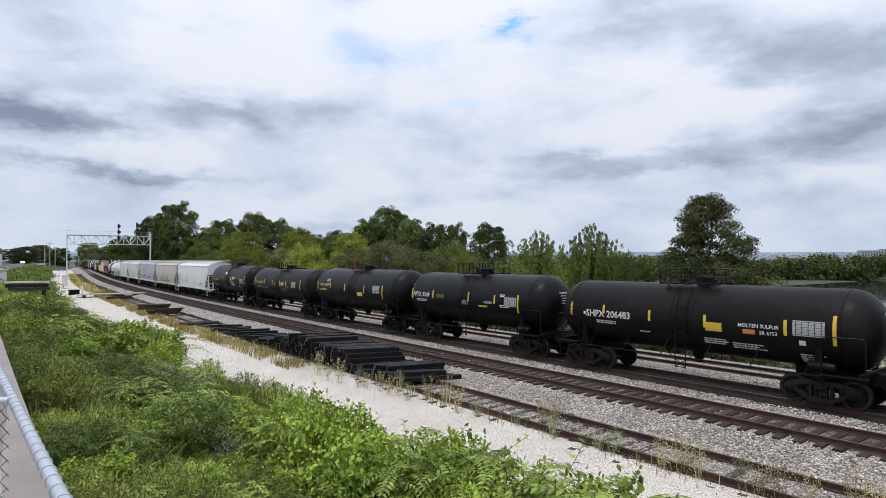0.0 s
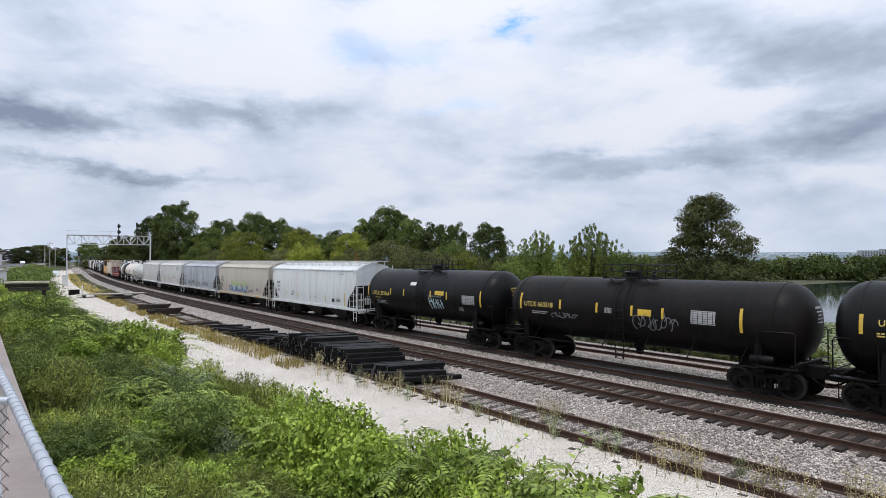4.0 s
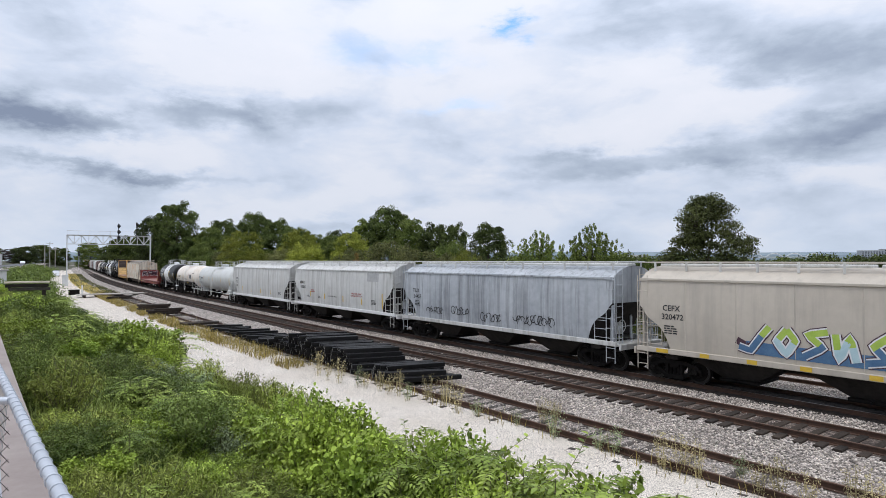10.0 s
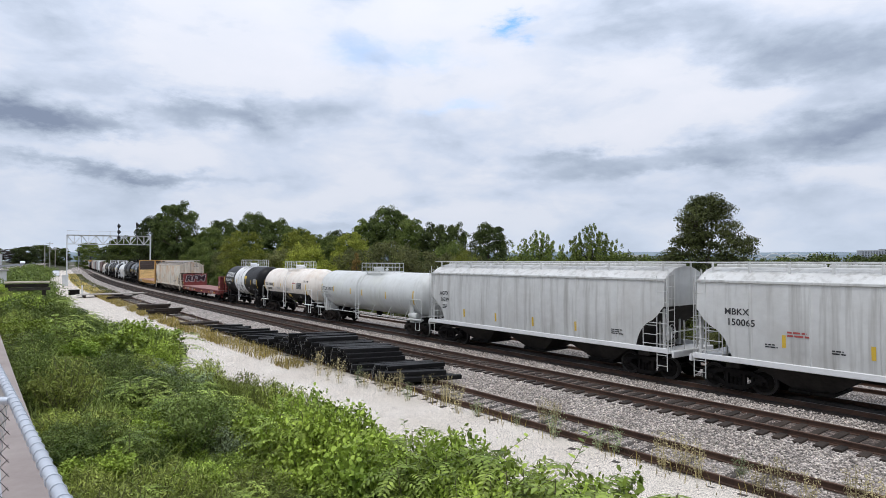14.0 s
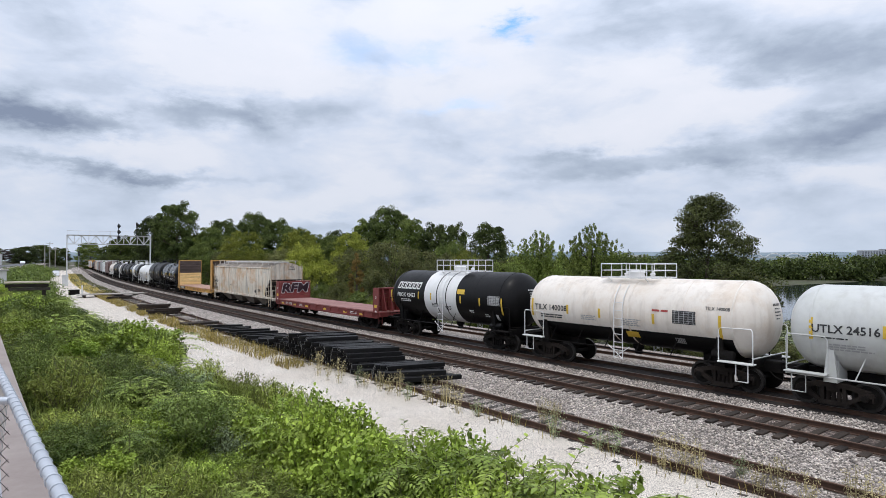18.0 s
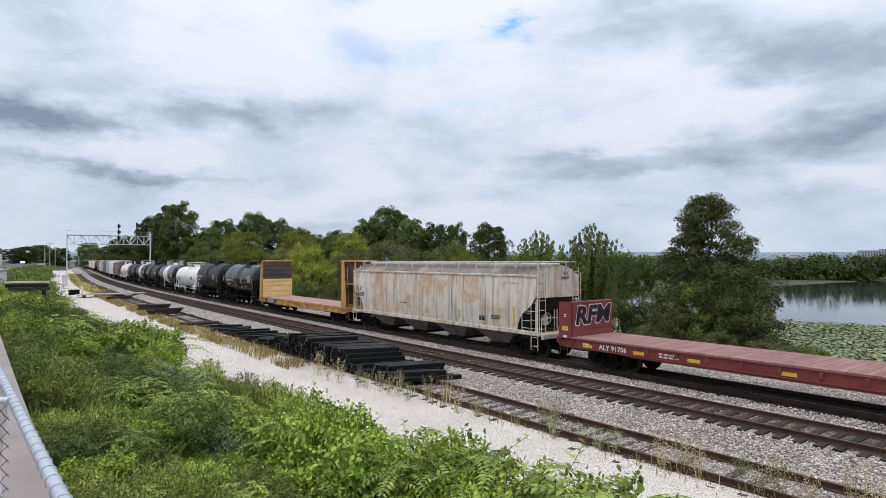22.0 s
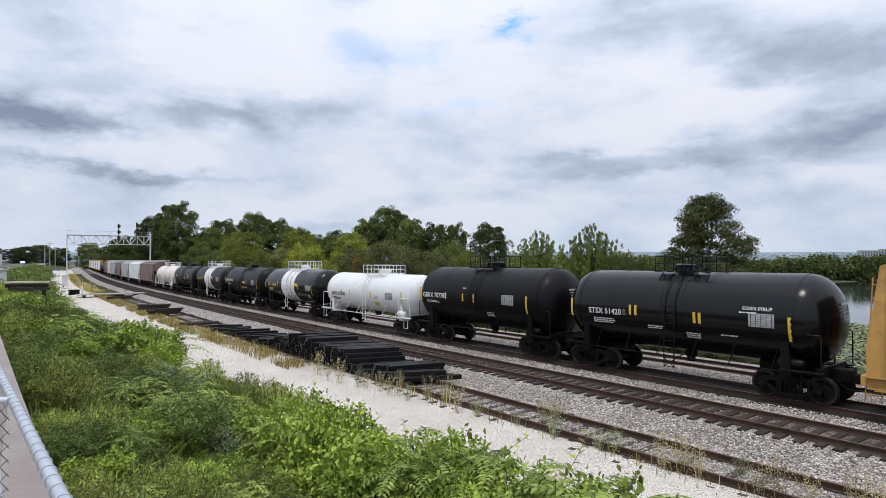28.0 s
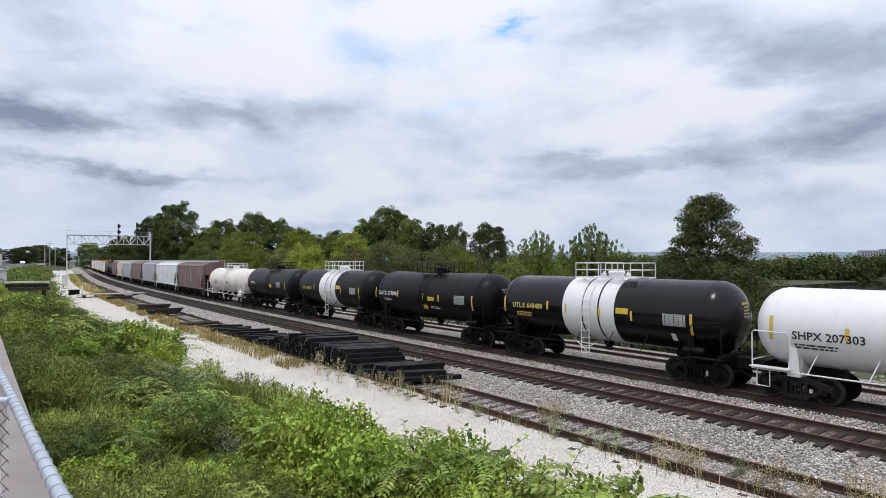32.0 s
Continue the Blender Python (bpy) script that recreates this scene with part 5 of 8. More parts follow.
def flat_car(spec):
    """A bulkhead flat wagon: planked deck, fish-belly sills, a bulkhead at each end."""
    L, span, wall = spec["L"], spec["span"], spec["wall"]
    car = thing("bulkhead_flatcar", spec["label"], "flat wagon", group="wagons of the freight train")
    skin = M[spec["paint"]]
    dz = 1.22
    hd = L / 2 - 0.70
    for k in (-1, 1):
        b = 0.74
        side = part("side_sill", Shape().plate([(-hd, dz - 0.02), (hd, dz - 0.02), (hd, dz - 0.36), (hd - 2.6, dz - 0.36), (hd - 4.0, b), (-hd + 4.0, b), (-hd + 2.6, dz - 0.36), (-hd, dz - 0.36)], k * 1.42, k * 1.50), skin, car)
        for i in range(14):
            x = -hd + 0.8 + (2 * hd - 1.6) * i / 13
            if k < 0 and any(abs(x - w[1]) < 1.3 for w in spec["words"]):
                continue
            part("stake_pocket", Shape().box((x, k * 1.53, dz - 0.16), (0.13, 0.07, 0.20), 0.01), skin, side)
        part("sill_flange", Shape().box((0, k * 1.46, dz - 0.385), (2 * hd - 0.4, 0.16, 0.03), 0.004).box((0, k * 1.50, dz - 0.005), (2 * hd, 0.10, 0.03), 0.004), skin, side)
        if k < 0:
            for x, w in spec["marks"]:
                part("reflector", Shape().box((x, -1.506, dz - 0.25), (w, 0.012, 0.13)), M["yellow"], side)
            for x, w in spec.get("plates", ()):
                part("number_panel", Shape().box((x, -1.503, dz - 0.21), (w, 0.008, 0.30)), M["ink_black"], side)
            for words, x, z, size, mat in spec["words"]:
                v, f = text_faces(words, size)
                part("lettering", Shape().add([(x + u, -1.509, z + q) for u, q in v], f), M[mat], side, smooth=False)
            rnd = random.Random(5)
            for x, w, mat in spec["lines"]:
                sh = Shape()
                for i in range(2):
                    c = x - w / 2
                    while c < x + w / 2:
                        d = rnd.uniform(0.08, 0.2)
                        sh.add([(c, -1.508, dz - 0.3 + i * 0.11), (c + d, -1.508, dz - 0.3 + i * 0.11), (c + d, -1.508, dz - 0.24 + i * 0.11), (c, -1.508, dz - 0.24 + i * 0.11)], [(0, 1, 2, 3)])
                        c += d + 0.05
                tagged(part("stencil_lines", sh, M[mat], side, smooth=False), kind="stuff")
    nb = int(2 * hd / 0.235)
    board = Shape().box((0, 0, 0), (2 * hd / nb - 0.008, 2.96, 0.06), 0.008).mesh("deck_board", M[spec["deck"]])
    for i in range(nb):
        part("deck_board", board, None, car, at=pose(-hd + (i + 0.5) * 2 * hd / nb, 0, dz + 0.035 + ((i * 37) % 5) * 0.0015))
    part("center_sill", Shape().box((0, 0, 0.92), (L - 1.2, 0.6, 0.5), 0.03), M["iron"], car)
    for i in range(7):
        part("cross_bearer", Shape().box((-hd + 2.2 + i * (2 * hd - 4.4) / 6, 0, 0.98), (0.12, 2.8, 0.30), 0.01), M["iron"], car)
    for e in (-1, 1):
        bogie(car, e * span / 2, spec.get("bogie", "iron"))
        part("coupler", COUPLER, None, car, at=pose(e * (L / 2 - 0.12), 0, 0, 0, 0, 0 if e > 0 else 180))
        part("end_sill", Shape().box((e * (L / 2 - 0.62), 0, dz - 0.12), (0.16, 2.98, 0.32), 0.02), skin, car)
        xi = e * (hd - spec["depth"])
        bk = part("bulkhead", Shape().box((xi + e * 0.07, 1.36, (dz + wall) / 2), (0.16, 0.16, wall - dz), 0.02).box((xi + e * 0.07, -1.36, (dz + wall) / 2), (0.16, 0.16, wall - dz), 0.02)
                  .box((xi + e * 0.07, 0, wall - 0.06), (0.20, 2.9, 0.12), 0.02), skin, car, spec["bulk_label"])
        # boards on the inner face
        n = spec["boards"]
        h = (wall - 0.12 - dz - 0.07) / n
        for i in range(n):
            mat = M[spec["board_mats"][0 if i < n * spec["split"] else 1]]
            part("bulkhead_board", Shape().box((xi - e * 0.035, 0, dz + 0.07 + (i + 0.5) * h), (0.07, 2.86, h - 0.012), 0.008), mat, bk)
        # ribs and side plates behind
        if spec["wall"] > 4:
            part("backing_sheet", Shape().box((xi + e * 0.012, 0, (dz + wall) / 2), (0.02, 2.6, wall - dz - 0.2)), M["plank_dark"], bk, "dark back of the planks")
            for zz in (dz + 0.16, dz + 1.75):
                part("cross_beam", Shape().box((xi + e * 0.16, 0, zz), (0.22, 2.75, 0.16), 0.02), skin, bk)
        for yy in ((-0.42, 0.42) if spec["wall"] > 4 else (-0.85, -0.3, 0.3, 0.85)):
            part("rib", Shape().plate([(xi + e * 0.05, dz), (xi + e * spec["depth"], dz), (xi + e * 0.22, wall - 0.1), (xi + e * 0.05, wall - 0.1)], yy - 0.04, yy + 0.04), skin, bk)
        for k in (-1, 1):
            part("gusset", Shape().plate([(xi + e * 0.02, dz - 0.3), (xi + e * spec["depth"], dz - 0.3), (xi + e * spec["depth"], dz + 0.9 * spec["gus"] if wall > 4 else wall - 0.06), (xi + e * (0.35 if wall > 4 else spec["depth"] - 0.05), wall - (0.15 if wall > 4 else 0.02)), (xi + e * 0.02, wall - 0.02)], k * 1.44, k * 1.50), skin, bk)
            if k < 0 and wall < 4:
                xc = xi + e * spec["depth"] / 2
                part("reflector", Shape().box((xc, -1.505, dz + 0.42), (0.34, 0.010, 0.20)), M["yellow"], bk)
                tagged(part("stencil_lines", Shape().box((xc, -1.505, dz + 1.05), (0.12, 0.010, 0.05)).box((xc, -1.505, dz + 0.96), (0.12, 0.010, 0.05)).box((xc, -1.505, dz + 0.05), (0.20, 0.010, 0.14)), M["ink_white"], bk), kind="stuff")
        la = Shape()
        ladder(la, (xi + e * (spec["depth"] - 0.1), -1.28, 0.45), wall - 0.3 if wall < 4 else wall - 0.5, 0.42, 0.018, 0.38, lean=(-e * 0.25 * (wall > 4), 0, 0))
        part("ladder", la, skin, bk)
        if spec.get("tag") and e < 0:
            # block letters with a white edge on the inner face
            for words, sz, mat, lift, bold in ((spec["tag"], 0.86, "spray_white", 0.075, 1), (spec["tag"], 0.86, "spray_plum", 0.080, 0)):
                v, f = text_faces(words, sz)
                sh = Shape()
                for dx, dy in (((-0.10, 0), (0.10, 0), (0, 0.10), (0, -0.10), (0.075, 0.075), (-0.075, -0.075), (0.075, -0.075), (-0.075, 0.075)) if bold else ((0, 0), (0.035, 0.035), (-0.035, -0.035), (0.035, -0.035), (-0.035, 0.035))):
                    k0 = len(sh.v)
                    lo = lift + 0.0006 * (k0 % 7)
                    sh.add([(xi - e * lo, (u * 1.20 + 0.22 * q + dx * 0.8), dz + 0.98 + (q * 0.98 + dy * 0.72) + 0.02 * u) for u, q in v], f)
                part("spray_paint", sh, M[mat], bk, smooth=False)
    return car


def lumber_car(spec):
    """A centrebeam flat wagon with wrapped lumber."""
    L, span = spec["L"], spec["span"]
    car = thing("lumber_flatcar", spec["label"], "flat wagon", group="wagons of the freight train")
    part("deck", Shape().box((0, 0, 1.05), (L - 1.3, 2.8, 0.30), 0.03), M["ochre"], car)
    rnd = random.Random(int(spec["s0"]))
    n = 8
    for i in range(n):
        x = -L / 2 + 1.6 + (L - 3.2) * (i + 0.5) / n
        for k in (-1, 1):
            for j in range(3):
                part("lumber_pack", Shape().box((x, k * 0.72, 1.75 + j * 1.06), ((L - 3.2) / n - 0.06, 1.30 - rnd.uniform(0, 0.1), 1.02), 0.05), M["wrap"], car)
    part("center_beam", Shape().box((0, 0, 2.9), (L - 2.4, 0.10, 3.6), 0.01).box((0, 0, 4.72), (L - 2.0, 0.5, 0.14), 0.02), M["ochre"], car)
    for e in (-1, 1):
        bogie(car, e * span / 2)
        part("coupler", COUPLER, None, car, at=pose(e * (L / 2 - 0.12), 0, 0, 0, 0, 0 if e > 0 else 180))
        part("bulkhead", Shape().box((e * (L / 2 - 1.25), 0, 2.9), (0.22, 2.8, 3.7), 0.03), M["ochre"], car)
    return car

# wagons from the head of the train to its tail; ends are the couplings, s at 16 s
CPL = [174.6, 162.0, 148.83, 136.55, 123.29, 108.71, 94.78, 78.09, 61.45, 44.66, 28.1, 11.70, -3.56, -15.52, -27.68, -46.9, -65.75, -84.6, -96.0, -107.53, -120.5,
       -133.28, -145.45, -158.35, -171.1, -185.2, -200.2, -216.2, -230.5, -244.5, -260.8, -272.6, -287.6, -302.7, -319.9, -340.0, -360.0, -380.0, -400.0, -420.0, -440.0]
TRAIN = []


def wagon(i, build, overhang=1.78, **spec):
    front, rear = CPL[i], CPL[i + 1]
    spec["L"], spec["s0"] = front - rear, (front + rear) / 2
    spec["span"] = spec["L"] - 2 * overhang
    car = build(spec)
    car.matrix_basis = on_line(spec["s0"] + ride(0.0), 0)
    TRAIN.append((car, spec["s0"], spec["span"]))
    return car


def fine_print(x, z, w, rows=2, mat="ink_white", h=0.045):
    return (x, z, w, rows, h, mat)


tank_black = dict(paint="black", trim="black", rails="black")
wagon(0, tank_car, label="black tank wagon with dusty shell", top=3.80, stripes=((-3.0, 2.2, 0.5), (3.0, 2.2, 0.5)), **tank_black)
wagon(1, tank_car, overhang=1.90, label="black molten sulfur tank wagon with white stencils", top=3.80, bogie="brown", man=0.3, plat=2.2,
      paint="black_rusty", trim="black", rails="black",
      stripes=((-5.3, 2.55, 0.6), (-3.55, 2.62, 0.38), (-1.35, 2.52, 0.42), (0.95, 2.48, 0.46), (3.75, 2.48, 0.52), (5.2, 2.5, 0.95)),
      words=(("SHPX 206483", -3.35, 2.42, 0.30, "ink_white"), ("MOLTEN SULFUR", 2.86, 2.45, 0.135, "ink_white"), ("SR 6753", 3.2, 2.23, 0.135, "ink_white")),
      lines=(fine_print(-3.3, 2.14, 1.3), fine_print(1.35, 1.85, 1.0, 3), fine_print(2.5, 1.78, 1.2, 3), fine_print(4.5, 1.62, 0.8, 4), fine_print(-1.6, 1.86, 0.5, 1)),
      panels=((1.28, 2.30, 0.62, 0.32, "yellow"), (2.55, 2.24, 0.42, 0.16, "ink_orange"), (4.45, 2.50, 0.95, 0.50, "ink_grey"), (4.25, 2.02, 0.20, 0.16, "ink_white"), (-4.55, 2.42, 0.12, 0.12, "ink_white")))
wagon(2, tank_car, overhang=1.92, label="black tank wagon with tall jacket and top rails", top=3.98, man=0.2, bogie="brown", dome=1.15, plat=2.3, **tank_black,
      stripes=((-2.9, 2.75, 0.45), (0.3, 2.75, 0.5), (2.4, 2.7, 0.45), (4.1, 2.55, 0.9), (-5.0, 2.7, 0.6)),
      words=(("PPTX 3549", -4.05, 2.68, 0.27, "ink_white"),),
      lines=(fine_print(-3.9, 2.40, 1.2), fine_print(3.2, 2.42, 0.8, 2), fine_print(3.0, 2.95, 0.4, 2)),
      panels=((-2.2, 2.66, 0.7, 0.22, "leaf_olive"), (0.0, 2.42, 0.55, 0.25, "ink_grey"), (1.9, 2.52, 0.62, 0.12, "ink_grey"), (1.5, 2.30, 0.7, 0.09, "yellow"), (3.55, 2.62, 0.85, 0.46, "ink_grey")))
wagon(3, tank_car, overhang=1.92, label="black tank wagon with yellow stencils", top=4.08, man=0.2, mark="ink_yellow", **tank_black,
      stripes=((-3.2, 2.8, 0.45), (-0.9, 2.75, 0.5), (1.9, 2.7, 0.55), (4.3, 2.6, 0.9), (-5.3, 2.8, 0.6)),
      words=(("UTLX 640907", -4.1, 2.85, 0.20, "ink_yellow"),), lines=(fine_print(-4.3, 2.55, 1.2, 2, "ink_yellow"),),
      panels=((-3.6, 3.2, 0.55, 0.2, "ink_grey"), (1.3, 2.35, 0.75, 0.25, "ink_yellow"), (3.5, 2.75, 0.9, 0.5, "ink_grey")))
wagon(4, tank_car, label="black tank wagon with faded stencils", top=3.95, man=-0.3, paint="black_rusty", rails="black",
      stripes=((-5.75, 2.75, 0.75), (-3.25, 2.7, 0.42), (-1.2, 2.68, 0.42), (0.55, 2.66, 0.42), (1.95, 2.64, 0.42), (5.0, 2.6, 0.85)), lines=(fine_print(-4.5, 2.3, 1.0, 2, "ink_grey"),), words=(("UTLX 660318", -4.6, 2.62, 0.24, "ink_yellow"),),
      panels=((3.6, 2.6, 0.95, 0.5, "ink_grey"), (1.15, 2.62, 0.62, 0.26, "yellow"), (-0.6, 2.6, 0.35, 0.22, "ink_grey")), sprays=(("scrawl_pale", 1.6, 2.25, 1.9, 0.75), ("scrawl_pale", -3.0, 2.2, 1.5, 0.3)))
wagon(5, tank_car, overhang=1.93, label="clean black tank wagon with pale spray tag", top=4.15, man=-0.1, paint="black", rails="black", mark="ink_yellow", plat=2.9,
      stripes=((-5.95, 2.75, 0.75), (-3.15, 2.72, 0.40), (-1.65, 2.72, 0.40), (1.15, 2.72, 0.40), (2.7, 2.70, 0.42), (5.6, 2.65, 0.85)),
      words=(("UTLX 303164", -4.35, 2.55, 0.27, "ink_yellow"),), lines=(fine_print(-4.6, 2.28, 0.9, 1, "ink_yellow"), fine_print(-4.3, 2.08, 1.3, 3, "ink_grey")),
      panels=((2.0, 2.82, 0.85, 0.24, "yellow"), (-0.75, 3.28, 0.62, 0.20, "ink_white"), (4.6, 2.55, 1.05, 0.48, "ink_grey"), (3.9, 2.02, 0.42, 0.24, "ink_black")),
      sprays=(("pale_tag", 1.65, 2.2, 1.35, 0.62),))
hop = dict(overhang=1.81)
wagon(6, hopper_car, label="chalky white covered hopper wagon", paint="hop_white", sill="hop_white", chutes=3, **hop,
      words=(("AGPX", -6.35, 2.78, 0.20, "ink_black"), ("11212", -6.35, 2.46, 0.22, "ink_black")), end_words=(("AGPX", 0.9, 4.05, 0.16, "ink_black"),),
      lines=(fine_print(-6.2, 2.2, 0.4, 3, "ink_black", 0.05), fine_print(5.1, 1.85, 0.7, 3, "ink_black"), fine_print(1.2, 1.9, 0.5, 3, "ink_grey"), fine_print(5.6, 3.7, 1.2, 1, "ink_grey", 0.06)),
      stripes=((-4.5, 1.9, 0.42), (-2.2, 1.86, 0.42), (0.2, 1.82, 0.42), (2.9, 1.78, 0.42), (6.05, 1.85, 0.95)), panels=((4.25, 1.72, 0.42, 0.26, "ink_black"),), sprays=(("scrawl", -3.3, 2.0, 0.6, 0.5),))
wagon(7, hopper_car, label="warm grey hopper wagon with blue and lime graffiti", paint="hop_tan", chutes=3, seams=8, **hop,
      words=(("CEFX", -6.30, 2.88, 0.23, "ink_black"), ("320472", -6.25, 2.55, 0.23, "ink_black"), ("DO NOT HAMMER ON CAR", 1.55, 1.22 + 0.2, 0.10, "ink_black")), end_words=(("CEFX", 0.5, 4.05, 0.17, "ink_black"), ("320472", 0.5, 3.80, 0.17, "ink_black")),
      lines=(fine_print(-6.3, 2.2, 0.6, 4, "ink_black", 0.05), fine_print(4.9, 1.95, 0.8, 3, "ink_black")),
      sill_marks=((-6.7, 0.5), (-5.0, 0.35), (-3.3, 0.35), (-1.6, 0.35), (0.3, 0.35), (2.4, 0.4), (4.9, 0.9)), sprays=(("big_piece", -0.9, 2.05, 5.2, 1.05), ("scrawl", 2.9, 1.65, 1.4, 0.22)))
wagon(8, hopper_car, label="streaked blue grey hopper wagon with scrawled tags", paint="hop_blue", sill="hop_light", chutes=3, seams=8, **hop,
      words=(("TILX", -6.45, 2.90, 0.24, "ink_black"), ("54453", -6.3, 2.55, 0.24, "ink_black")), lines=(fine_print(-6.3, 2.3, 0.5, 4, "ink_black", 0.05),),
      sprays=(("scrawl", -4.6, 1.85, 1.5, 0.5), ("scrawl", -2.3, 1.9, 1.4, 0.55), ("scrawl", 0.2, 1.75, 1.5, 0.6), ("scrawl", 3.2, 1.85, 2.6, 0.6)))
wagon(9, hopper_car, label="light grey hopper wagon with red stencils", paint="hop_light", sill="white", chutes=3, seams=8, **hop,
      words=(("MBKX", -6.15, 2.92, 0.24, "ink_black"), ("150065", -6.0, 2.55, 0.25, "ink_black"), ("OPEN HATCH COVERS", 2.9, 2.35, 0.105, "ink_red"), ("BEFORE UNLOADING CAR", 2.9, 2.20, 0.105, "ink_red"), ("DO NOT HAMMER ON CAR", -0.8, 2.0, 0.08, "ink_black")),
      lines=(fine_print(-4.1, 2.36, 0.8, 2, "ink_red", 0.06), fine_print(-5.0, 1.9, 0.4, 2, "ink_black"), fine_print(5.3, 2.0, 0.7, 4, "ink_black"), fine_print(-3.0, 1.9, 0.4, 2, "ink_black")),
      stripes=((-4.6, 2.05, 0.42), (-2.1, 1.95, 0.42), (0.9, 1.9, 0.42), (3.6, 1.85, 0.42), (6.35, 2.0, 1.0)), panels=((5.1, 3.55, 1.5, 0.55, "ink_grey"),))
wagon(10, hopper_car, label="light grey streaked covered hopper wagon", paint="hop_light", sill="white", chutes=3, **hop,
      words=(("AGPX", -6.25, 2.85, 0.23, "ink_black"), ("16229", -6.2, 2.50, 0.23, "ink_black")), lines=(fine_print(5.4, 1.85, 0.6, 3, "ink_black"), fine_print(-6.2, 2.2, 0.4, 3, "ink_black")),
      stripes=((-4.5, 1.85, 0.42), (-2.0, 1.8, 0.42), (0.6, 1.8, 0.42), (3.2, 1.8, 0.42)))
wagon(11, tank_car, label="pale grey tank wagon with white rails and yellow marks", top=3.92, paint="grey_white", rails="grey_white", man_mat="grey_white", trim="grey_white", man=-0.5, plat=2.6, jacket=False, plat_x=-0.65, plat_dx=1.05, seams=(-4.0, -0.9, 2.1, 4.6), valves=(0.4, -1.1), bogie="brown",
      mark="ink_black", stripes=((-6.35, 2.55, 0.7), (-4.35, 2.58, 0.38), (-1.75, 2.5, 0.40), (-0.1, 2.45, 0.42), (3.0, 2.4, 0.45), (6.2, 2.4, 0.85)),
      words=(("UTLX 24516", -5.4, 2.55, 0.27, "ink_black"),), lines=(fine_print(-5.6, 2.28, 0.9, 1, "ink_black"), fine_print(-5.2, 2.08, 1.3, 3, "ink_grey")), panels=((-3.1, 2.35, 1.2, 0.36, "grey_white"),))
wagon(12, tank_car, label="stained cream tank wagon with black underside", top=3.98, paint="white_dirty", rails="white", man_mat="white", trim="iron", skirt=1.88, man=-0.1, plat=2.5, bogie="brown", mark="ink_black",
      stripes=((-4.9, 2.5, 0.8), (-2.75, 2.5, 0.4), (-1.0, 2.45, 0.4), (1.6, 2.4, 0.4), (4.3, 2.3, 0.85)),
      words=(("TILX 140008", -3.75, 2.52, 0.275, "ink_black"), ("TILX 140008", 4.2, 2.95, 0.13, "ink_black")), lines=(fine_print(-3.7, 2.20, 1.4, 2, "ink_black", 0.06), fine_print(-1.6, 2.3, 0.8, 3, "ink_grey"), fine_print(0.6, 2.3, 1.0, 4, "ink_grey"), fine_print(1.9, 2.75, 0.7, 1, "ink_red", 0.08)),
      panels=((2.9, 2.55, 0.95, 0.50, "ink_black"), (0.5, 1.68, 0.6, 0.25, "yellow"), (2.6, 1.62, 0.4, 0.22, "ink_grey")))
wagon(13, tank_car, label="black tank wagon with broad white centre band", top=4.08, paint="black", rails="white", trim="black", band=(-1.65, 1.35), man=-0.35, plat=2.9, plat_dx=0.35, rail_h=0.68, bogie="iron",
      stripes=((-5.2, 2.5, 0.75), (-2.25, 2.62, 0.42), (-1.0, 2.6, 0.40), (1.75, 2.55, 0.42), (3.35, 2.5, 0.42), (5.05, 2.35, 0.85)),
      words=(("PROX 42423", -3.55, 2.58, 0.27, "ink_white"),), lines=(fine_print(-3.5, 2.32, 1.3, 2, "ink_white", 0.055), fine_print(-0.6, 2.2, 0.7, 3, "ink_black"), fine_print(0.6, 2.1, 0.6, 3, "ink_black"), fine_print(2.6, 2.0, 0.4, 2), fine_print(3.8, 1.85, 0.4, 2)),
      blocks=(-3.3, 3.17, 2.45, 0.42), panels=((1.75, 2.98, 0.65, 0.26, "yellow"), (4.45, 2.62, 0.9, 0.48, "ink_grey"), (4.55, 1.75, 0.2, 0.3, "ink_white")))
wagon(14, flat_car, overhang=3.15, label="empty red bulkhead flat wagon with graffiti", paint="red", deck="deck_red", wall=2.86, depth=0.72, gus=1.3, boards=5, board_mats=("red", "red"), split=1.0,
      bulk_label="low red steel bulkhead", tag="RFM", marks=((-7.3, 0.5), (-4.75, 0.5), (-2.4, 0.5), (0.9, 0.5), (4.2, 0.5), (6.6, 0.5)),
      words=(("ALY 91706", -6.0, 1.0, 0.23, "ink_white"),), lines=((-3.5, 0.7, "ink_white"), (5.4, 0.9, "ink_white"), (-7.4, 0.3, "ink_white")))
wagon(15, hopper_car, overhang=1.83, label="rust stained cream hopper wagon with dark streaks", paint="hop_stain", sill="hop_stain", roof_paint="roof_stain", chute_paint="chute_stain", chutes=4, seams=9,
      words=(("TILX", -8.05, 2.75, 0.30, "ink_black"), ("649829", -7.85, 2.38, 0.30, "ink_black")), end_words=(("TILX", 0.55, 4.08, 0.16, "ink_black"), ("649829", 0.55, 3.85, 0.16, "ink_black")),
      lines=(fine_print(-7.9, 2.1, 0.7, 2, "ink_black", 0.045), fine_print(-2.6, 2.1, 0.9, 1, "ink_black", 0.035), fine_print(6.0, 1.9, 0.8, 3, "ink_black"), fine_print(7.2, 3.6, 1.2, 1, "ink_grey", 0.06)),
      stripes=((-8.6, 2.3, 0.9), (-6.0, 1.85, 0.42), (-3.0, 1.8, 0.42), (0.0, 1.8, 0.42), (3.0, 1.8, 0.42), (7.3, 1.95, 0.95)), panels=((4.9, 1.7, 0.42, 0.24, "ink_black"),))
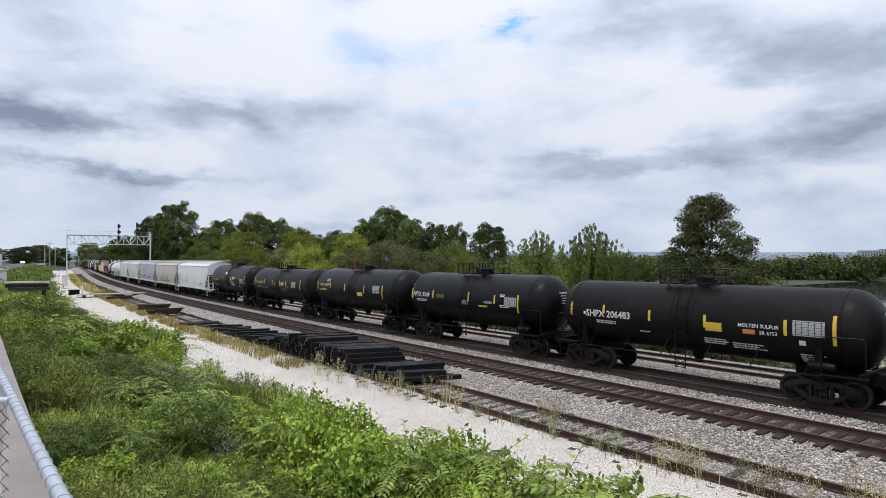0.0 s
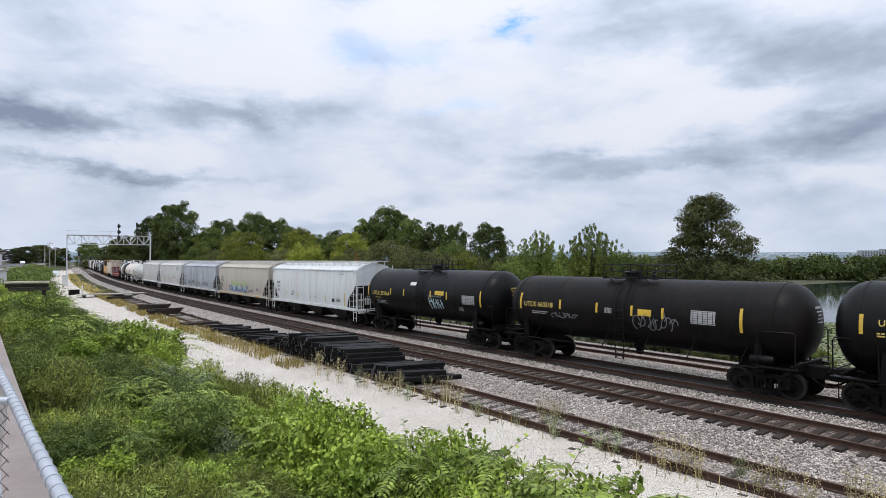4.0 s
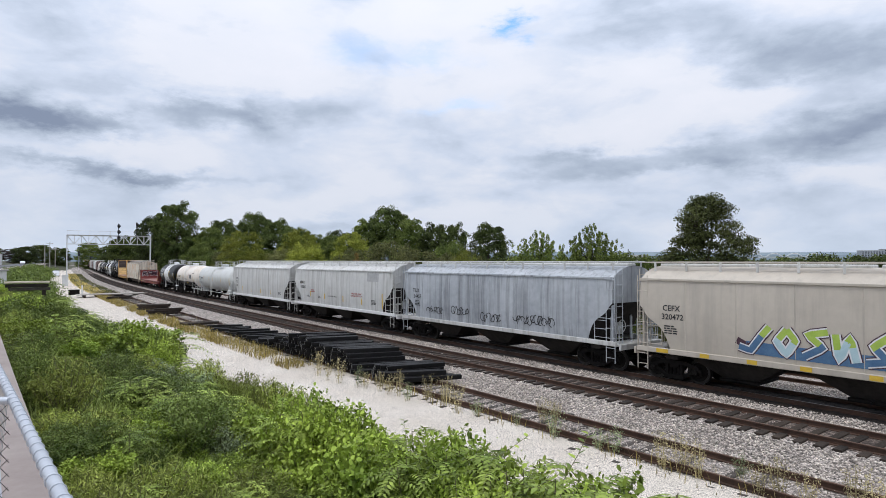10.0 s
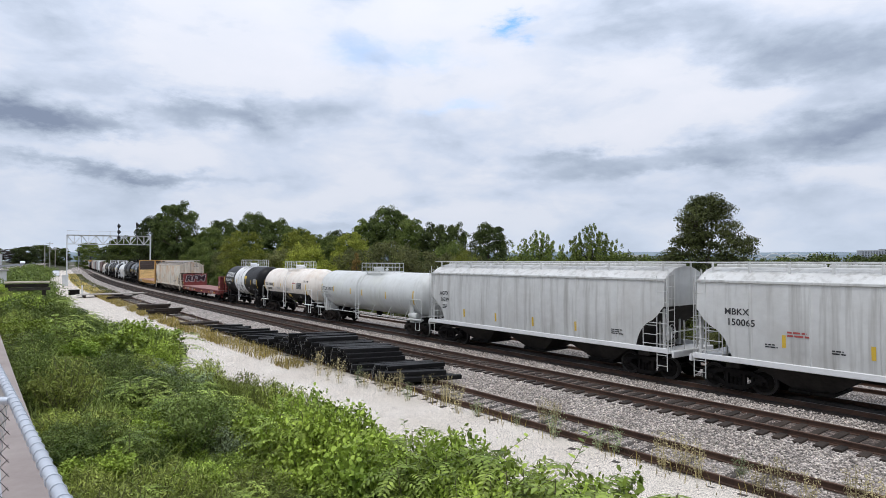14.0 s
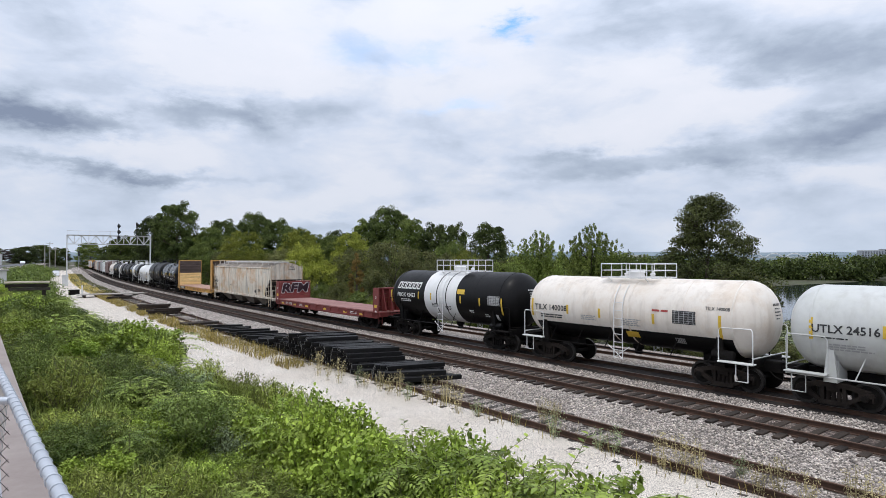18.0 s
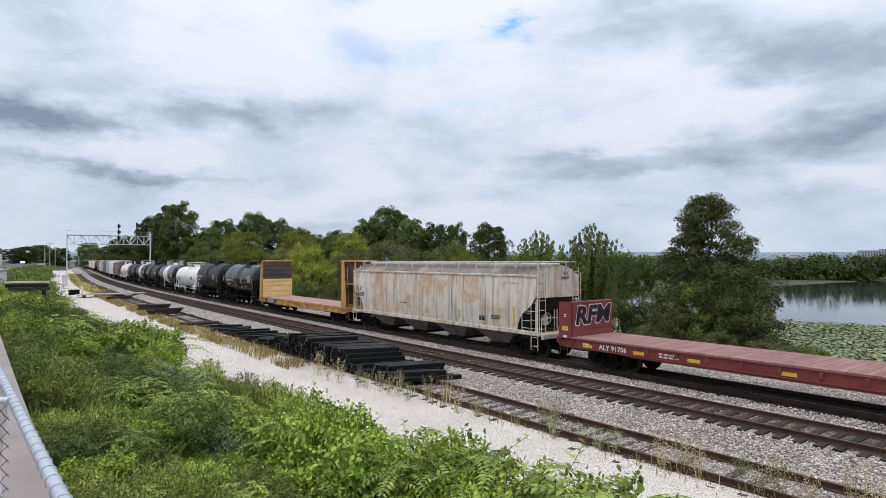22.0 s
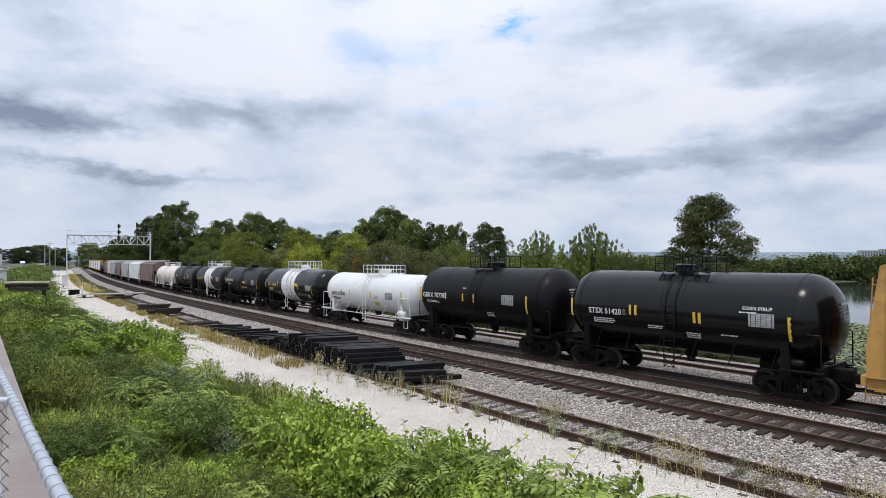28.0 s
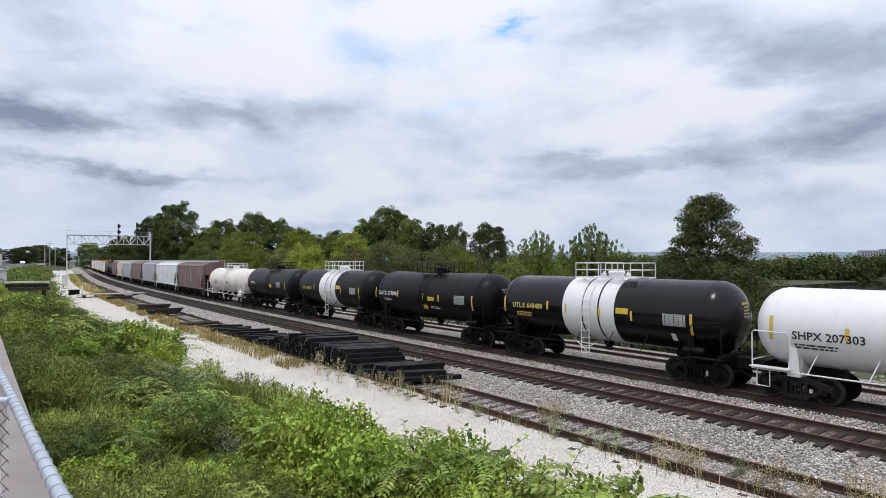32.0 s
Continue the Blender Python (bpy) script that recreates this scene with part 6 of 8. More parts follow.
wagon(16, flat_car, overhang=2.95, label="empty ochre bulkhead flat wagon with planked ends", paint="ochre", deck="deck_brown", wall=4.72, depth=0.72, gus=1.0, boards=18, board_mats=("plank_yellow", "plank_dark"), split=0.5,
      bulk_label="tall ochre bulkhead faced with planks", marks=((-4.0, 0.45), (1.7, 0.4), (6.2, 0.6)),
      plates=((-5.9, 2.75),), words=(("TTPX 806595", -5.9, 1.01, 0.235, "ink_white"),), lines=((2.0, 0.5, "ink_red"), (0.2, 0.9, "ink_black"), (5.4, 0.4, "ink_black")))
wagon(17, tank_car, overhang=1.62, label="glossy black corn syrup tank wagon", top=4.28, paint="black_glossy", rails="black", man=-0.2, plat=2.0, dome=1.1,
      stripes=((-4.75, 2.65, 0.75), (-1.75, 2.72, 0.40), (-1.5, 2.72, 0.40), (1.0, 2.60, 0.40), (1.2, 2.60, 0.40), (4.3, 2.45, 0.8)),
      words=(("STSX 51420", -3.0, 2.58, 0.25, "ink_white"), ("CORN SYRUP", 3.25, 3.06, 0.125, "ink_white")), lines=(fine_print(-3.0, 2.28, 1.2, 3), fine_print(-0.6, 2.15, 0.8, 2), fine_print(0.9, 2.0, 0.6, 3), fine_print(2.3, 2.05, 0.7, 1), fine_print(3.0, 2.92, 0.7, 1)),
      panels=((3.4, 2.68, 0.85, 0.46, "ink_grey"), (-2.05, 2.6, 0.16, 0.2, "ink_grey")))
wagon(18, tank_car, label="matt black tank wagon with tall jacket", top=4.33, paint="black", rails="black", man=0.2, plat=2.1,
      stripes=((-4.85, 2.75, 0.8), (-2.4, 2.72, 0.4), (0.0, 2.68, 0.45), (3.9, 2.55, 0.85), (-0.9, 2.7, 0.4)),
      words=(("GBRX 707783", -3.45, 2.70, 0.29, "ink_white"),), lines=(fine_print(-3.6, 2.4, 1.2, 2), fine_print(-0.8, 3.2, 0.3, 1), fine_print(1.2, 2.0, 0.6, 3)), panels=((2.6, 2.72, 0.85, 0.5, "ink_grey"),))
wagon(19, tank_car, label="bright white tank wagon with white rails", top=3.78, paint="white", rails="white", trim="white", man_mat="white", man=0.3, plat=2.6, plat_x=0.3, plat_dx=0.4, mark="ink_black", seams=(-3.6, -1.2, 1.2, 3.6), bogie="brown",
      stripes=((-5.35, 2.45, 0.8), (-3.1, 2.4, 0.42), (-1.9, 2.4, 0.4), (1.1, 2.35, 0.42), (4.9, 2.3, 0.85)),
      words=(("SHPX 207303", -3.65, 2.25, 0.28, "ink_black"),), lines=(fine_print(-3.9, 1.96, 1.5, 2, "ink_black", 0.055), fine_print(1.8, 2.3, 0.6, 3, "ink_grey")), panels=((1.75, 1.78, 0.6, 0.26, "yellow"), (3.4, 2.35, 0.9, 0.45, "ink_grey")))
wagon(20, tank_car, label="black tank wagon with white centre band and yellow stencils", top=3.95, paint="black_glossy", rails="white", trim="black", band=(-1.55, 1.25), man=0.1, plat=2.9, plat_x=-0.2, plat_dx=0.5, rail_h=0.68, mark="ink_yellow",
      stripes=((-5.3, 2.55, 0.75), (-2.45, 2.62, 0.40), (-1.35, 2.55, 0.38), (0.5, 2.5, 0.38), (2.1, 2.45, 0.40), (4.7, 2.3, 0.8)),
      words=(("UTLX 648489", -3.75, 2.52, 0.26, "ink_yellow"),), lines=(fine_print(-3.9, 2.2, 1.2, 3, "ink_yellow"),), panels=((1.65, 2.62, 0.6, 0.24, "yellow"), (4.0, 2.42, 0.95, 0.46, "ink_grey"), (3.9, 1.75, 0.2, 0.28, "ink_white")))
wagon(21, tank_car, label="black tank wagon with white and yellow stencils", top=3.98, paint="black", rails="black", man=0.1, plat=2.4,
      stripes=((-5.3, 2.6, 0.7), (-2.65, 2.6, 0.4), (0.1, 2.55, 0.4), (1.6, 2.5, 0.4), (4.6, 2.4, 0.8)), words=(("GATX 237090", -3.85, 2.58, 0.27, "ink_white"),),
      lines=(fine_print(-3.9, 2.25, 1.0, 2), fine_print(1.2, 2.0, 0.9, 2)), panels=((0.85, 2.45, 0.65, 0.24, "yellow"), (0.2, 1.95, 0.5, 0.25, "yellow"), (3.5, 2.5, 0.9, 0.48, "ink_grey")))
wagon(22, tank_car, label="black tank wagon with white centre band", top=3.95, paint="black", rails="white", trim="black", band=(-1.5, 1.2), plat=2.9, rail_h=0.68, stripes=((-2.4, 2.6, 0.4), (2.1, 2.5, 0.4), (4.8, 2.4, 0.8)),
      words=(("UTLX 640215", -3.7, 2.5, 0.25, "ink_yellow"),), panels=((1.65, 2.7, 0.65, 0.26, "yellow"), (3.9, 2.5, 0.9, 0.48, "ink_grey")))
wagon(23, tank_car, label="black tank wagon with yellow label", top=3.92, paint="black", rails="black", stripes=((-4.9, 2.6, 0.7), (4.3, 2.4, 0.7)), panels=((0.9, 2.35, 0.6, 0.3, "yellow"), (2.8, 2.5, 0.9, 0.48, "ink_grey")), lines=(fine_print(-3.6, 2.6, 1.2, 2, "ink_white", 0.07),))
wagon(24, tank_car, label="cream white tank wagon with white rails", top=3.78, paint="white_dirty", rails="white", trim="white", man_mat="white", stripes=((-2.4, 2.5, 0.4), (2.1, 2.5, 0.4)), lines=(fine_print(-3.4, 2.3, 1.2, 2, "ink_black", 0.08),), panels=((1.0, 2.3, 0.6, 0.3, "ink_grey"),))
wagon(25, hopper_car, label="oxide brown ribbed hopper wagon with pale streaks", paint="hop_brown", ribs=True, seams=14, **hop)
wagon(26, hopper_car, label="white covered hopper wagon", paint="hop_white", lines=(fine_print(-2.0, 3.0, 1.0, 2, "ink_grey", 0.16), fine_print(1.6, 2.7, 1.0, 2, "ink_grey", 0.16)), **hop)
wagon(27, hopper_car, label="plain grey covered hopper wagon", paint="hop_far", **hop)
wagon(28, hopper_car, label="oxide brown covered hopper wagon", paint="hop_brown", **hop)
wagon(29, hopper_car, label="pale grey covered hopper wagon", paint="hop_far", **hop)
wagon(30, hopper_car, label="stained cream covered hopper wagon", paint="hop_stain", **hop)
wagon(31, hopper_car, label="brown covered hopper wagon", paint="hop_brown", **hop)
wagon(32, tank_car, label="black tank wagon far back in the train", top=4.1, **tank_black)
wagon(33, tank_car, label="black tank wagon far back in the train", top=4.1, **tank_black)
for _i in range(34, 40):
    wagon(_i, lumber_car, label="flat wagon stacked with white wrapped lumber")

# ---------------- plants ----------------
def leaf_quads(c, size, rng, up=0.35, slim=0.55, out=None):
    """Folded leaf shapes at the points c: vertices and faces. out: the way each one faces."""
    n = len(c)
    d = rng.normal(size=(n, 3))
    d[:, 2] -= 0.15
    d /= np.linalg.norm(d, axis=1)[:, None]
    r = rng.normal(size=(n, 3))
    r[:, 2] += up * 2
    if out is not None:
        r = r * 0.42 + out * 1.5
    w = np.cross(d, r)
    w /= np.linalg.norm(w, axis=1)[:, None] + 1e-9
    nn = np.cross(w, d)
    sz = (size * rng.uniform(0.65, 1.3, n))[:, None]
    a = c - d * sz * 0.5
    b = c + w * sz * slim * 0.5 + nn * sz * 0.08
    e = c + d * sz * 0.5 - nn * sz * 0.06
    f = c - w * sz * slim * 0.5 + nn * sz * 0.08
    return np.stack([a, b, e, f], 1).reshape(-1, 3), np.arange(4 * n).reshape(n, 4)


def broad_leaves(c, size, rng, up=1.35, slim=0.7):
    """Leaves folded along the midrib, with a pointed tip."""
    n = len(c)
    d = rng.normal(size=(n, 3))
    d[:, 2] -= 0.25
    d /= np.linalg.norm(d, axis=1)[:, None]
    r = rng.normal(size=(n, 3)) * 0.7
    r[:, 2] += up
    w = np.cross(d, r)
    w /= np.linalg.norm(w, axis=1)[:, None] + 1e-9
    nn = np.cross(w, d)
    sz = (size * rng.uniform(0.6, 1.25, n))[:, None]
    row = [c - d * sz * 0.5]
    for k in (1, -1):
        row += [c - d * sz * 0.18 + w * sz * slim * 0.5 * k + nn * sz * 0.10, c + d * sz * 0.22 + w * sz * slim * 0.36 * k + nn * sz * 0.07]
    row.append(c + d * sz * 0.55 - nn * sz * 0.05)
    V = np.stack(row, 1).reshape(-1, 3)
    b = np.arange(n)[:, None] * 6
    return V, np.concatenate([b + np.array([0, 1, 2, 5]), b + np.array([0, 5, 4, 3])])


def limb_shape(rng, H, trunk_r, fork, n_limb, spread, lean=0.0, upright=0.5, reach=0.74):
    """Trunk and limbs; also the limb ends."""
    sh = Shape()
    tips = []
    base = Vector((0, 0, -0.25))
    p = [base]
    top = H * reach
    for i in range(1, 6):
        f = i / 5
        p.append(Vector((lean * f * H + rng.normal() * 0.02 * H * f, rng.normal() * 0.02 * H * f, top * f)))
    sh.tube(p, trunk_r, 8, r1=trunk_r * 0.22)
    for j in range(n_limb):
        f = fork + (0.95 - fork) * (j + rng.uniform(0, 0.8)) / n_limb
        k = min(int(f * 5), 4)
        q = p[k].lerp(p[k + 1], f * 5 - k)
        a = j * 2.4 + rng.uniform(-0.4, 0.4)
        ln = spread * (1.15 - 0.55 * f) * rng.uniform(0.7, 1.1)
        mid = q + Vector((math.cos(a) * ln * 0.5, math.sin(a) * ln * 0.5, ln * upright * 0.45))
        end = q + Vector((math.cos(a) * ln, math.sin(a) * ln, ln * upright * rng.uniform(0.7, 1.2)))
        sh.tube([q, mid, end], trunk_r * 0.42 * (1.1 - 0.5 * f), 6, r1=trunk_r * 0.08)
        tips += [end, mid.lerp(end, 0.5)]
        for _ in range(2):
            b = a + rng.uniform(-0.9, 0.9)
            e2 = mid + Vector((math.cos(b) * ln * 0.5, math.sin(b) * ln * 0.5, ln * rng.uniform(0.1, 0.5)))
            sh.tube([mid, e2], trunk_r * 0.16, 5, r1=trunk_r * 0.05)
            tips.append(e2)
    tips.append(p[-1] + Vector((0, 0, H * 0.1)))
    return sh, tips


def make_tree(label, leaf, H=10.0, W=7.0, seed=1, clumps=60, per=110, size=0.28, fork=0.22, upright=0.6, low=0.18, trunk=0.2, ball=0.95, shape="round", name="tree", slim=0.6):
    rng = np.random.default_rng(seed)
    t = thing(name, label, "tree" if name == "tree" else "bush")
    sh, tips = limb_shape(rng, H, trunk, fork, 9, W * 0.5, upright=upright)
    part("trunk", sh, M["bark"], t)
    cs = [np.array(v) for v in tips]
    if shape == "upright":
        # a vase of long shoots
        cs, thin = [], []
        for j in range(clumps // 4):
            a, tilt = j * 2.4 + rng.uniform(-0.3, 0.3), math.sqrt(rng.uniform(0, 1))
            far = H * 0.97 * (1 - 0.38 * tilt * rng.uniform(0.5, 1.2))
            for f in np.linspace(0.10, 1.0, 12):
                q = W / 2 * tilt * f ** 0.7
                cs.append(np.array((math.cos(a) * q + rng.normal() * 0.1, math.sin(a) * q + rng.normal() * 0.1, far * f)))
                thin.append(1.35 - 0.85 * f)
    off = rng.uniform(0, 50)
    while len(cs) < clumps:
        f = rng.uniform(low, 1.0)
        a = rng.uniform(0, 2 * math.pi)
        lobe = 1.0 + (0.24 if shape == "round" else 0.20) * noise.noise((math.cos(a) * 1.3 + off, math.sin(a) * 1.3, f * 2.0))
        if shape == "round":
            r = W / 2 * math.sqrt(max(0.05, 1 - ((f - 0.50) / 0.53) ** 2)) * 0.92 * lobe
        elif shape == "upright":
            r = W / 2 * min(1.0, 0.55 + f) * (1.0 - 0.62 * max(0.0, f - 0.5) / 0.5)
        elif shape == "dome":
            r = W / 2 * min(1.0, 0.80 + f) * (1.0 - max(0.0, f - 0.12) ** 1.3 * 0.95) * lobe
        else:
            r = W / 2 * (1.02 - f) * 1.2
        q = r * rng.uniform(0.12, 1.0) ** 0.40 * (1.12 if rng.uniform() < 0.12 else 1.0)
        cs.append(np.array((math.cos(a) * q, math.sin(a) * q, f * H * 0.96)))
    pts, out = [], []
    for i, c in enumerate(cs):
        rr = ball * rng.uniform(0.5, 1.2) * W / 7.0
        n = int(per * rng.uniform(0.6, 1.35))
        if shape == "upright" and i < len(thin):
            rr, n = ball * thin[i], int(n * 0.85 * (0.3 + 0.7 * thin[i]))
        d = rng.normal(size=(n, 3))
        d /= np.linalg.norm(d, axis=1)[:, None]
        # most leaves sit on the upper side of their clump
        d[:, 2] = np.where((d[:, 2] < -0.2) & (rng.uniform(0, 1, n) < 0.7), -d[:, 2], d[:, 2])
        o = d * 0.7 + np.array([c[0], c[1], 0.0]) / W * 0.9 + np.array([0, 0, 0.35])
        d = d * (rng.uniform(0, 1, n) ** 0.30)[:, None] * rr * np.array([1.0, 1.0, 0.85])
        if shape == "upright":
            d *= np.array([1.0, 1.0, 2.0])
        pts.append(c + d)
        out.append(o)
    pts, out = np.concatenate(pts), np.concatenate(out)
    keep = pts[:, 2] > 0.15
    v, q = leaf_quads(pts[keep], size, rng, slim=slim, out=out[keep])
    part("crown", array_mesh("crown", v, q, M[leaf]), None, t)
    return t



TREES = {
    "oak": (make_tree("dark green leafy oak in the wood behind the tracks", "leaf_dark", seed=11, clumps=210, per=170, size=0.22, low=0.04, ball=0.80), 10.4, 8.6),
    "oak_b": (make_tree("dark green broad tree in the wood", "leaf_dark", seed=12, W=8.0, clumps=220, per=170, size=0.22, low=0.04, ball=0.78), 10.4, 9.6),
    "ash": (make_tree("mid green leafy tree in the wood", "leaf_mid", seed=13, clumps=210, per=170, size=0.21, low=0.04, ball=0.78), 10.4, 8.6),
    "willow": (make_tree("yellow green rounded tree", "leaf_light", seed=14, clumps=210, per=170, size=0.18, low=0.03, ball=0.74, slim=0.45), 10.4, 8.6),
    "brush": (make_tree("olive green scrub bush", "leaf_olive", H=5.0, W=6.0, seed=15, clumps=75, per=220, size=0.15, low=0.02, fork=0.05, trunk=0.07, ball=0.9, name="bush", slim=0.5), 5.2, 7.0),
    "bush": (make_tree("mid green leafy bush", "leaf_mid", H=5.0, W=6.0, seed=16, clumps=80, per=220, size=0.15, low=0.02, fork=0.05, trunk=0.07, ball=0.9, name="bush"), 5.2, 7.0),
    "pale": (make_tree("light green scrub bush", "leaf_light", H=5.0, W=6.0, seed=17, clumps=75, per=220, size=0.145, low=0.02, fork=0.05, trunk=0.07, ball=0.9, name="bush"), 5.2, 7.0),
    "locust": (make_tree("bright green upright tree beyond the tracks", "leaf_locust", H=10.0, W=7.4, seed=18, clumps=440, per=95, size=0.145, low=0.03, upright=0.7, ball=0.34, shape="upright"), 10.4, 7.4),
    "rust": (make_tree("small conical tree with rusty olive leaves", "leaf_rust", H=6.0, W=3.0, seed=19, clumps=60, per=150, size=0.14, low=0.05, ball=0.9, shape="cone"), 6.2, 3.4),
    "plum": (make_tree("round tree with dark plum leaves beside the street", "leaf_plum", seed=21, clumps=90, per=200, size=0.26, low=0.06, ball=1.0), 10.4, 8.6),
    "maple": (make_tree("large olive green tree by the lake", "leaf_maple", H=11.0, W=7.8, seed=20, clumps=420, per=150, size=0.13, low=0.03, fork=0.08, ball=0.56, upright=0.9, shape="dome"), 11.0, 8.0),
}
# kind, x, y, height of the top, width
WOOD = [("oak", -78.2, 175, 22.3, 15.0), ("oak_b", -90.0, 185, 17.9, 12.5), ("ash", -66.0, 168, 14.2, 12.0), ("oak", -70.0, 190, 18.2, 12.5), ("oak_b", -63.0, 200, 20.3, 16.0),
        ("oak", -54.0, 195, 18.6, 13.5), ("willow", -40.2, 120, 11.0, 10.2), ("willow", -31.3, 130, 11.9, 10.5), ("pale", -22.0, 95, 7.4, 8.0), ("oak_b", -11.6, 130, 16.1, 12.8),
        ("ash", -17.1, 135, 14.3, 10.5), ("ash", -6.4, 125, 13.5, 10.0), ("oak", -1.6, 120, 12.5, 8.0), ("oak", 2.3, 115, 12.2, 6.4), ("oak", 8.4, 110, 11.9, 8.6),
        ("willow", -17.0, 110, 10.2, 8.0), ("ash", -22.0, 120, 9.8, 9.0), ("brush", -6.8, 85, 7.5, 9.6), ("brush", -1.6, 70, 5.7, 8.0), ("pale", 2.4, 75, 6.0, 6.0),
        ("rust", -11.5, 80, 6.3, 2.6), ("locust", 9.9, 62, 8.2, 5.6), ("locust", 12.9, 52, 8.3, 5.0), ("locust", 11.4, 58, 4.6, 4.0), ("bush", 15.7, 48, 5.0, 4.6),
        ("maple", 19.05, 43, 9.2, 8.9), ("bush", 18.0, 41.6, 3.6, 4.6), ("bush", 20.6, 42.2, 3.4, 4.4), ("brush", 19.4, 40.8, 2.6, 4.0), ("brush", 22.2, 44, 3.8, 4.4), ("bush", 6.6, 60, 4.6, 5.4), ("willow", -150, 310, 13.6, 14), ("ash", -195, 330, 14.5, 18),
        ("oak", -165, 300, 13.4, 15), ("oak_b", -134, 260, 13.4, 15), ("ash", -118, 225, 12.6, 12), ("oak", -108, 205, 13.2, 11), ("ash", -104, 192, 11.8, 10),
        ("plum", -238, 330, 11.2, 15), ("oak_b", -210, 300, 11.5, 15), ("ash", -242, 360, 14.0, 18), ("oak", -244, 380, 13.0, 14), ("oak_b", -258, 340, 12.6, 15), ("ash", -215, 410, 14.5, 16),
        ("oak", -100, 215, 14.0, 13), ("ash", -84, 200, 13.0, 12), ("oak_b", -46, 185, 14.5, 14), ("ash", -36, 165, 12.0, 12), ("oak", -26, 150, 12.5, 12), ("brush", -14, 98, 6.6, 9.0), ("brush", -30, 110, 6.8, 9.0),
        ("bush", -42, 126, 7.0, 9.0), ("pale", -34, 108, 6.6, 8.0), ("brush", -50, 140, 7.5, 10.0), ("bush", -62, 152, 8.0, 10.0), ("oak", -74, 178, 12.0, 12.0), ("brush", 3.5, 82, 5.6, 7.0), ("bush", 1.0, 96, 7.4, 8.0), ("brush", 10.0, 84, 5.4, 7.0)]
_used = set()


def stand(proto, m):
    """Put a plant at m: the first one itself, later ones as copies."""
    if proto.name not in _used:
        proto.matrix_basis = m
        _used.add(proto.name)
        return proto
    return copy_thing(proto, m @ Matrix.Diagonal((1 / proto.scale[0], 1 / proto.scale[1], 1 / proto.scale[2], 1)))


for _i, (_k, _x, _y, _z, _w) in enumerate(WOOD):
    _p, _bh, _bw = TREES[_k]
    _s, _o = to_line(_x, _y)
    _g = float(land(_s, _o)[0])
    _m = pose(_x, _y, _g, 0, 0, (_i * 137.5) % 360) @ Matrix.Diagonal((_w * 1.10 / _bw, _w * 1.10 / _bw, (_z - _g) * 1.03 / _bh, 1))
    stand(_p, _m)
# a hedge of scrub along the far edge of the railway
_r = random.Random(8)
for _i in range(44):
    _s = 9 - _i * 2.7 + _r.uniform(-1, 1)
    _o = -13.5 - _r.uniform(0, 3.5)
    _k = _r.choice(("brush", "bush", "pale", "brush", "bush"))
    _p, _bh, _bw = TREES[_k]
    _x, _y, _ = line_at(_s, _o)
    _h, _w = _r.uniform(2.2, 4.4) if _s < 4 else _r.uniform(1.6, 2.4), _r.uniform(3.0, 5.0)
    stand(_p, pose(float(_x), float(_y), float(land(_s, _o)), 0, 0, _r.uniform(0, 360)) @ Matrix.Diagonal((_w / _bw, _w / _bw, _h / _bh, 1)))


# shrubs on the bank
def make_shrub(label, leaf, H, W, seed, n_leaf, size, slim=0.7, stems=9, dense=0.5):
    rng = np.random.default_rng(seed)
    t = thing("shrub", label, "shrub", group="shrubs on the bank")
    sh = Shape()
    pts = []
    per = n_leaf // stems
    for j in range(stems):
        a = j * 2.4 + rng.uniform(-0.3, 0.3)
        q = W / 2 * math.sqrt((j + 0.5) / stems)
        top = H * rng.uniform(0.7, 1.0) * (1 - 0.25 * q / (W / 2))
        row = [Vector((math.cos(a) * q * f * (0.6 + 0.4 * f) + rng.normal() * 0.03, math.sin(a) * q * f * (0.6 + 0.4 * f) + rng.normal() * 0.03, -0.12 + (top + 0.12) * f)) for f in (0, 0.3, 0.6, 0.85, 1.0)]
        sh.tube(row, 0.016, 5, r1=0.004)
        f = rng.uniform(0.10, 1.0, per) ** 0.55
        k = np.minimum((f * 4).astype(int), 3)
        R = np.array([list(p) for p in row])
        c = R[k] + (R[k + 1] - R[k]) * (f * 4 - k)[:, None]
        d = rng.normal(size=(per, 3)) * np.array([1, 1, 0.75]) * (W * 0.062 * (1.35 - 0.7 * f))[:, None]
        pts.append(c + d)
    pts = np.concatenate(pts)
    pts[:, 2] = np.abs(pts[:, 2])
    tagged(part("woody_base", sh, M["stem"], t), kind="stuff")
    v, q = broad_leaves(pts, size, rng, slim=slim)
    part("foliage", array_mesh("leaves", v, q, M[leaf]), None, t)
    return t


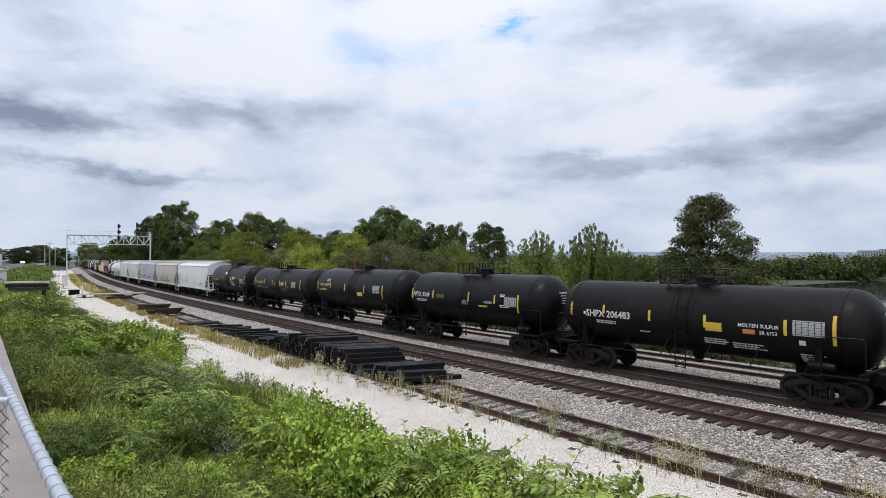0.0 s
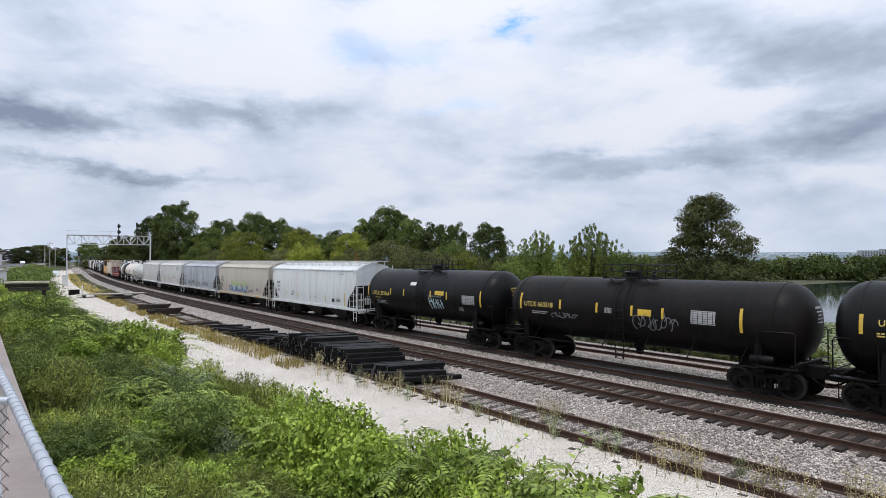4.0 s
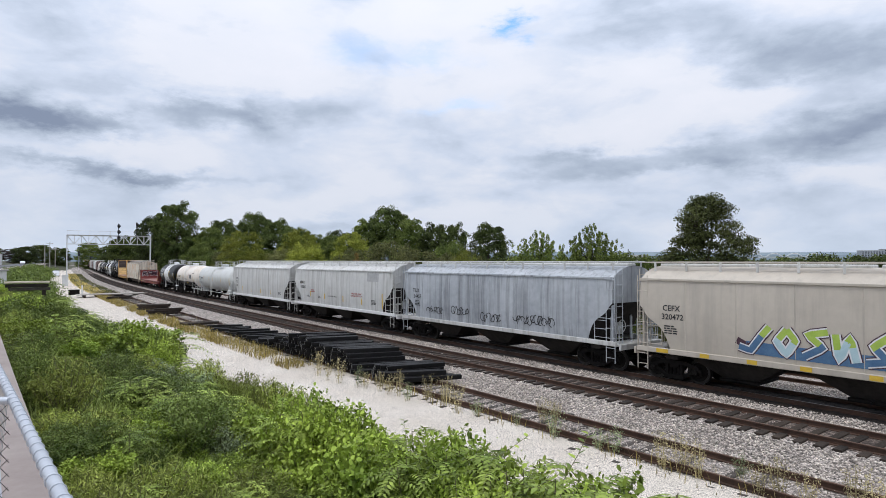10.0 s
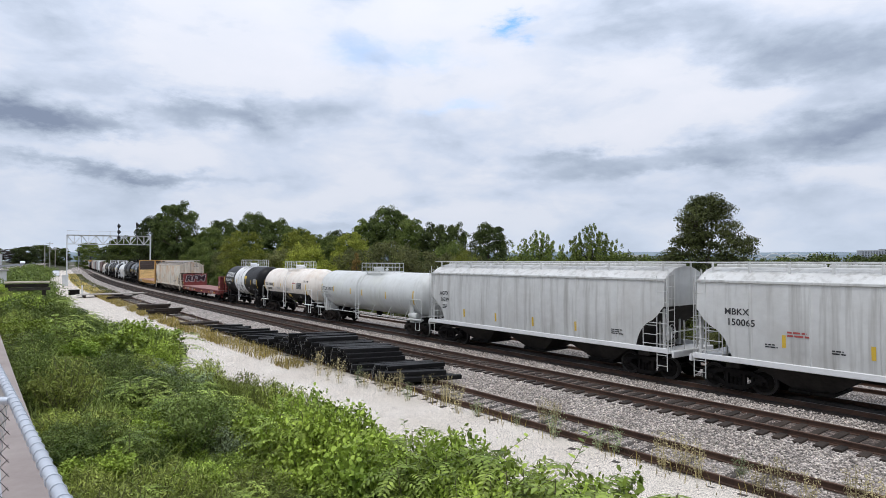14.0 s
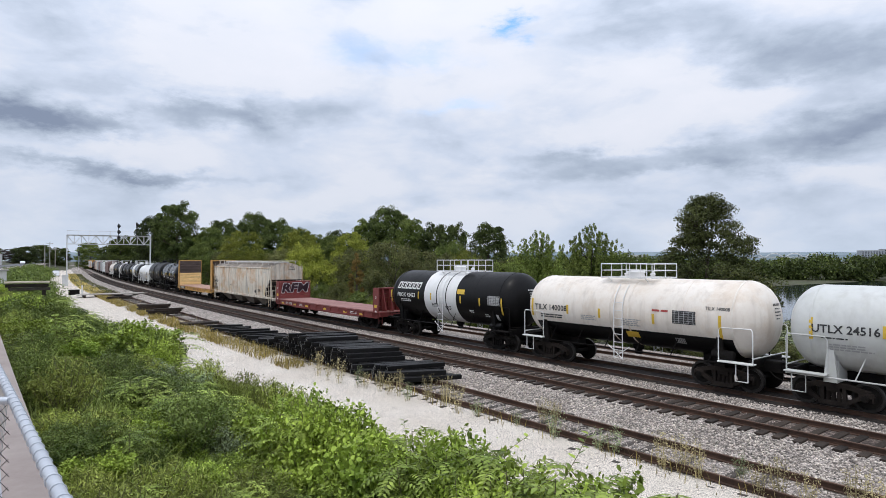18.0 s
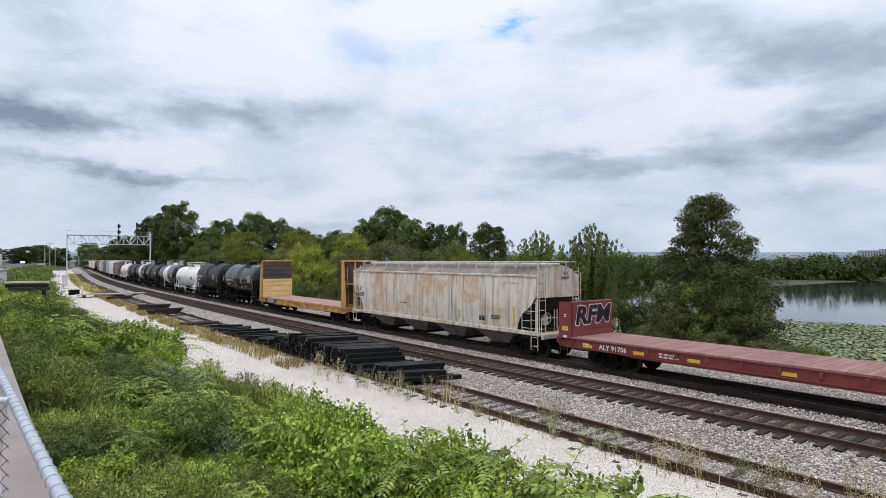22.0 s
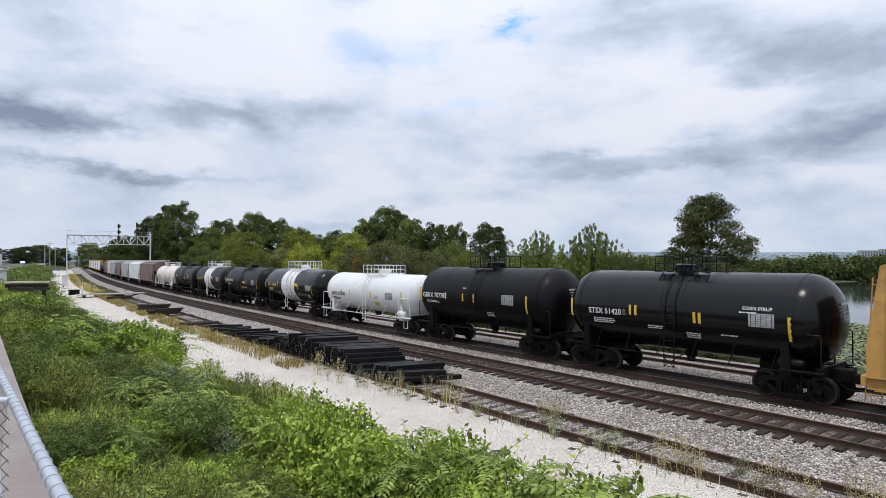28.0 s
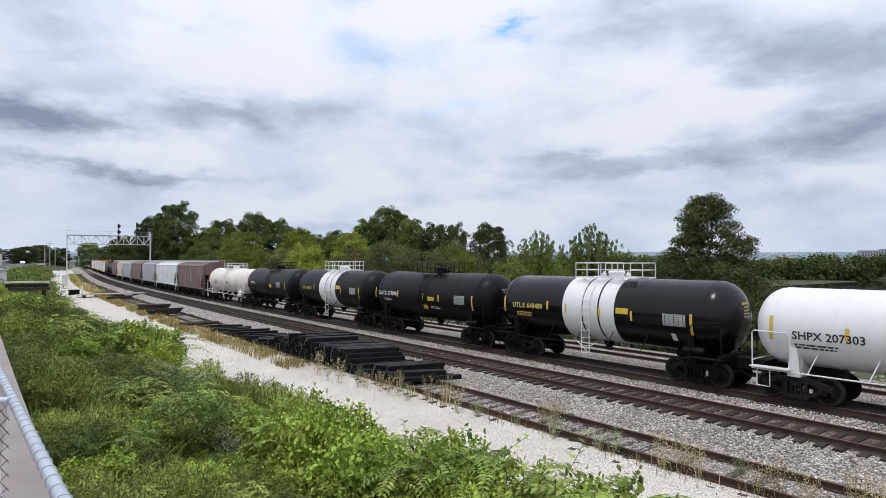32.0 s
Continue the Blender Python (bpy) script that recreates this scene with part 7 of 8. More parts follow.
def make_pinnate(label, leaf, H, W, seed, fronds, pairs=9, ln=0.62, size=0.115):
    """A shrub of arching feathered leaves."""
    rng = np.random.default_rng(seed)
    t = thing("shrub", label, "shrub", group="shrubs on the bank")
    sh = Shape()
    V = []
    stems = 6
    for j in range(stems):
        a = j * 2.4 + rng.uniform(-0.3, 0.3)
        q = W / 2 * math.sqrt((j + 0.5) / stems) * 0.8
        top = H * rng.uniform(0.72, 0.97)
        p0, p1 = Vector((math.cos(a) * q * 0.3, math.sin(a) * q * 0.3, -0.12)), Vector((math.cos(a) * q, math.sin(a) * q, top))
        sh.tube([p0, p0.lerp(p1, 0.5) + Vector((rng.normal() * 0.04, rng.normal() * 0.04, 0)), p1], 0.016, 5, r1=0.007)
        for i in range(fronds // stems):
            f = 0.3 + 0.7 * ((i + rng.uniform(0, 0.9)) / (fronds // stems)) ** 0.7
            o = p0.lerp(p1, f)
            b = i * 2.4 + rng.uniform(-0.4, 0.4)
            L = ln * rng.uniform(0.65, 1.15)
            rise = rng.uniform(0.15, 0.75)
            R = []
            for g in range(pairs + 2):
                u = g / (pairs + 1)
                R.append(o + Vector((math.cos(b) * L * u, math.sin(b) * L * u, L * (rise * u - 0.62 * u * u))))
            sh.tube([R[0], R[len(R) // 2], R[-1]], 0.005, 3, caps=False, r1=0.002)
            for g in range(1, pairs + 2):
                d = (R[g] - R[g - 1]).normalized()
                s = d.cross(Vector((0, 0, 1))).normalized()
                up = s.cross(d)
                z = size * rng.uniform(0.8, 1.15) * (1.0 - 0.45 * abs(g / (pairs + 1) - 0.45))
                for k in ((-1, 1) if g <= pairs else (0,)):
                    w = (s * k + d * 0.45 - up * 0.18).normalized() if k else d
                    e = w.cross(up).normalized() * z * 0.19
                    c = R[g]
                    V += [c, c + w * z * 0.45 + e + up * 0.01, c + w * z, c + w * z * 0.45 - e + up * 0.01]
    tagged(part("woody_base", sh, M["stem"], t), kind="stuff")
    V = np.array([list(p) for p in V])
    part("foliage", array_mesh("leaves", V, np.arange(len(V)).reshape(-1, 4), M[leaf]), None, t)
    return t


SHRUBS = {
    "round_a": make_shrub("bright green round-leaved shrub on the bank", "leaf_shrub", 2.2, 2.2, 31, 4200, 0.105, 0.80, stems=26),
    "round_b": make_shrub("bright green leafy shrub on the bank", "leaf_shrub", 2.4, 2.4, 32, 5000, 0.095, 0.64, stems=30),
    "deep_a": make_shrub("deep green dense shrub on the bank", "leaf_shrub2", 2.4, 2.6, 33, 5200, 0.088, 0.56, stems=30),
    "deep_b": make_shrub("deep green leafy shrub on the bank", "leaf_shrub2", 2.3, 2.2, 34, 5000, 0.080, 0.50, stems=28),
    "feather_a": make_pinnate("green sumac shrub with feathered leaves", "leaf_pinnate", 2.2, 2.0, 35, 96, 8, 0.74, 0.165),
    "feather_b": make_pinnate("green sumac shrub with long feathered leaves", "leaf_pinnate", 2.4, 2.0, 36, 90, 10, 0.92, 0.175),
    "silver": make_shrub("silvery green spiky weed clump", "leaf_silver", 1.5, 1.2, 37, 2400, 0.070, 0.4, stems=26),
    "wispy": make_shrub("wispy yellow green weed clump", "grass", 1.5, 1.5, 38, 2600, 0.105, 0.20, stems=40),
}
SIZES = {"round_a": 2.2, "round_b": 2.4, "deep_a": 2.4, "deep_b": 2.3, "feather_a": 2.4, "feather_b": 2.6, "silver": 1.5, "wispy": 1.5}
def plant(kind, s, off, h, turn, wide=1.0):
    x, y, _ = line_at(s, off)
    k = h / SIZES[kind]
    m = pose(float(x), float(y), float(land(s, off)) - 0.05, 0, 0, turn) @ Matrix.Diagonal((k * wide, k * wide, k, 1))
    stand(SHRUBS[kind], m)


_r = random.Random(21)
def patch(s, o, a, b):
    """Even noise over the bank, 0 to 1."""
    return min(1.0, max(0.0, 0.5 + 0.9 * noise.noise((s * a, o * a * 1.3, b))))


# near the eye: bright shrubs and sumac in mounds, each kind in its own patches
for _i in range(13):
    for _j in range(5):
        _s, _o = 10.8 + _i * 0.98 + _r.uniform(-0.4, 0.4), 16.4 + _j * 0.85 + _r.uniform(-0.35, 0.35)
        if _o > 18.4 and _s < 13.5:
            continue
        _top = 0.95 + 1.25 * patch(_s, _o, 0.55, 2.0) + (0.25 if _o < 17.6 else 0.0) + 0.25 * (_s > 14)
        _k = patch(_s, _o, 0.45, 9.0)
        _kind = ("feather_b", "round_b", "round_a", "round_b", "round_a", "feather_a")[min(5, int(_k * 6))] if _s < 15.0 else ("feather_b", "round_b", "feather_a", "deep_b")[int(_k * 3.99)]
        plant(_kind, _s, _o, min(2.9, max(0.7, _top - float(land(_s, _o)))), _r.uniform(0, 360), _r.uniform(0.75, 1.0))
for _i in range(15):
    _s, _o = 14.8 + _i * 0.27, _r.uniform(16.6, 17.5)
    plant(("feather_b", "feather_a", "round_b")[_i % 3], _s, _o, 2.15 + _r.uniform(-0.25, 0.25) - float(land(_s, _o)), _i * 83, 0.75)
# an open weedy gap, low beside the fence
for _i in range(64):
    _s, _o = _r.uniform(1.0, 11.5), _r.uniform(16.8, 19.6)
    _k = patch(_s, _o, 0.5, 5.0)
    plant(("wispy", "deep_b", "feather_a", "deep_a", "silver", "feather_b")[min(5, int(_k * 6))], _s, _o, 0.95 + 0.95 * patch(_s, _o, 0.6, 2.0), _r.uniform(0, 360), _r.uniform(0.95, 1.25))
for _i in range(80):
    _s, _o = _r.uniform(2.0, 17.5), _r.uniform(18.6, 21.9)
    plant(_r.choice(("wispy", "round_a", "deep_b", "feather_a", "round_b", "deep_a")), _s, _o, _r.uniform(0.5, 1.15), _r.uniform(0, 360), _r.uniform(0.9, 1.3))
# tall weeds against the fence further along
for _i in range(40):
    _s, _o = 9.0 - _i * 0.85, _r.uniform(21.1, 21.8)
    plant(_r.choice(("deep_b", "wispy", "deep_a", "feather_a")), _s, _o, 2.95 + _r.uniform(-0.3, 0.2) - float(land(_s, _o)), _i * 97, 0.8)
for _i in range(7):
    plant(("deep_b", "round_b", "feather_a")[_i % 3], -21.9 + _i * 0.35, 19.5 + (_i % 4) * 0.45, 1.75, _i * 61, 0.8)
# one tall bush at the road's edge, silver weeds before it, wispy stalks beside it
for _s, _o, _h, _k in ((-2.9, 16.9, 2.6, "round_b"), (-2.2, 16.9, 2.75, "deep_a"), (-1.5, 17.1, 2.5, "round_b"), (-3.2, 16.4, 2.5, "deep_b"), (-5.2, 16.8, 2.7, "round_b"), (-7.5, 16.3, 2.6, "deep_a"), (-10.0, 16.6, 2.6, "round_a")):
    plant(_k, _s, _o, _h, _s * 140, 0.62)
for _s, _o, _h in ((0.2, 17.8, 1.7), (0.9, 17.7, 1.75), (1.6, 17.6, 1.6), (1.2, 18.1, 1.5), (-0.4, 18.0, 1.6), (2.2, 17.9, 1.5), (2.6, 17.6, 1.4)):
    plant("silver", _s, _o, _h, _s * 200)
for _i in range(20):
    plant("wispy", 1.2 + _i * 0.40, _r.uniform(15.5, 16.5), _r.uniform(1.7, 2.4), _i * 71, 0.62)
for _i in range(9):
    plant(("deep_b", "wispy", "round_b")[_i % 3], -1.0 + _i * 0.5, 16.1 + (_i % 4) * 0.22, 1.35 + 0.12 * (_i % 3), _i * 53, 0.8)
# the thicket further along
for _i in range(82):
    _s = -1.0 - 58 * (_i / 82) ** 1.2 + _r.uniform(-0.8, 0.8)
    _o = _r.uniform(15.9, 21.6)
    plant(_r.choice(("deep_a", "deep_b", "round_b", "round_a", "feather_a", "feather_b", "round_b")), _s, _o, (_r.uniform(1.3, 2.7) + (0.3 if _o < 17.5 else -0.3)) * (1.0 if _s > -12 else 0.72), _r.uniform(0, 360), _r.uniform(1.0, 1.35))
_g = np.random.default_rng(23)
_c = []
for _i in range(130):
    _s, _o, _w = -52 - 230 * (_i / 130) ** 1.2, _g.uniform(16.0, 22.2), _g.uniform(1.6, 3.2)
    _x, _y, _ = line_at(_s, _o)
    for _j in range(7):
        _d = _g.normal(size=(60, 3))
        _d /= np.linalg.norm(_d, axis=1)[:, None]
        _c.append(np.array([float(_x) + _g.normal() * _w * 0.35, float(_y) + _g.normal() * _w * 0.35, float(land(_s, _o)) + _g.uniform(0.2, 1.5)]) + _d * (_g.uniform(0, 1, 60) ** 0.5)[:, None] * _w * 0.32)
_v, _q = leaf_quads(np.concatenate(_c), 0.24, _g, slim=0.7)
tagged(new("far_thicket", array_mesh("far_thicket", _v, _q, M["leaf_shrub2"])), "green thicket along the bank in the distance", "shrubs", kind="stuff")


def blades(name, label, mat, spots, rng, category="grass", h=(0.3, 0.8), w=0.012, lean=0.35):
    """Grass: thin bent blades, three segments each."""
    n = len(spots)
    a = rng.uniform(0, 2 * np.pi, n)
    hh = rng.uniform(*h, n)
    d = np.stack([np.cos(a), np.sin(a), np.zeros(n)], 1)
    s = np.stack([-np.sin(a), np.cos(a), np.zeros(n)], 1) * w
    bend = rng.uniform(0.1, 1.0, n) * lean
    V = []
    for u, ww in ((0.0, 1.0), (0.4, 0.9), (0.75, 0.6), (1.0, 0.08)):
        c = spots + d * (bend * hh * u * u)[:, None] + np.array([0, 0, 1.0]) * (hh * (u - 0.25 * bend * u * u))[:, None]
        V += [c - s * ww, c + s * ww]
    V = np.stack(V, 1).reshape(-1, 3)
    b = np.arange(n)[:, None] * 8
    Q = np.concatenate([b + np.array([0, 1, 3, 2]), b + np.array([2, 3, 5, 4]), b + np.array([4, 5, 7, 6])])
    tagged(new(name, array_mesh(name, V, Q, M[mat])), label, category, kind="stuff")


def spots_on(rng, n, s0, s1, o0, o1, clump=0.0, sink=0.03, floor=None):
    s, o = rng.uniform(s0, s1, n), rng.uniform(o0, o1, n)
    if clump:
        c = np.array([noise.noise((a * clump, b * clump, 3.0)) for a, b in zip(s, o)])
        keep = c > rng.uniform(-0.35, 0.35, n)
        s, o = s[keep], o[keep]
    x, y, _ = line_at(s, o)
    z = land(s, o) if floor is None else np.full_like(x, floor)
    return np.stack([x, y, z - sink], 1)


_g = np.random.default_rng(5)
blades("bank_grass", "tall green grass on the bank", "grass_green", np.concatenate([spots_on(_g, 30000, 2.0, 20.0, 17.8, 22.1, 0.9), spots_on(_g, 14000, 2.0, 12.5, 15.5, 19.0, 0.9)]), _g, h=(0.25, 0.75), w=0.010, lean=1.1)
blades("thicket_grass", "rough grass under the shrubs", "grass_green", spots_on(_g, 26000, -90, 3.0, 15.2, 22.0, 0.4), _g, h=(0.3, 0.8), w=0.018, lean=0.8)
blades("verge_weeds", "dry yellow weeds along the disused siding", "grass_dry", np.concatenate([spots_on(_g, 24000, -80, -4.0, 9.5, 10.9, 0.5, floor=-0.53), spots_on(_g, 450, -4, 24, 9.1, 9.8, 1.4, floor=-0.50)]), _g, "weeds", h=(0.15, 0.65), w=0.012, lean=0.6)
blades("far_weeds", "dry grass and weeds where the siding ends", "grass_dry", spots_on(_g, 9000, -230, -80, 8.6, 11.0, 0.25, floor=-0.56), _g, "weeds", h=(0.25, 0.7), w=0.02, lean=0.6)
blades("far_grass", "green brown grass where the siding ends", "leaf_olive", spots_on(_g, 22000, -230, -80, 7.0, 10.8, 0.3, floor=-0.56), _g, "grass", h=(0.2, 0.6), w=0.025, lean=0.6)
blades("siding_weeds", "small weeds between the siding ties", "straw", spots_on(_g, 900, -60, 24, 7.4, 9.2, 1.6, floor=-0.44), _g, "weeds", h=(0.08, 0.40), w=0.008, lean=0.7)


def make_sprig(label, H, seed, n=17, size=0.115, arch=0.55):
    """A lone shoot: thin arching stem with broad leaves in two rows."""
    rng = np.random.default_rng(seed)
    t = thing("sapling", label, "sapling", group="saplings on the bank")
    row = [Vector((arch * H * f ** 2.2 + rng.normal() * 0.015, rng.normal() * 0.015, -0.1 + (H + 0.1) * (f - 0.18 * arch * f ** 3))) for f in (0, 0.2, 0.4, 0.6, 0.75, 0.88, 1.0)]
    part("stem", Shape().tube(row, 0.013, 6, r1=0.003), M["stem"], t)
    for i in range(n):
        f = 0.40 + 0.60 * (i + 0.5) / n
        k = min(int(f * 6), 5)
        p = row[k].lerp(row[k + 1], f * 6 - k)
        d = (row[k + 1] - row[k]).normalized()
        side = Vector((0, 1 if i % 2 else -1, 0)) * 0.8 + d * 0.4 + Vector((rng.normal() * 0.3, 0, rng.normal() * 0.25 + 0.1))
        w = side.normalized()
        up = w.cross(d.cross(w)).normalized() if abs(w.dot(d)) < 0.99 else Vector((0, 0, 1))
        e = w.cross(Vector((0, 0, 1))).normalized()
        z = size * rng.uniform(0.75, 1.2) * (1.15 - 0.5 * f)
        sag = Vector((0, 0, -0.18 * z))
        ve = [p, p + w * z * 0.3 + e * z * 0.30 + Vector((0, 0, z * 0.06)), p + w * z * 0.75 + e * z * 0.24 + sag * 0.4, p + w * z * 1.1 + sag, p + w * z * 0.75 - e * z * 0.24 + sag * 0.4, p + w * z * 0.3 - e * z * 0.30 + Vector((0, 0, z * 0.06)), p + w * z * 0.6 - Vector((0, 0, z * 0.05))]
        part("leaf", Shape().add([tuple(v) for v in ve], [(0, 1, 6), (1, 2, 6), (2, 3, 6), (3, 4, 6), (4, 5, 6), (5, 0, 6)]), M["leaf_shrub2" if i % 3 else "leaf_shrub"], t)
    return t


_sa, _sb = make_sprig("slender green sapling with oval leaves on the bank", 2.6, 61, 22, 0.15), make_sprig("arching green sapling shoot with oval leaves", 2.5, 62, 26, 0.17, 0.8)
_sa.matrix_basis = on_line(15.2, 17.0, float(land(15.2, 17.0)), -30)
_sb.matrix_basis = on_line(17.5, 17.2, float(land(17.5, 17.2)), 20)
for _i, (_s, _o, _t, _k, _q) in enumerate(((15.5, 17.1, 60, 0, 1.03), (16.1, 17.0, 10, 0, 1.0), (16.9, 17.0, 60, 1, 1.0), (17.3, 16.9, 100, 0, 1.12), (17.9, 17.1, 30, 1, 1.0), (18.2, 17.2, 0, 1, 0.95), (14.6, 16.9, 150, 0, 0.95), (13.6, 16.8, 40, 0, 0.95), (11.2, 16.6, 20, 0, 0.9), (18.0, 17.6, 45, 1, 0.98))):
    copy_thing((_sa, _sb)[_k], on_line(_s, _o, float(land(_s, _o)), _t) @ Matrix.Scale(_q, 4))


def weed_clump(label, mat, h, seed, n=110):
    rng = np.random.default_rng(seed)
    t = thing("weed", label, "weed", group="weeds by the siding")
    sh = Shape()
    P = []
    for j in range(7):
        a, q = j * 2.4, 0.06 + 0.03 * j
        e = Vector((math.cos(a) * q, math.sin(a) * q, h * rng.uniform(0.7, 1.0)))
        sh.tube([Vector((math.cos(a) * q * 0.3, math.sin(a) * q * 0.3, -0.05)), e], 0.005, 4, r1=0.002)
        f = rng.uniform(0.25, 1.0, n // 7)
        P.append(np.array(list(e)) * f[:, None] + rng.normal(size=(n // 7, 3)) * 0.035)
    tagged(part("woody_base", sh, M["straw"], t), kind="stuff")
    v, q = leaf_quads(np.concatenate(P), 0.05, rng, slim=0.35)
    part("foliage", array_mesh("leaves", v, q, M[mat]), None, t)
    return t


_wa, _wb = weed_clump("dry straw coloured weed beside the siding", "straw", 0.75, 41, 230), weed_clump("green weed beside the siding", "leaf_silver", 0.6, 42, 230)
_wa.matrix_basis, _wb.matrix_basis = on_line(5.9, 9.25, -0.5), on_line(9.6, 9.3, -0.5)
for _i, (_s, _o, _k) in enumerate(((6.2, 9.4, 0), (5.5, 9.6, 0), (9.9, 8.4, 0), (10.2, 8.2, 0), (10.0, 8.0, 0), (3.9, 9.9, 0), (3.4, 10.0, 0), (2.8, 10.0, 0), (2.0, 10.2, 0), (1.5, 10.2, 1), (12.6, 9.2, 1), (13.1, 9.1, 1), (14.6, 9.3, 0), (14.9, 9.0, 0), (15.4, 9.2, 0),
                                   (16.8, 9.1, 0), (17.1, 8.9, 0), (17.7, 9.0, 0), (18.4, 8.6, 0), (18.9, 8.9, 0), (8.0, 9.5, 1), (4.7, 10.0, 1), (0.2, 10.4, 0), (-0.7, 10.5, 0), (-1.8, 10.4, 0), (7.2, 9.7, 0), (11.2, 9.4, 1), (16.0, 8.3, 1))):
    copy_thing((_wa, _wb)[_k], on_line(_s, _o, -0.5, _i * 77) @ Matrix.Scale(1.0 + 0.6 * _r.random(), 4))

# ---------------- lake and distance ----------------
def build_lake():
    n = 40
    vs, fs = [], []
    xs, ys = np.linspace(-60, 1400, n), np.linspace(20, 1600, n)
    gx, gy = np.meshgrid(xs, ys)
    i = np.arange(n * n).reshape(n, n)
    q = np.stack([i[:-1, :-1], i[:-1, 1:], i[1:, 1:], i[1:, :-1]], -1).reshape(-1, 4)
    me = array_mesh("water", np.stack([gx.ravel(), gy.ravel(), np.full(n * n, -2.42)], 1), q, M["water"])
    tagged(new("water", me), "calm grey lake reflecting the sky", "lake", kind="structure")


build_lake()


def build_lilies():
    rng = np.random.default_rng(9)
    n = 95000
    s, o = rng.uniform(-48, 75, n), -17 - 38 * rng.uniform(0, 1, n) ** 0.85
    edge = np.array([noise.noise((a * 0.09, b * 0.09, 1.0)) for a, b in zip(s, o)])
    keep = (o > -50 - 9 * edge) & (edge > -0.42)
    s, o = s[keep], o[keep]
    x, y, _ = line_at(s, o)
    n = len(x)
    z = -2.36 + rng.uniform(0, 0.42, n) ** 1.5
    r = rng.uniform(0.085, 0.19, n)
    tx, ty = rng.normal(size=n) * 0.25, rng.normal(size=n) * 0.25
    k = 6
    V = np.zeros((n, k, 3))
    for j in range(k):
        a = 2 * np.pi * j / k
        V[:, j, 0] = x + np.cos(a) * r
        V[:, j, 1] = y + np.sin(a) * r
        V[:, j, 2] = z + r * (np.cos(a) * tx + np.sin(a) * ty)
    tagged(new("lily_pads", array_mesh("lily_pads", V.reshape(-1, 3), np.arange(n * k).reshape(n, k), M["lily"])), "dense green lily pads covering the near shore", "water lilies", kind="stuff")


build_lilies()


def far_woods(name, label, pts, mat, rng, size, per):
    """Distant trees as leafy clumps."""
    C = []
    for x, y, z0, h, w in pts:
        for _ in range(9):
            f = rng.uniform(0.12, 0.95)
            r = w / 2 * math.sqrt(max(0.1, 1 - ((f - 0.45) / 0.6) ** 2))
            a = rng.uniform(0, 2 * math.pi)
            c = np.array((x + math.cos(a) * r * 0.7, y + math.sin(a) * r * 0.7, z0 + f * h))
            d = rng.normal(size=(per, 3))
            d /= np.linalg.norm(d, axis=1)[:, None]
            C.append(c + d * (rng.uniform(0, 1, per) ** 0.5)[:, None] * w * 0.24)
    C = np.concatenate(C)
    v, q = leaf_quads(C, size, rng, slim=0.8)
    tagged(new(name, array_mesh(name, v, q, M[mat])), label, "trees", kind="stuff")


_g = np.random.default_rng(12)
_pts = []
for _i in range(190):
    _x = 40 + 330 * _i / 190 + _g.normal() * 1.5
    _pts.append((_x, 204 + _g.uniform(0, 13), -2.9, _g.uniform(5.0, 9.2), _g.uniform(5.5, 9.5)))
far_woods("far_shore_trees", "dark green trees along the far shore", _pts, "leaf_dark", _g, 0.8, 50)
_pts = [(20 + 420 * _i / 120 + _g.normal() * 4, 250 + _g.uniform(0, 60), -2.2, _g.uniform(7, 9.5), _g.uniform(8, 13)) for _i in range(120)]
far_woods("far_shore_wood", "green woods behind the far shore", _pts, "leaf_mid", _g, 1.1, 30)


def build_hills():
    rng = random.Random(4)
    for name, dist, lo, hi, x0, x1 in (("hills", 2600, 26, 44, -1900, 2900), ("hill_ridge", 3600, 40, 66, -2600, 3600)):
        n = 120
        front, back = [], []
        vs = []
        for i in range(n + 1):
            x = x0 + (x1 - x0) * i / n
            h = lo + (hi - lo) * (0.5 + 0.5 * noise.noise((i * 0.11, dist * 0.01, 0.0))) + 3 * noise.noise((i * 0.9, 2.0, dist))
            vs.append([(x, dist, -3.0), (x, dist + 30, h * 0.75), (x, dist + 120, h), (x, dist + 400, -3.0)])
        sh = Shape().loft(vs, closed=False, caps=False)
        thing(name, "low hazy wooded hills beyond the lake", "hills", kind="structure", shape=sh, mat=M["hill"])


build_hills()


def arch_bridge():
    """A white river bridge of low arches, far away."""
    b = thing("arch_bridge", "distant white bridge with low arches", "bridge", at=pose(820, 1480, 0, 0, 0, -8))
    part("deck", Shape().box((0, 0, 12), (230, 9, 2.2), 0.1), M["wall_far"], b)
    for i in range(5):
        x = -92 + i * 46
        pts = [(x - 21 + 42 * j / 14, -5, 12 + 9.0 * math.sin(math.pi * j / 14)) for j in range(15)]
        part("arch", Shape().tube(pts, 1.1, 6), M["wall_far"], b)
        part("pier", Shape().box((x - 23, 0, 4), (3, 8, 16), 0.1), M["wall_far"], b)


arch_bridge()


def far_building(x, y, w, h, d, mat, label, floors, bays):
    b = thing("building", label, "building", at=pose(x, y, 0))
    part("wall", Shape().box((0, 0, h / 2 - 2), (w, d, h + 4), 0.1), M[mat], b)
    part("roof", Shape().box((0, 0, h + 0.4), (w * 1.01, d * 1.01, 0.8), 0.1), M["roof_far"], b)
    for i in range(bays):
        for j in range(floors):
            part("window", Shape().box((-w / 2 + w * (i + 0.5) / bays, -d / 2 - 0.05, 3 + (h - 4) * (j + 0.5) / floors), (w / bays * 0.5, 0.2, h / floors * 0.45)), M["dark_glass"], b)


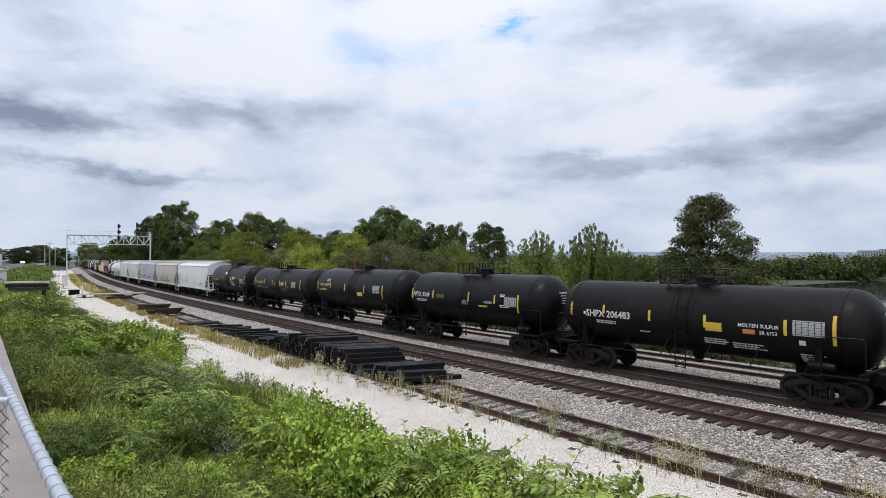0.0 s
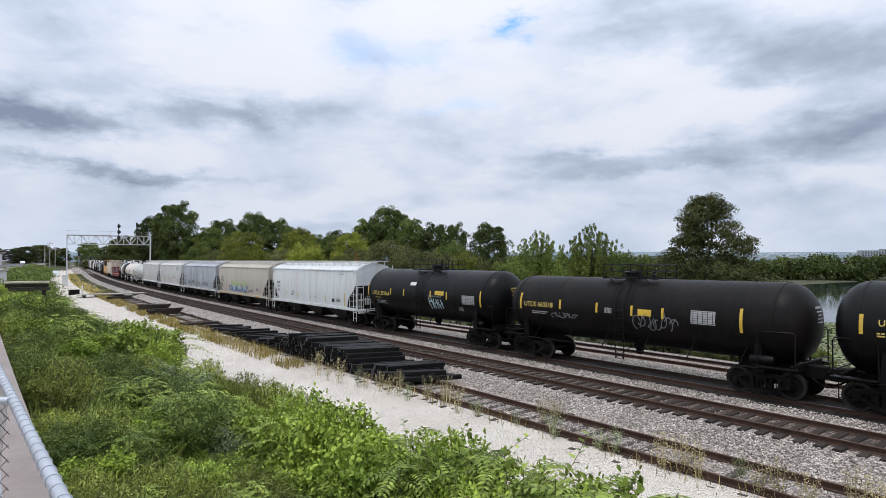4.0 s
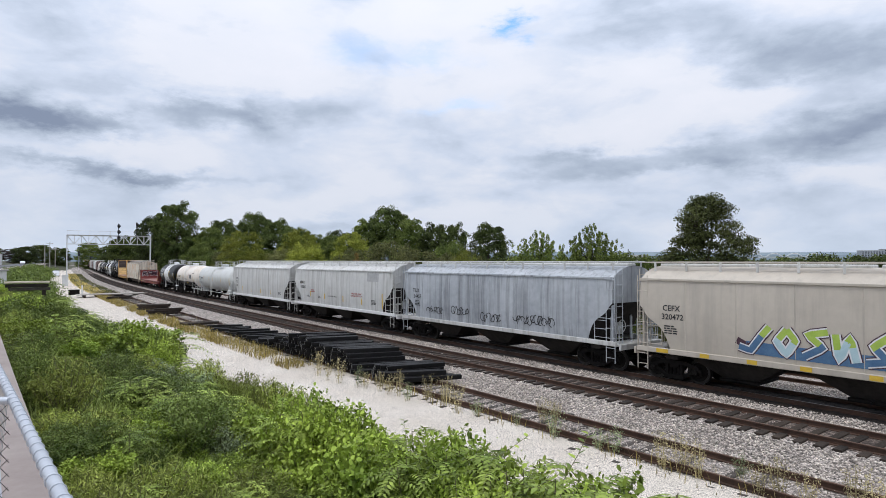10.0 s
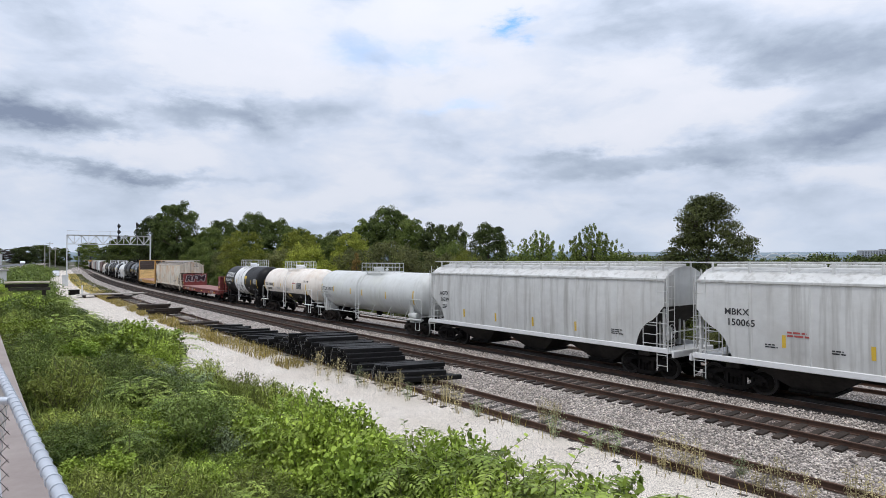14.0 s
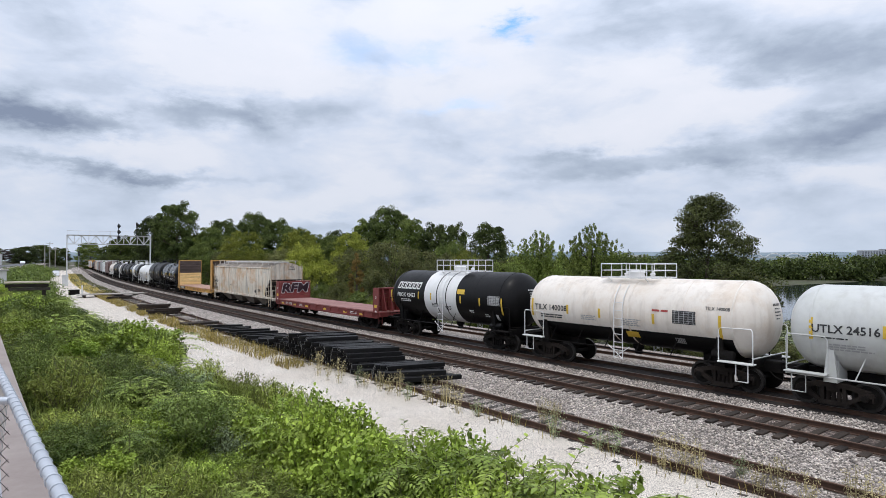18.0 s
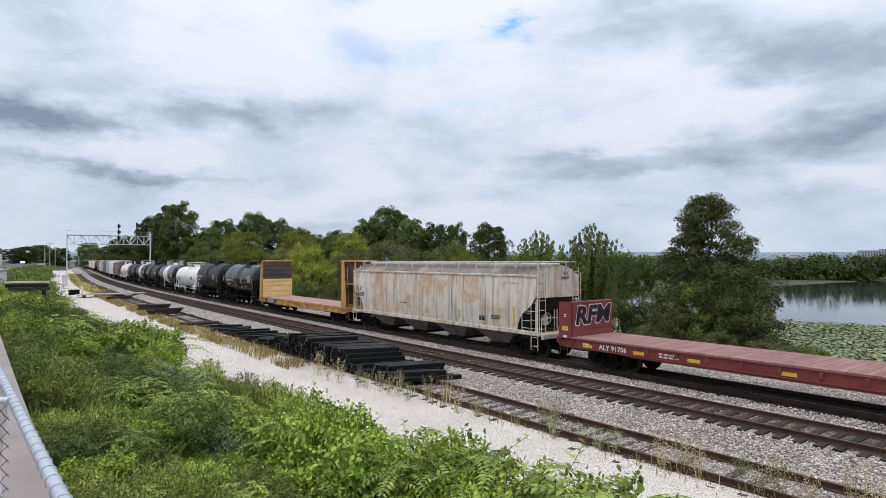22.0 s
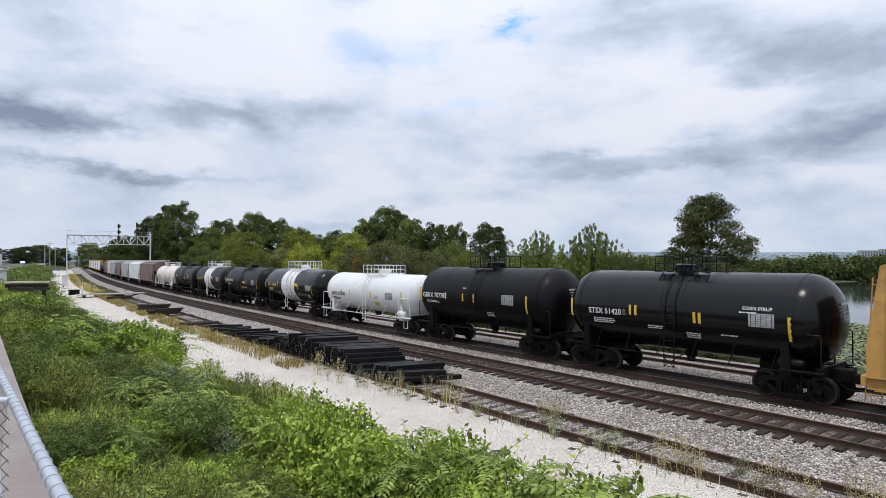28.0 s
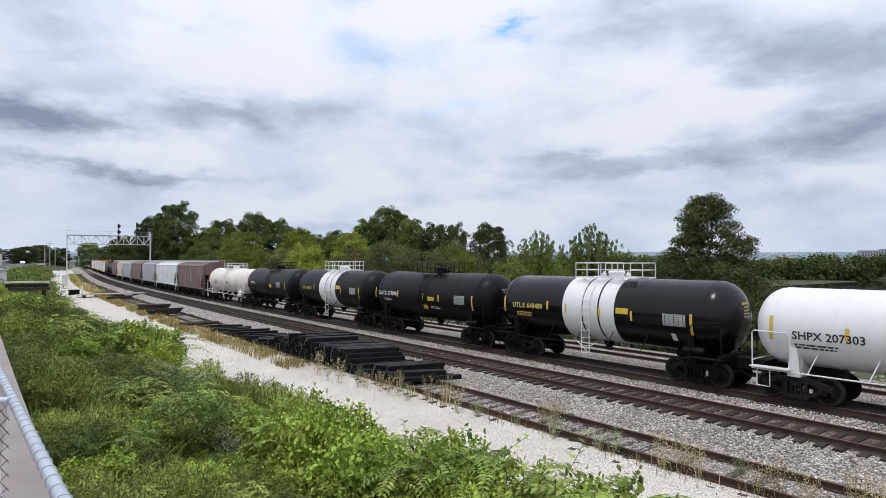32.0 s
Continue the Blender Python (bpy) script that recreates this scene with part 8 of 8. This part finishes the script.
far_building(1160, 1620, 60, 30, 20, "wall_grey", "distant grey blue block building", 5, 8)
far_building(1230, 1640, 50, 34, 20, "wall_grey", "distant grey blue block building", 5, 7)
far_building(475, 1500, 70, 17, 20, "wall_far", "distant pale industrial shed", 1, 6)
far_building(372, 1500, 20, 15, 16, "wall_far", "distant pale industrial shed", 1, 3)
thing("chimney", "distant slim grey chimney", "chimney", at=pose(463, 1490, -2), shape=Shape().turned([(0, 2.2), (34, 1.5), (34, 0.0)], "z", 12), mat=M["wall_grey"])


# ---------------- signal bridge over the tracks ----------------
def signal_bridge():
    """A truss across all tracks, on two posts, with signal heads."""
    S = -150.0
    g = thing("signal_bridge", "silver steel signal bridge across the tracks", "signal bridge", at=on_line(S, 0, 0))
    y0, y1, zb, zt = 7.0, -11.7, 8.75, 10.9
    for y in (y0, y1):
        po = Shape()
        for x in (-0.55, 0.55):
            po.box((x, y, 4.9), (0.20, 0.22, 12.2), 0.02)
        for j in range(9):
            z = -0.6 + j * 1.25
            po.tube([(-0.55, y, z), (0.55, y, z + 1.25)], 0.04, 5)
        part("post", po, M["signal_grey"], g)
        part("footing", Shape().box((0, y, -0.85), (1.8, 1.0, 0.7), 0.03), M["concrete"], g)
    for x in (-0.55, 0.55):
        ch = Shape().box((x, (y0 + y1) / 2, zb), (0.16, y0 - y1 + 0.3, 0.18), 0.02).box((x, (y0 + y1) / 2, zt), (0.16, y0 - y1 + 0.3, 0.18), 0.02)
        part("chord", ch, M["signal_grey"], g)
        n = 12
        for i in range(n):
            a, b = y1 + (y0 - y1) * i / n, y1 + (y0 - y1) * (i + 1) / n
            za, zc = (zb, zt) if i % 2 else (zt, zb)
            part("brace", Shape().tube([(x, a, za), (x, b, zc)], 0.065, 6), M["signal_grey"], g)
            part("strut", Shape().tube([(x, b, zb), (x, b, zt)], 0.05, 6), M["signal_grey"], g)
    part("walkway", Shape().box((0.9, (y0 + y1) / 2, zt + 0.12), (0.6, y0 - y1, 0.05), 0.01), M["signal_grey"], g)
    ra = Shape().tube([(1.2, y0, zt + 1.15), (1.2, y1, zt + 1.15)], 0.03, 6)
    for i in range(9):
        y = y1 + (y0 - y1) * i / 8
        ra.tube([(1.2, y, zt + 0.1), (1.2, y, zt + 1.15)], 0.025, 6)
    part("handrail", ra, M["signal_grey"], g)
    for y, z0, lab in ((-0.6, zt - 0.2, "black three-aspect signal head"), (3.6, zt + 0.3, "black signal head seen from behind")):
        h = part("signal_mast", Shape().tube([(1.3, y, z0 - 1.6), (1.3, y, z0 + 3.4)], 0.06, 8), M["signal_black"], g, lab)
        for j in range(3 if y < 0 else 1):
            part("signal_head", Shape().turned([(0, 0.0), (0.05, 0.60), (0.10, 0.60), (0.12, 0.24), (0.5, 0.22), (0.5, 0.0)], "x", 20), M["signal_black"], h, at=pose(1.36, y, z0 + 2.7 - j * 1.45, 0, 0, 58))
    lad = Shape()
    ladder(lad, (0.75, y0 - 0.05, -0.3), zt + 0.2, 0.45, 0.02, 0.6)
    part("ladder", lad, M["signal_grey"], g)


signal_bridge()


def dwarf_signal(s, off, h, label):
    g = thing("signal_post", label, "railway signal", at=on_line(s, off, -0.6))
    part("mast", Shape().tube([(0, 0, 0), (0, 0, h)], 0.08, 8), M["signal_grey"], g)
    part("backboard", Shape().box((0.1, 0, h - 0.9), (0.14, 0.8, 2.4), 0.1), M["signal_black"], g)
    for j in range(3):
        part("signal_hood", Shape().turned([(0, 0.16), (0.3, 0.18)], "x", 12, (0.15, 0, h - 0.2 - j * 0.7)), M["signal_black"], g)


dwarf_signal(-330, 6.2, 9.5, "tall black trackside signal on a silver mast")
dwarf_signal(-345, 11.0, 7.5, "black trackside signal on a silver mast")


# ---------------- stacks of new ties on the siding ----------------
_tie = Shape().box((0, 0, 0), (0.225, 2.6, 0.178), 0.012).mesh("railroad_tie", M["tie_new"])
_dot = [Shape().box((_x, -1.301, _z), (0.038, 0.006, 0.038)).mesh("end_nail", M["tie_end"]) for _x, _z in ((-0.055, 0.02), (0.05, -0.03))]

_r = random.Random(31)


def lay_tie(s, off, z, turn=0.0, roll=0.0):
    t = thing("railroad_tie", "new black creosoted railroad tie in a stack", "railroad tie", at=on_line(s, off, z, turn) @ pose(0, 0, 0, 0, roll, 0), group="stacked ties on the siding", shape=_tie)
    part("end_nail", _dot[0], None, t)
    part("end_nail", _dot[1], None, t)


_base = SIDING_Z + 0.09
_cols = [1, 1, 2, 2, 3, 3, 3, 3, 2, 1, 1, 1, 2, 2, 3, 4, 5, 5, 5, 5, 5, 5, 5, 5, 4, 5, 5, 5, 5, 6, 6, 5, 5, 6, 6, 5, 5, 6, 6, 5, 5, 4, 4, 4, 4, 3, 4, 4, 3, 3, 3,
         2, 2, 1, 2, 2, 2, 1, 2, 1, 1, 2, 2, 1, 1, 2, 1, 1, 0, 1, 1, 2, 1, 1, 0, 1, 1, 2, 1, 1, 1]
for _i, _n in enumerate(_cols):
    _s = 3.12 - _i * 0.256
    _shift = _r.uniform(-0.16, 0.16)
    for _j in range(_n):
        lay_tie(_s + _r.uniform(-0.006, 0.006), 7.92 + _shift + _r.uniform(-0.2, 0.2) + (0.16 if _i > 9 else 0.0), _base + _j * 0.183, -18.0 + _r.uniform(-2.2, 2.2) + (_r.uniform(-5, 3) if _j == _n - 1 else 0.0))
for _s, _o, _t in ((-19.4, 8.6, -8), (-20.2, 8.2, -14), (-22.0, 8.2, -24)):
    lay_tie(_s, _o, _base, _t)


def old_heap(s, off, n, seed):
    """Old ties thrown down in a low heap; each is a thing."""
    r = random.Random(seed)
    me = Shape().box((0, 0, 0), (0.22, 2.5, 0.17), 0.02).mesh("old_tie", M["tie"])
    for i in range(n):
        thing("old_tie", "weathered brown railroad tie thrown on a heap", "railroad tie", at=on_line(s - (i % 5) * 0.34 + r.uniform(-0.05, 0.05), off + r.uniform(-0.3, 0.3), SIDING_Z + 0.10 + (i // 5) * 0.18, r.uniform(-5, 5)), group="old ties by the siding", shape=me)


old_heap(-24.5, 9.0, 4, 1)
old_heap(-36.0, 9.2, 11, 2)
old_heap(-41.5, 9.0, 14, 3)
old_heap(-62.0, 9.4, 7, 4)


# ---------------- a plank crossing with its gear ----------------
def crossing():
    c = thing("plank_crossing", "pale plank crossing over the siding", "crossing", at=on_line(-74.0, 8.8, -0.12))
    for i in range(9):
        part("plank", Shape().box((-1.2 + i * 0.29, 0, 0), (0.27, 9.0, 0.10), 0.012), M["timber"], c)
    for y in (-3.5, 0, 3.5):
        part("bearer", Shape().box((0, y, -0.25), (2.8, 0.25, 0.40), 0.02), M["tie"], c)


crossing()
thing("switch_box", "dark equipment box beside the crossing", "equipment box", at=on_line(-82.0, 13.0, -0.52), shape=Shape().box((0, 0, 0.36), (1.1, 1.4, 0.72), 0.05).box((0, 0, 0.75), (1.2, 1.5, 0.06), 0.02), mat=M["iron"])
thing("marker_post", "white marker post beside the gravel road", "post", at=on_line(-76.0, 12.4, -0.55), shape=Shape().tube([(0, 0, 0), (0, 0, 1.6)], 0.09, 8).turned([(1.6, 0.11), (1.7, 0.0)], "z", 8), mat=M["white"])
thing("relay_cabinet", "grey relay cabinet beside the tracks", "cabinet", at=on_line(-120.0, 12.6, -0.6), shape=Shape().box((0, 0, 1.1), (1.4, 1.0, 2.2), 0.04).box((0, 0, 2.25), (1.6, 1.2, 0.1), 0.02), mat=M["signal_grey"])


# ---------------- fence at the edge of the walkway ----------------
def build_fence():
    OFF, TOP, LOW = 22.497, 4.04, 2.80
    f = thing("chain_link_fence", "galvanised chain-link fence with pipe top rail", "fence", kind="")

    def at(s, z, o=0.0):
        x, y, _ = line_at(s, OFF + o + min(0.25, 0.0235 * (20.6 - s)))
        return Vector((float(x), float(y), z))
    ss = [34 - i * 2.0 for i in range(60)]
    part("top_rail", Shape().tube([at(s, TOP) for s in ss], 0.0215, 14), M["galv"], f)
    part("bottom_wire", Shape().tube([at(s, LOW + 0.06) for s in ss], 0.004, 5), M["galv"], f)
    for i in range(20):
        s = 32.4 - i * 5.0
        part("fence_post", Shape().tube([at(s, LOW - 0.3, 0.06), at(s, TOP - 0.03, 0.06)], 0.03, 12).turned([(TOP - 0.03, 0.034), (TOP + 0.01, 0.03), (TOP + 0.03, 0.0)], "z", 12, tuple(at(s, 0, 0.06))), M["galv"], f)
    tie = Shape()
    n = 0
    for i in range(150):
        s = 23.6 - i * 0.105
        c = at(s, TOP)
        d = (at(s - 0.5, TOP) - c).normalized()
        side = d.cross(Vector((0, 0, 1)))
        pts = []
        for j in range(13):
            a = 2 * math.pi * j / 12
            pts.append(c + side * (math.cos(a) * 0.0235) + Vector((0, 0, math.sin(a) * 0.0235)) + d * (0.01 * j / 12))
        part("wire_tie", Shape().tube(pts, 0.0019, 5), M["galv"], f)
    # the woven wires: zigzags that cross, joined as one web
    web = Shape()
    for i in range(250):
        s = 18.2 - i * 0.075
        for k in (-1, 1):
            pts = []
            for j in range(2):
                z = LOW + 0.05 + (TOP - LOW - 0.07) * j
                pts.append(at(s + k * 0.62 * (j - 0.5) * 2, z, 0.004 * k))
            web.tube(pts, 0.0017, 4, caps=False)
    tagged(part("woven_wire", web, M["galv"], f), kind="stuff")
    # a short panel that turns off across the walkway
    r = thing("fence_panel", "galvanised chain-link panel across the walkway", "fence")
    p = Vector((-2.17, 3.0, TOP))
    part("top_rail", Shape().tube([p, p + Vector((-3.2, 0.05, 0))], 0.019, 12), M["galv"], r)
    part("fence_post", Shape().tube([p + Vector((-1.75, 0, 0.05)), p + Vector((-1.75, 0, -1.3))], 0.03, 12), M["galv"], r)
    web = Shape()
    for i in range(70):
        x = -3.3 + i * 0.07
        for k in (-1, 1):
            a, b = Vector((x, 0, -0.02)), Vector((x + k * 1.2, 0, -1.22))
            lo, hi = max(-3.2, min(a.x, b.x)), min(0.0, max(a.x, b.x))
            if hi - lo < 0.05:
                continue
            c = [a + (b - a) * ((q - a.x) / (b.x - a.x)) for q in (lo, hi)]
            web.tube([p + c[0] + Vector((0, 0.003 * k, 0)), p + c[1] + Vector((0, 0.003 * k, 0))], 0.0016, 4, caps=False)
    tagged(part("woven_wire", web, M["iron_brown"], r), kind="stuff")
    # a pipe rail close to the eye
    thing("pipe_rail", "pale galvanised pipe beside the fence", "pipe rail", shape=Shape().tube([(-1.62, 2.02, 2.8), (-1.60, 2.05, 3.95)], 0.03, 12), mat=M["galv"])


build_fence()


# ---------------- along the street ----------------
def pole(x, y, h, label, arms):
    g = thing("utility_pole", label, "utility pole", at=pose(x, y, 2.4, 0, 0, -58))
    part("pole", Shape().tube([(0, 0, -0.3), (0, 0, h)], 0.15, 8, r1=0.10), M["timber"], g)
    for z in arms:
        part("crossarm", Shape().box((0.1, 0, z), (0.12, 2.2, 0.14), 0.01), M["timber"], g)
        for k in (-0.9, 0.9):
            part("insulator", Shape().turned([(z + 0.07, 0.05), (z + 0.22, 0.04), (z + 0.23, 0)], "z", 8, (0.1, k, 0)), M["wall_far"], g)


pole(-133.5, 200, 7.2, "grey wooden utility pole beside the street", ())
pole(-151.6, 230, 9.4, "grey wooden utility pole with a crossarm", (8.8,))
pole(-156.0, 240, 7.0, "grey wooden utility pole beside the street", (6.6,))


def parked_car(s, off, z, mat, label, van=False):
    c = thing("car", label, "car", at=on_line(s, off, z))
    hh = 2.0 if van else 1.45
    prof = [(-2.25, 0.35), (-2.28, 0.8), (-2.1, 0.95), (-1.5, hh if van else 1.0), (-0.9, hh), (0.7, hh), (1.25, 1.0), (2.1, 0.85), (2.25, 0.6), (2.22, 0.35)]
    part("body", Shape().plate(prof, -0.88, 0.88), M[mat], c)
    part("side_window", Shape().plate([(-1.2, 1.02), (-0.85, hh - 0.1), (0.62, hh - 0.1), (1.0, 1.02)], -0.89, 0.89), M["dark_glass"], c)
    for x in (-1.4, 1.4):
        for k in (-1, 1):
            w = part("wheel", Shape().turned([(-0.1, 0.2), (-0.1, 0.32), (0.1, 0.32), (0.1, 0.2)], "y", 16, (x, 0.8 * k, 0.32)), M["rubber"], c)


parked_car(-196, 14.2, -0.55, "car_paint", "white van parked beside the tracks", True)
parked_car(-207, 15.4, -0.55, "car_paint", "white car parked beside the tracks")
parked_car(-240, 14.6, -0.55, "car_dark", "grey car parked beside the tracks")
parked_car(-300, 28.0, 2.85, "car_paint", "white car on the street")


def house(s, off, z, w, d, h, label, wall="wall_far"):
    return house_at(on_line(s, off, z), w, d, h, label, wall)


def house_at(m, w, d, h, label, wall="wall_far"):
    g = thing("house", label, "house", at=m)
    part("wall", Shape().box((0, 0, h / 2), (w, d, h), 0.03), M[wall], g)
    ro = Shape().plate([(-d / 2 - 0.4, h), (d / 2 + 0.4, h), (0, h + d * 0.32)], -w / 2 - 0.3, w / 2 + 0.3, "yz")
    part("roof", ro, M["roof_far"], g)
    for i in range(3):
        wi = part("window", Shape().box((-w / 2 + w * (i + 0.5) / 3, -d / 2 - 0.02, h * 0.55), (0.9, 0.08, 1.2), 0.02), M["dark_glass"], g)
        part("window_sill", Shape().box((-w / 2 + w * (i + 0.5) / 3, -d / 2 - 0.06, h * 0.55 - 0.65), (1.1, 0.16, 0.08), 0.01), M["wall_far"], wi)


_h = thing("shed", "small white roadside shed with a flat dark edged roof", "shed", at=pose(-46.4, 60, 2.4, 0, 0, 20))
part("wall", Shape().box((0, 0, 0.62), (3.6, 2.4, 1.24), 0.03), M["wall_far"], _h)
part("roof", Shape().box((0, 0, 1.30), (3.9, 2.7, 0.12), 0.02), M["roof_far"], _h)
house(-330, 42, 2.6, 11, 8, 4.5, "far white house among trees")
house(-300, 40, 2.6, 9, 8, 4.5, "far white house among trees")
# a timber barrier on the bank's edge
_b = thing("timber_barrier", "weathered timber barrier beam standing in the shrubs", "barrier", at=pose(-26.6, 38.2, 1.45, 0, 0, 35))
part("beam", Shape().box((0, 0, 1.66), (2.3, 0.30, 0.20), 0.02), M["tie"], _b)
part("beam", Shape().box((0.15, 0.02, 1.44), (2.2, 0.28, 0.20), 0.02), M["tie_old"], _b)
part("cap_board", Shape().box((0, 0, 1.88), (2.4, 0.36, 0.11), 0.01), M["pale_plank"], _b, "pale cap board")
for _x in (-0.9, 0.9):
    part("post", Shape().box((_x, 0, 0.8), (0.2, 0.2, 1.7), 0.015), M["tie"], _b)
for _i, (_x, _y) in enumerate(((-27.2, 36.6), (-26.2, 36.3), (-25.2, 36.6), (-24.4, 36.2), (-26.8, 37.2), (-28.0, 36.6))):
    _q = to_line(_x, _y)
    plant(("deep_a", "round_b", "feather_a", "deep_b")[_i % 4], float(_q[0][0]), float(_q[1][0]), 3.02 - float(land(_q[0][0], _q[1][0])) + 0.08 * (_i % 3), _i * 67, 0.75)


# ---------------- what moves ----------------
def motions():
    times = [0.5 * i for i in range(65)]
    for car, s0, span in TRAIN:
        rows = []
        for t in times:
            s = s0 + ride(t)
            xa, ya, _ = line_at(s - span / 2)
            xb, yb, _ = line_at(s + span / 2)
            rows.append((t, pose(float(xa + xb) / 2, float(ya + yb) / 2, 0, 0, 0, math.degrees(math.atan2(yb - ya, xb - xa)))))
        walk(car, rows)
    # the wheels roll: one turn for every 2.87 m of way
    spun = {}
    for w, x in WHEELS:
        if x in spun:
            src = spun[x].animation_data
            w.rotation_mode = "QUATERNION"
            w.animation_data_create()
            w.animation_data.action = src.action
            w.animation_data.action_slot = src.action_slot
            continue
        rows = []
        for i in range(481):
            t = i / 15
            rows.append((t, pose(x, 0, 0.457, 0, math.degrees((ride(t) - ride(0.0)) / 0.457), 0)))
        walk(w, rows)
        spun[x] = w


motions()
